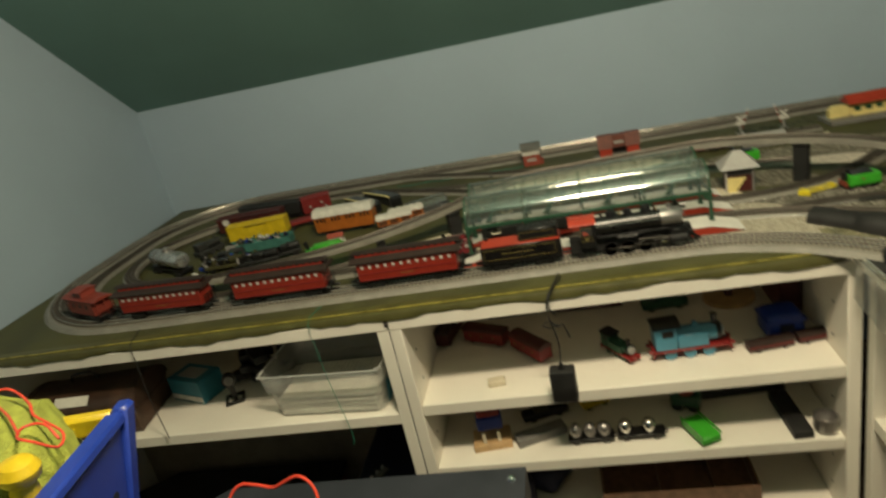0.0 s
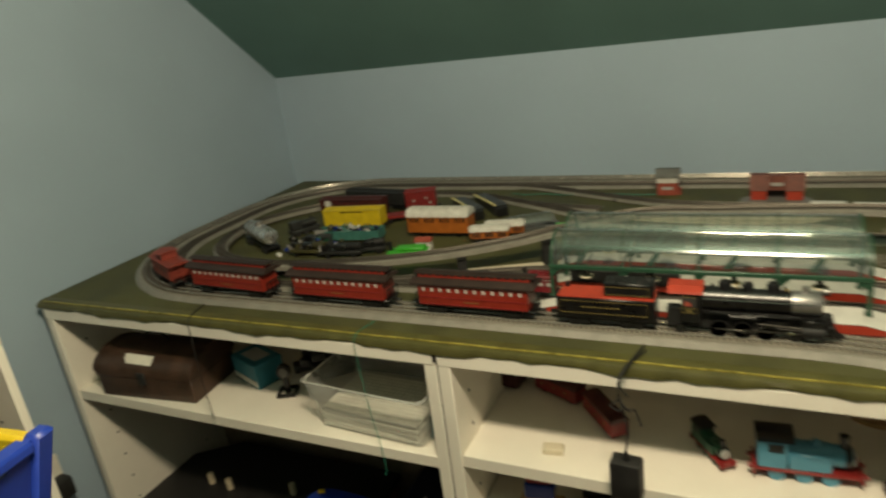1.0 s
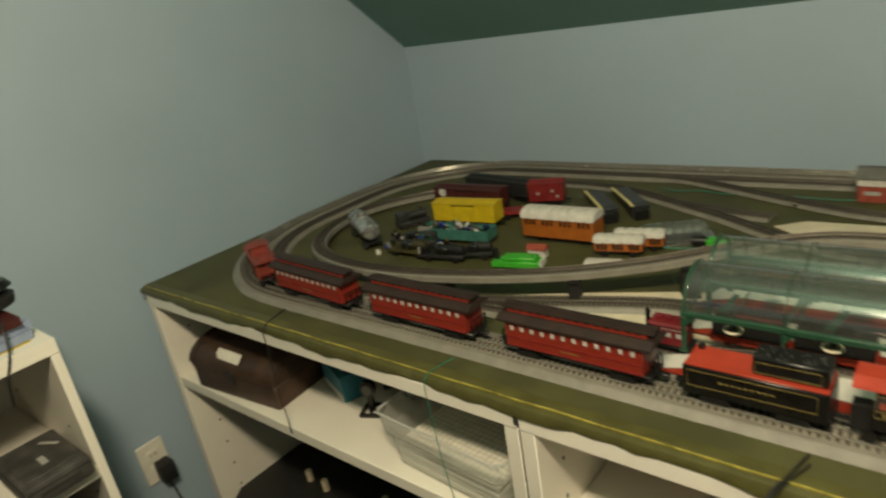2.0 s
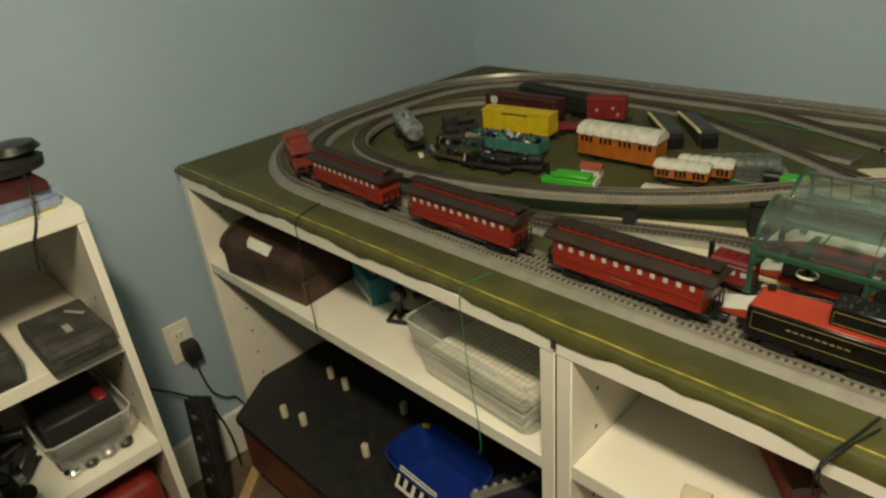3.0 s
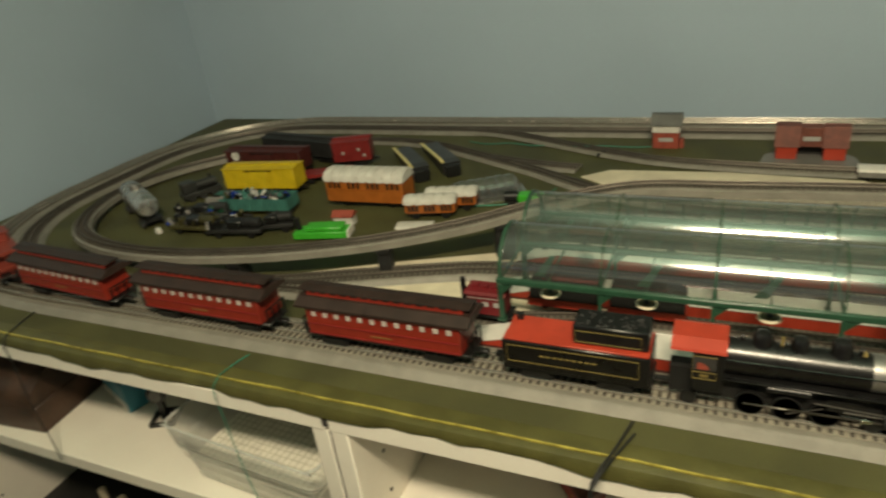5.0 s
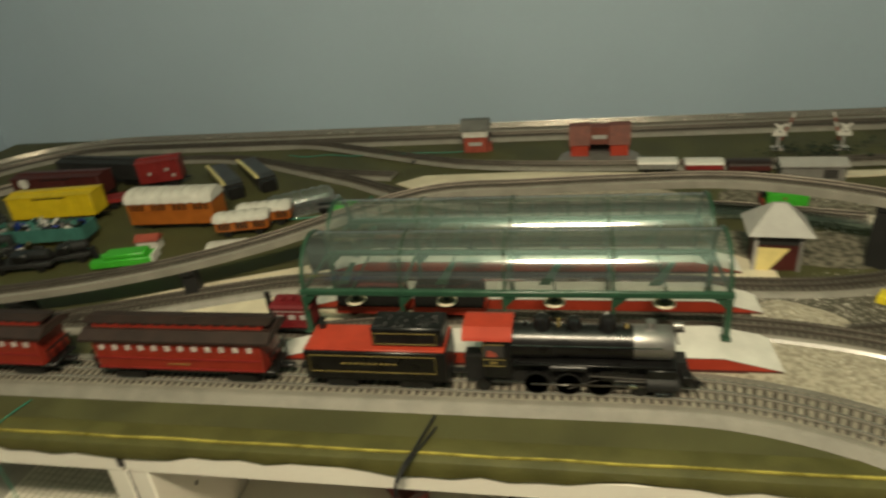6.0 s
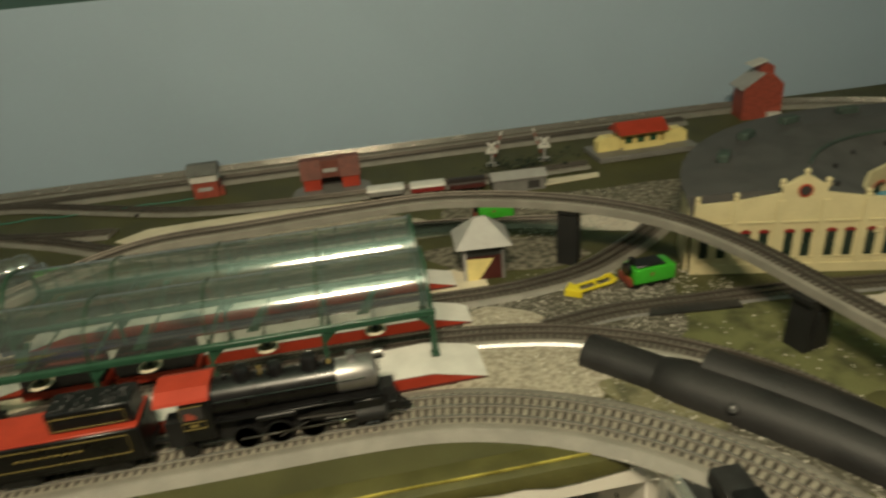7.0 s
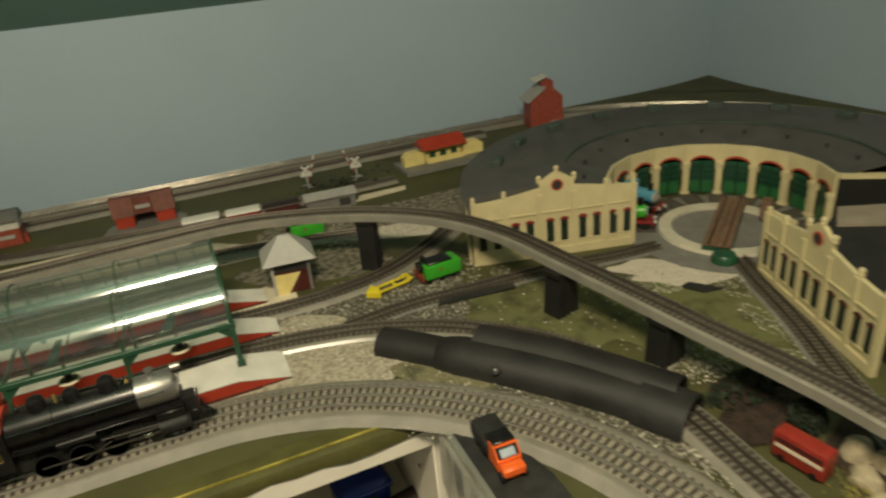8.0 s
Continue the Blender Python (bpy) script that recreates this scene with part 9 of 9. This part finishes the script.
g = [[bm.verts.new(towel_point(i / n, j / n)) for j in range(n + 1)] for i in range(n + 1)]
lowg = [[bm.verts.new(v.co - Vector((0, 0, 0.09))) for v in row] for row in g]
for i in range(n):
    for j in range(n):
        bm.faces.new((g[i][j], g[i + 1][j], g[i + 1][j + 1], g[i][j + 1]))
        bm.faces.new((lowg[i][j], lowg[i][j + 1], lowg[i + 1][j + 1], lowg[i + 1][j]))
for i in range(n):
    bm.faces.new((g[i][0], lowg[i][0], lowg[i + 1][0], g[i + 1][0])), bm.faces.new((g[i][n], g[i + 1][n], lowg[i + 1][n], lowg[i][n]))
    bm.faces.new((g[0][i], g[0][i + 1], lowg[0][i + 1], lowg[0][i])), bm.faces.new((g[n][i], lowg[n][i], lowg[n][i + 1], g[n][i + 1]))
solid("towel", bm, M_TOWEL, "lime green waffle towel bundled in the crate", "towel", CRATE)
z = h + 0.0270
solid("red_wire", cable(new_bm(), [(0.032, 0.030, z), (0.006, 0.056, z), (-0.018, 0.076, z), (-0.026, 0.086, z + 0.004), (-0.018, 0.090, z + 0.004), (-0.003, 0.082, z + 0.002), (0.014, 0.068, z), (0.024, 0.056, z - 0.002), (0.036, 0.050, z - 0.006), (0.050, 0.043, z - 0.012), (0.054, 0.030, z - 0.014), (0.046, 0.022, z - 0.002), (0.034, 0.026, z), (0.030, 0.038, z), (0.040, 0.043, z - 0.003), (0.052, 0.036, z - 0.012)], 0.0010, step=0.004), M_WIRE, "red wire looped over the green towel", "wire", CRATE @ pose(0.004, 0.004, 0.0))
solid("yellow_toy", lathe(new_bm(), [(0.012, 0.0), (0.013, 0.012), (0.011, 0.020), (0.018, 0.028), (0.019, 0.036), (0.014, 0.044), (0.003, 0.048)], seg=18), M_YELLOW, "rounded yellow plastic toy in the crate", "toy", CRATE @ pose(0.048, 0.006, h - 0.004, 0, 10, 0) @ Matrix.Scale(0.66, 4))
solid("red_wire", cable(new_bm(), [(0.708, -0.385, 0.6218), (0.711, -0.375, 0.648), (0.722, -0.368, 0.660), (0.738, -0.368, 0.659), (0.754, -0.369, 0.656), (0.766, -0.370, 0.662), (0.780, -0.370, 0.667), (0.792, -0.373, 0.658), (0.796, -0.380, 0.640), (0.795, -0.387, 0.6218)], 0.0014, step=0.005), M_WIRE, "red wire looped on the dark chest", "wire")

# ---- from the plan's units to metres ----
for ob in list(scene.objects):
    if ob.parent is None and ob.type in ("MESH", "EMPTY"):
        ob.matrix_basis = Matrix.Scale(UNIT, 4) @ ob.matrix_basis
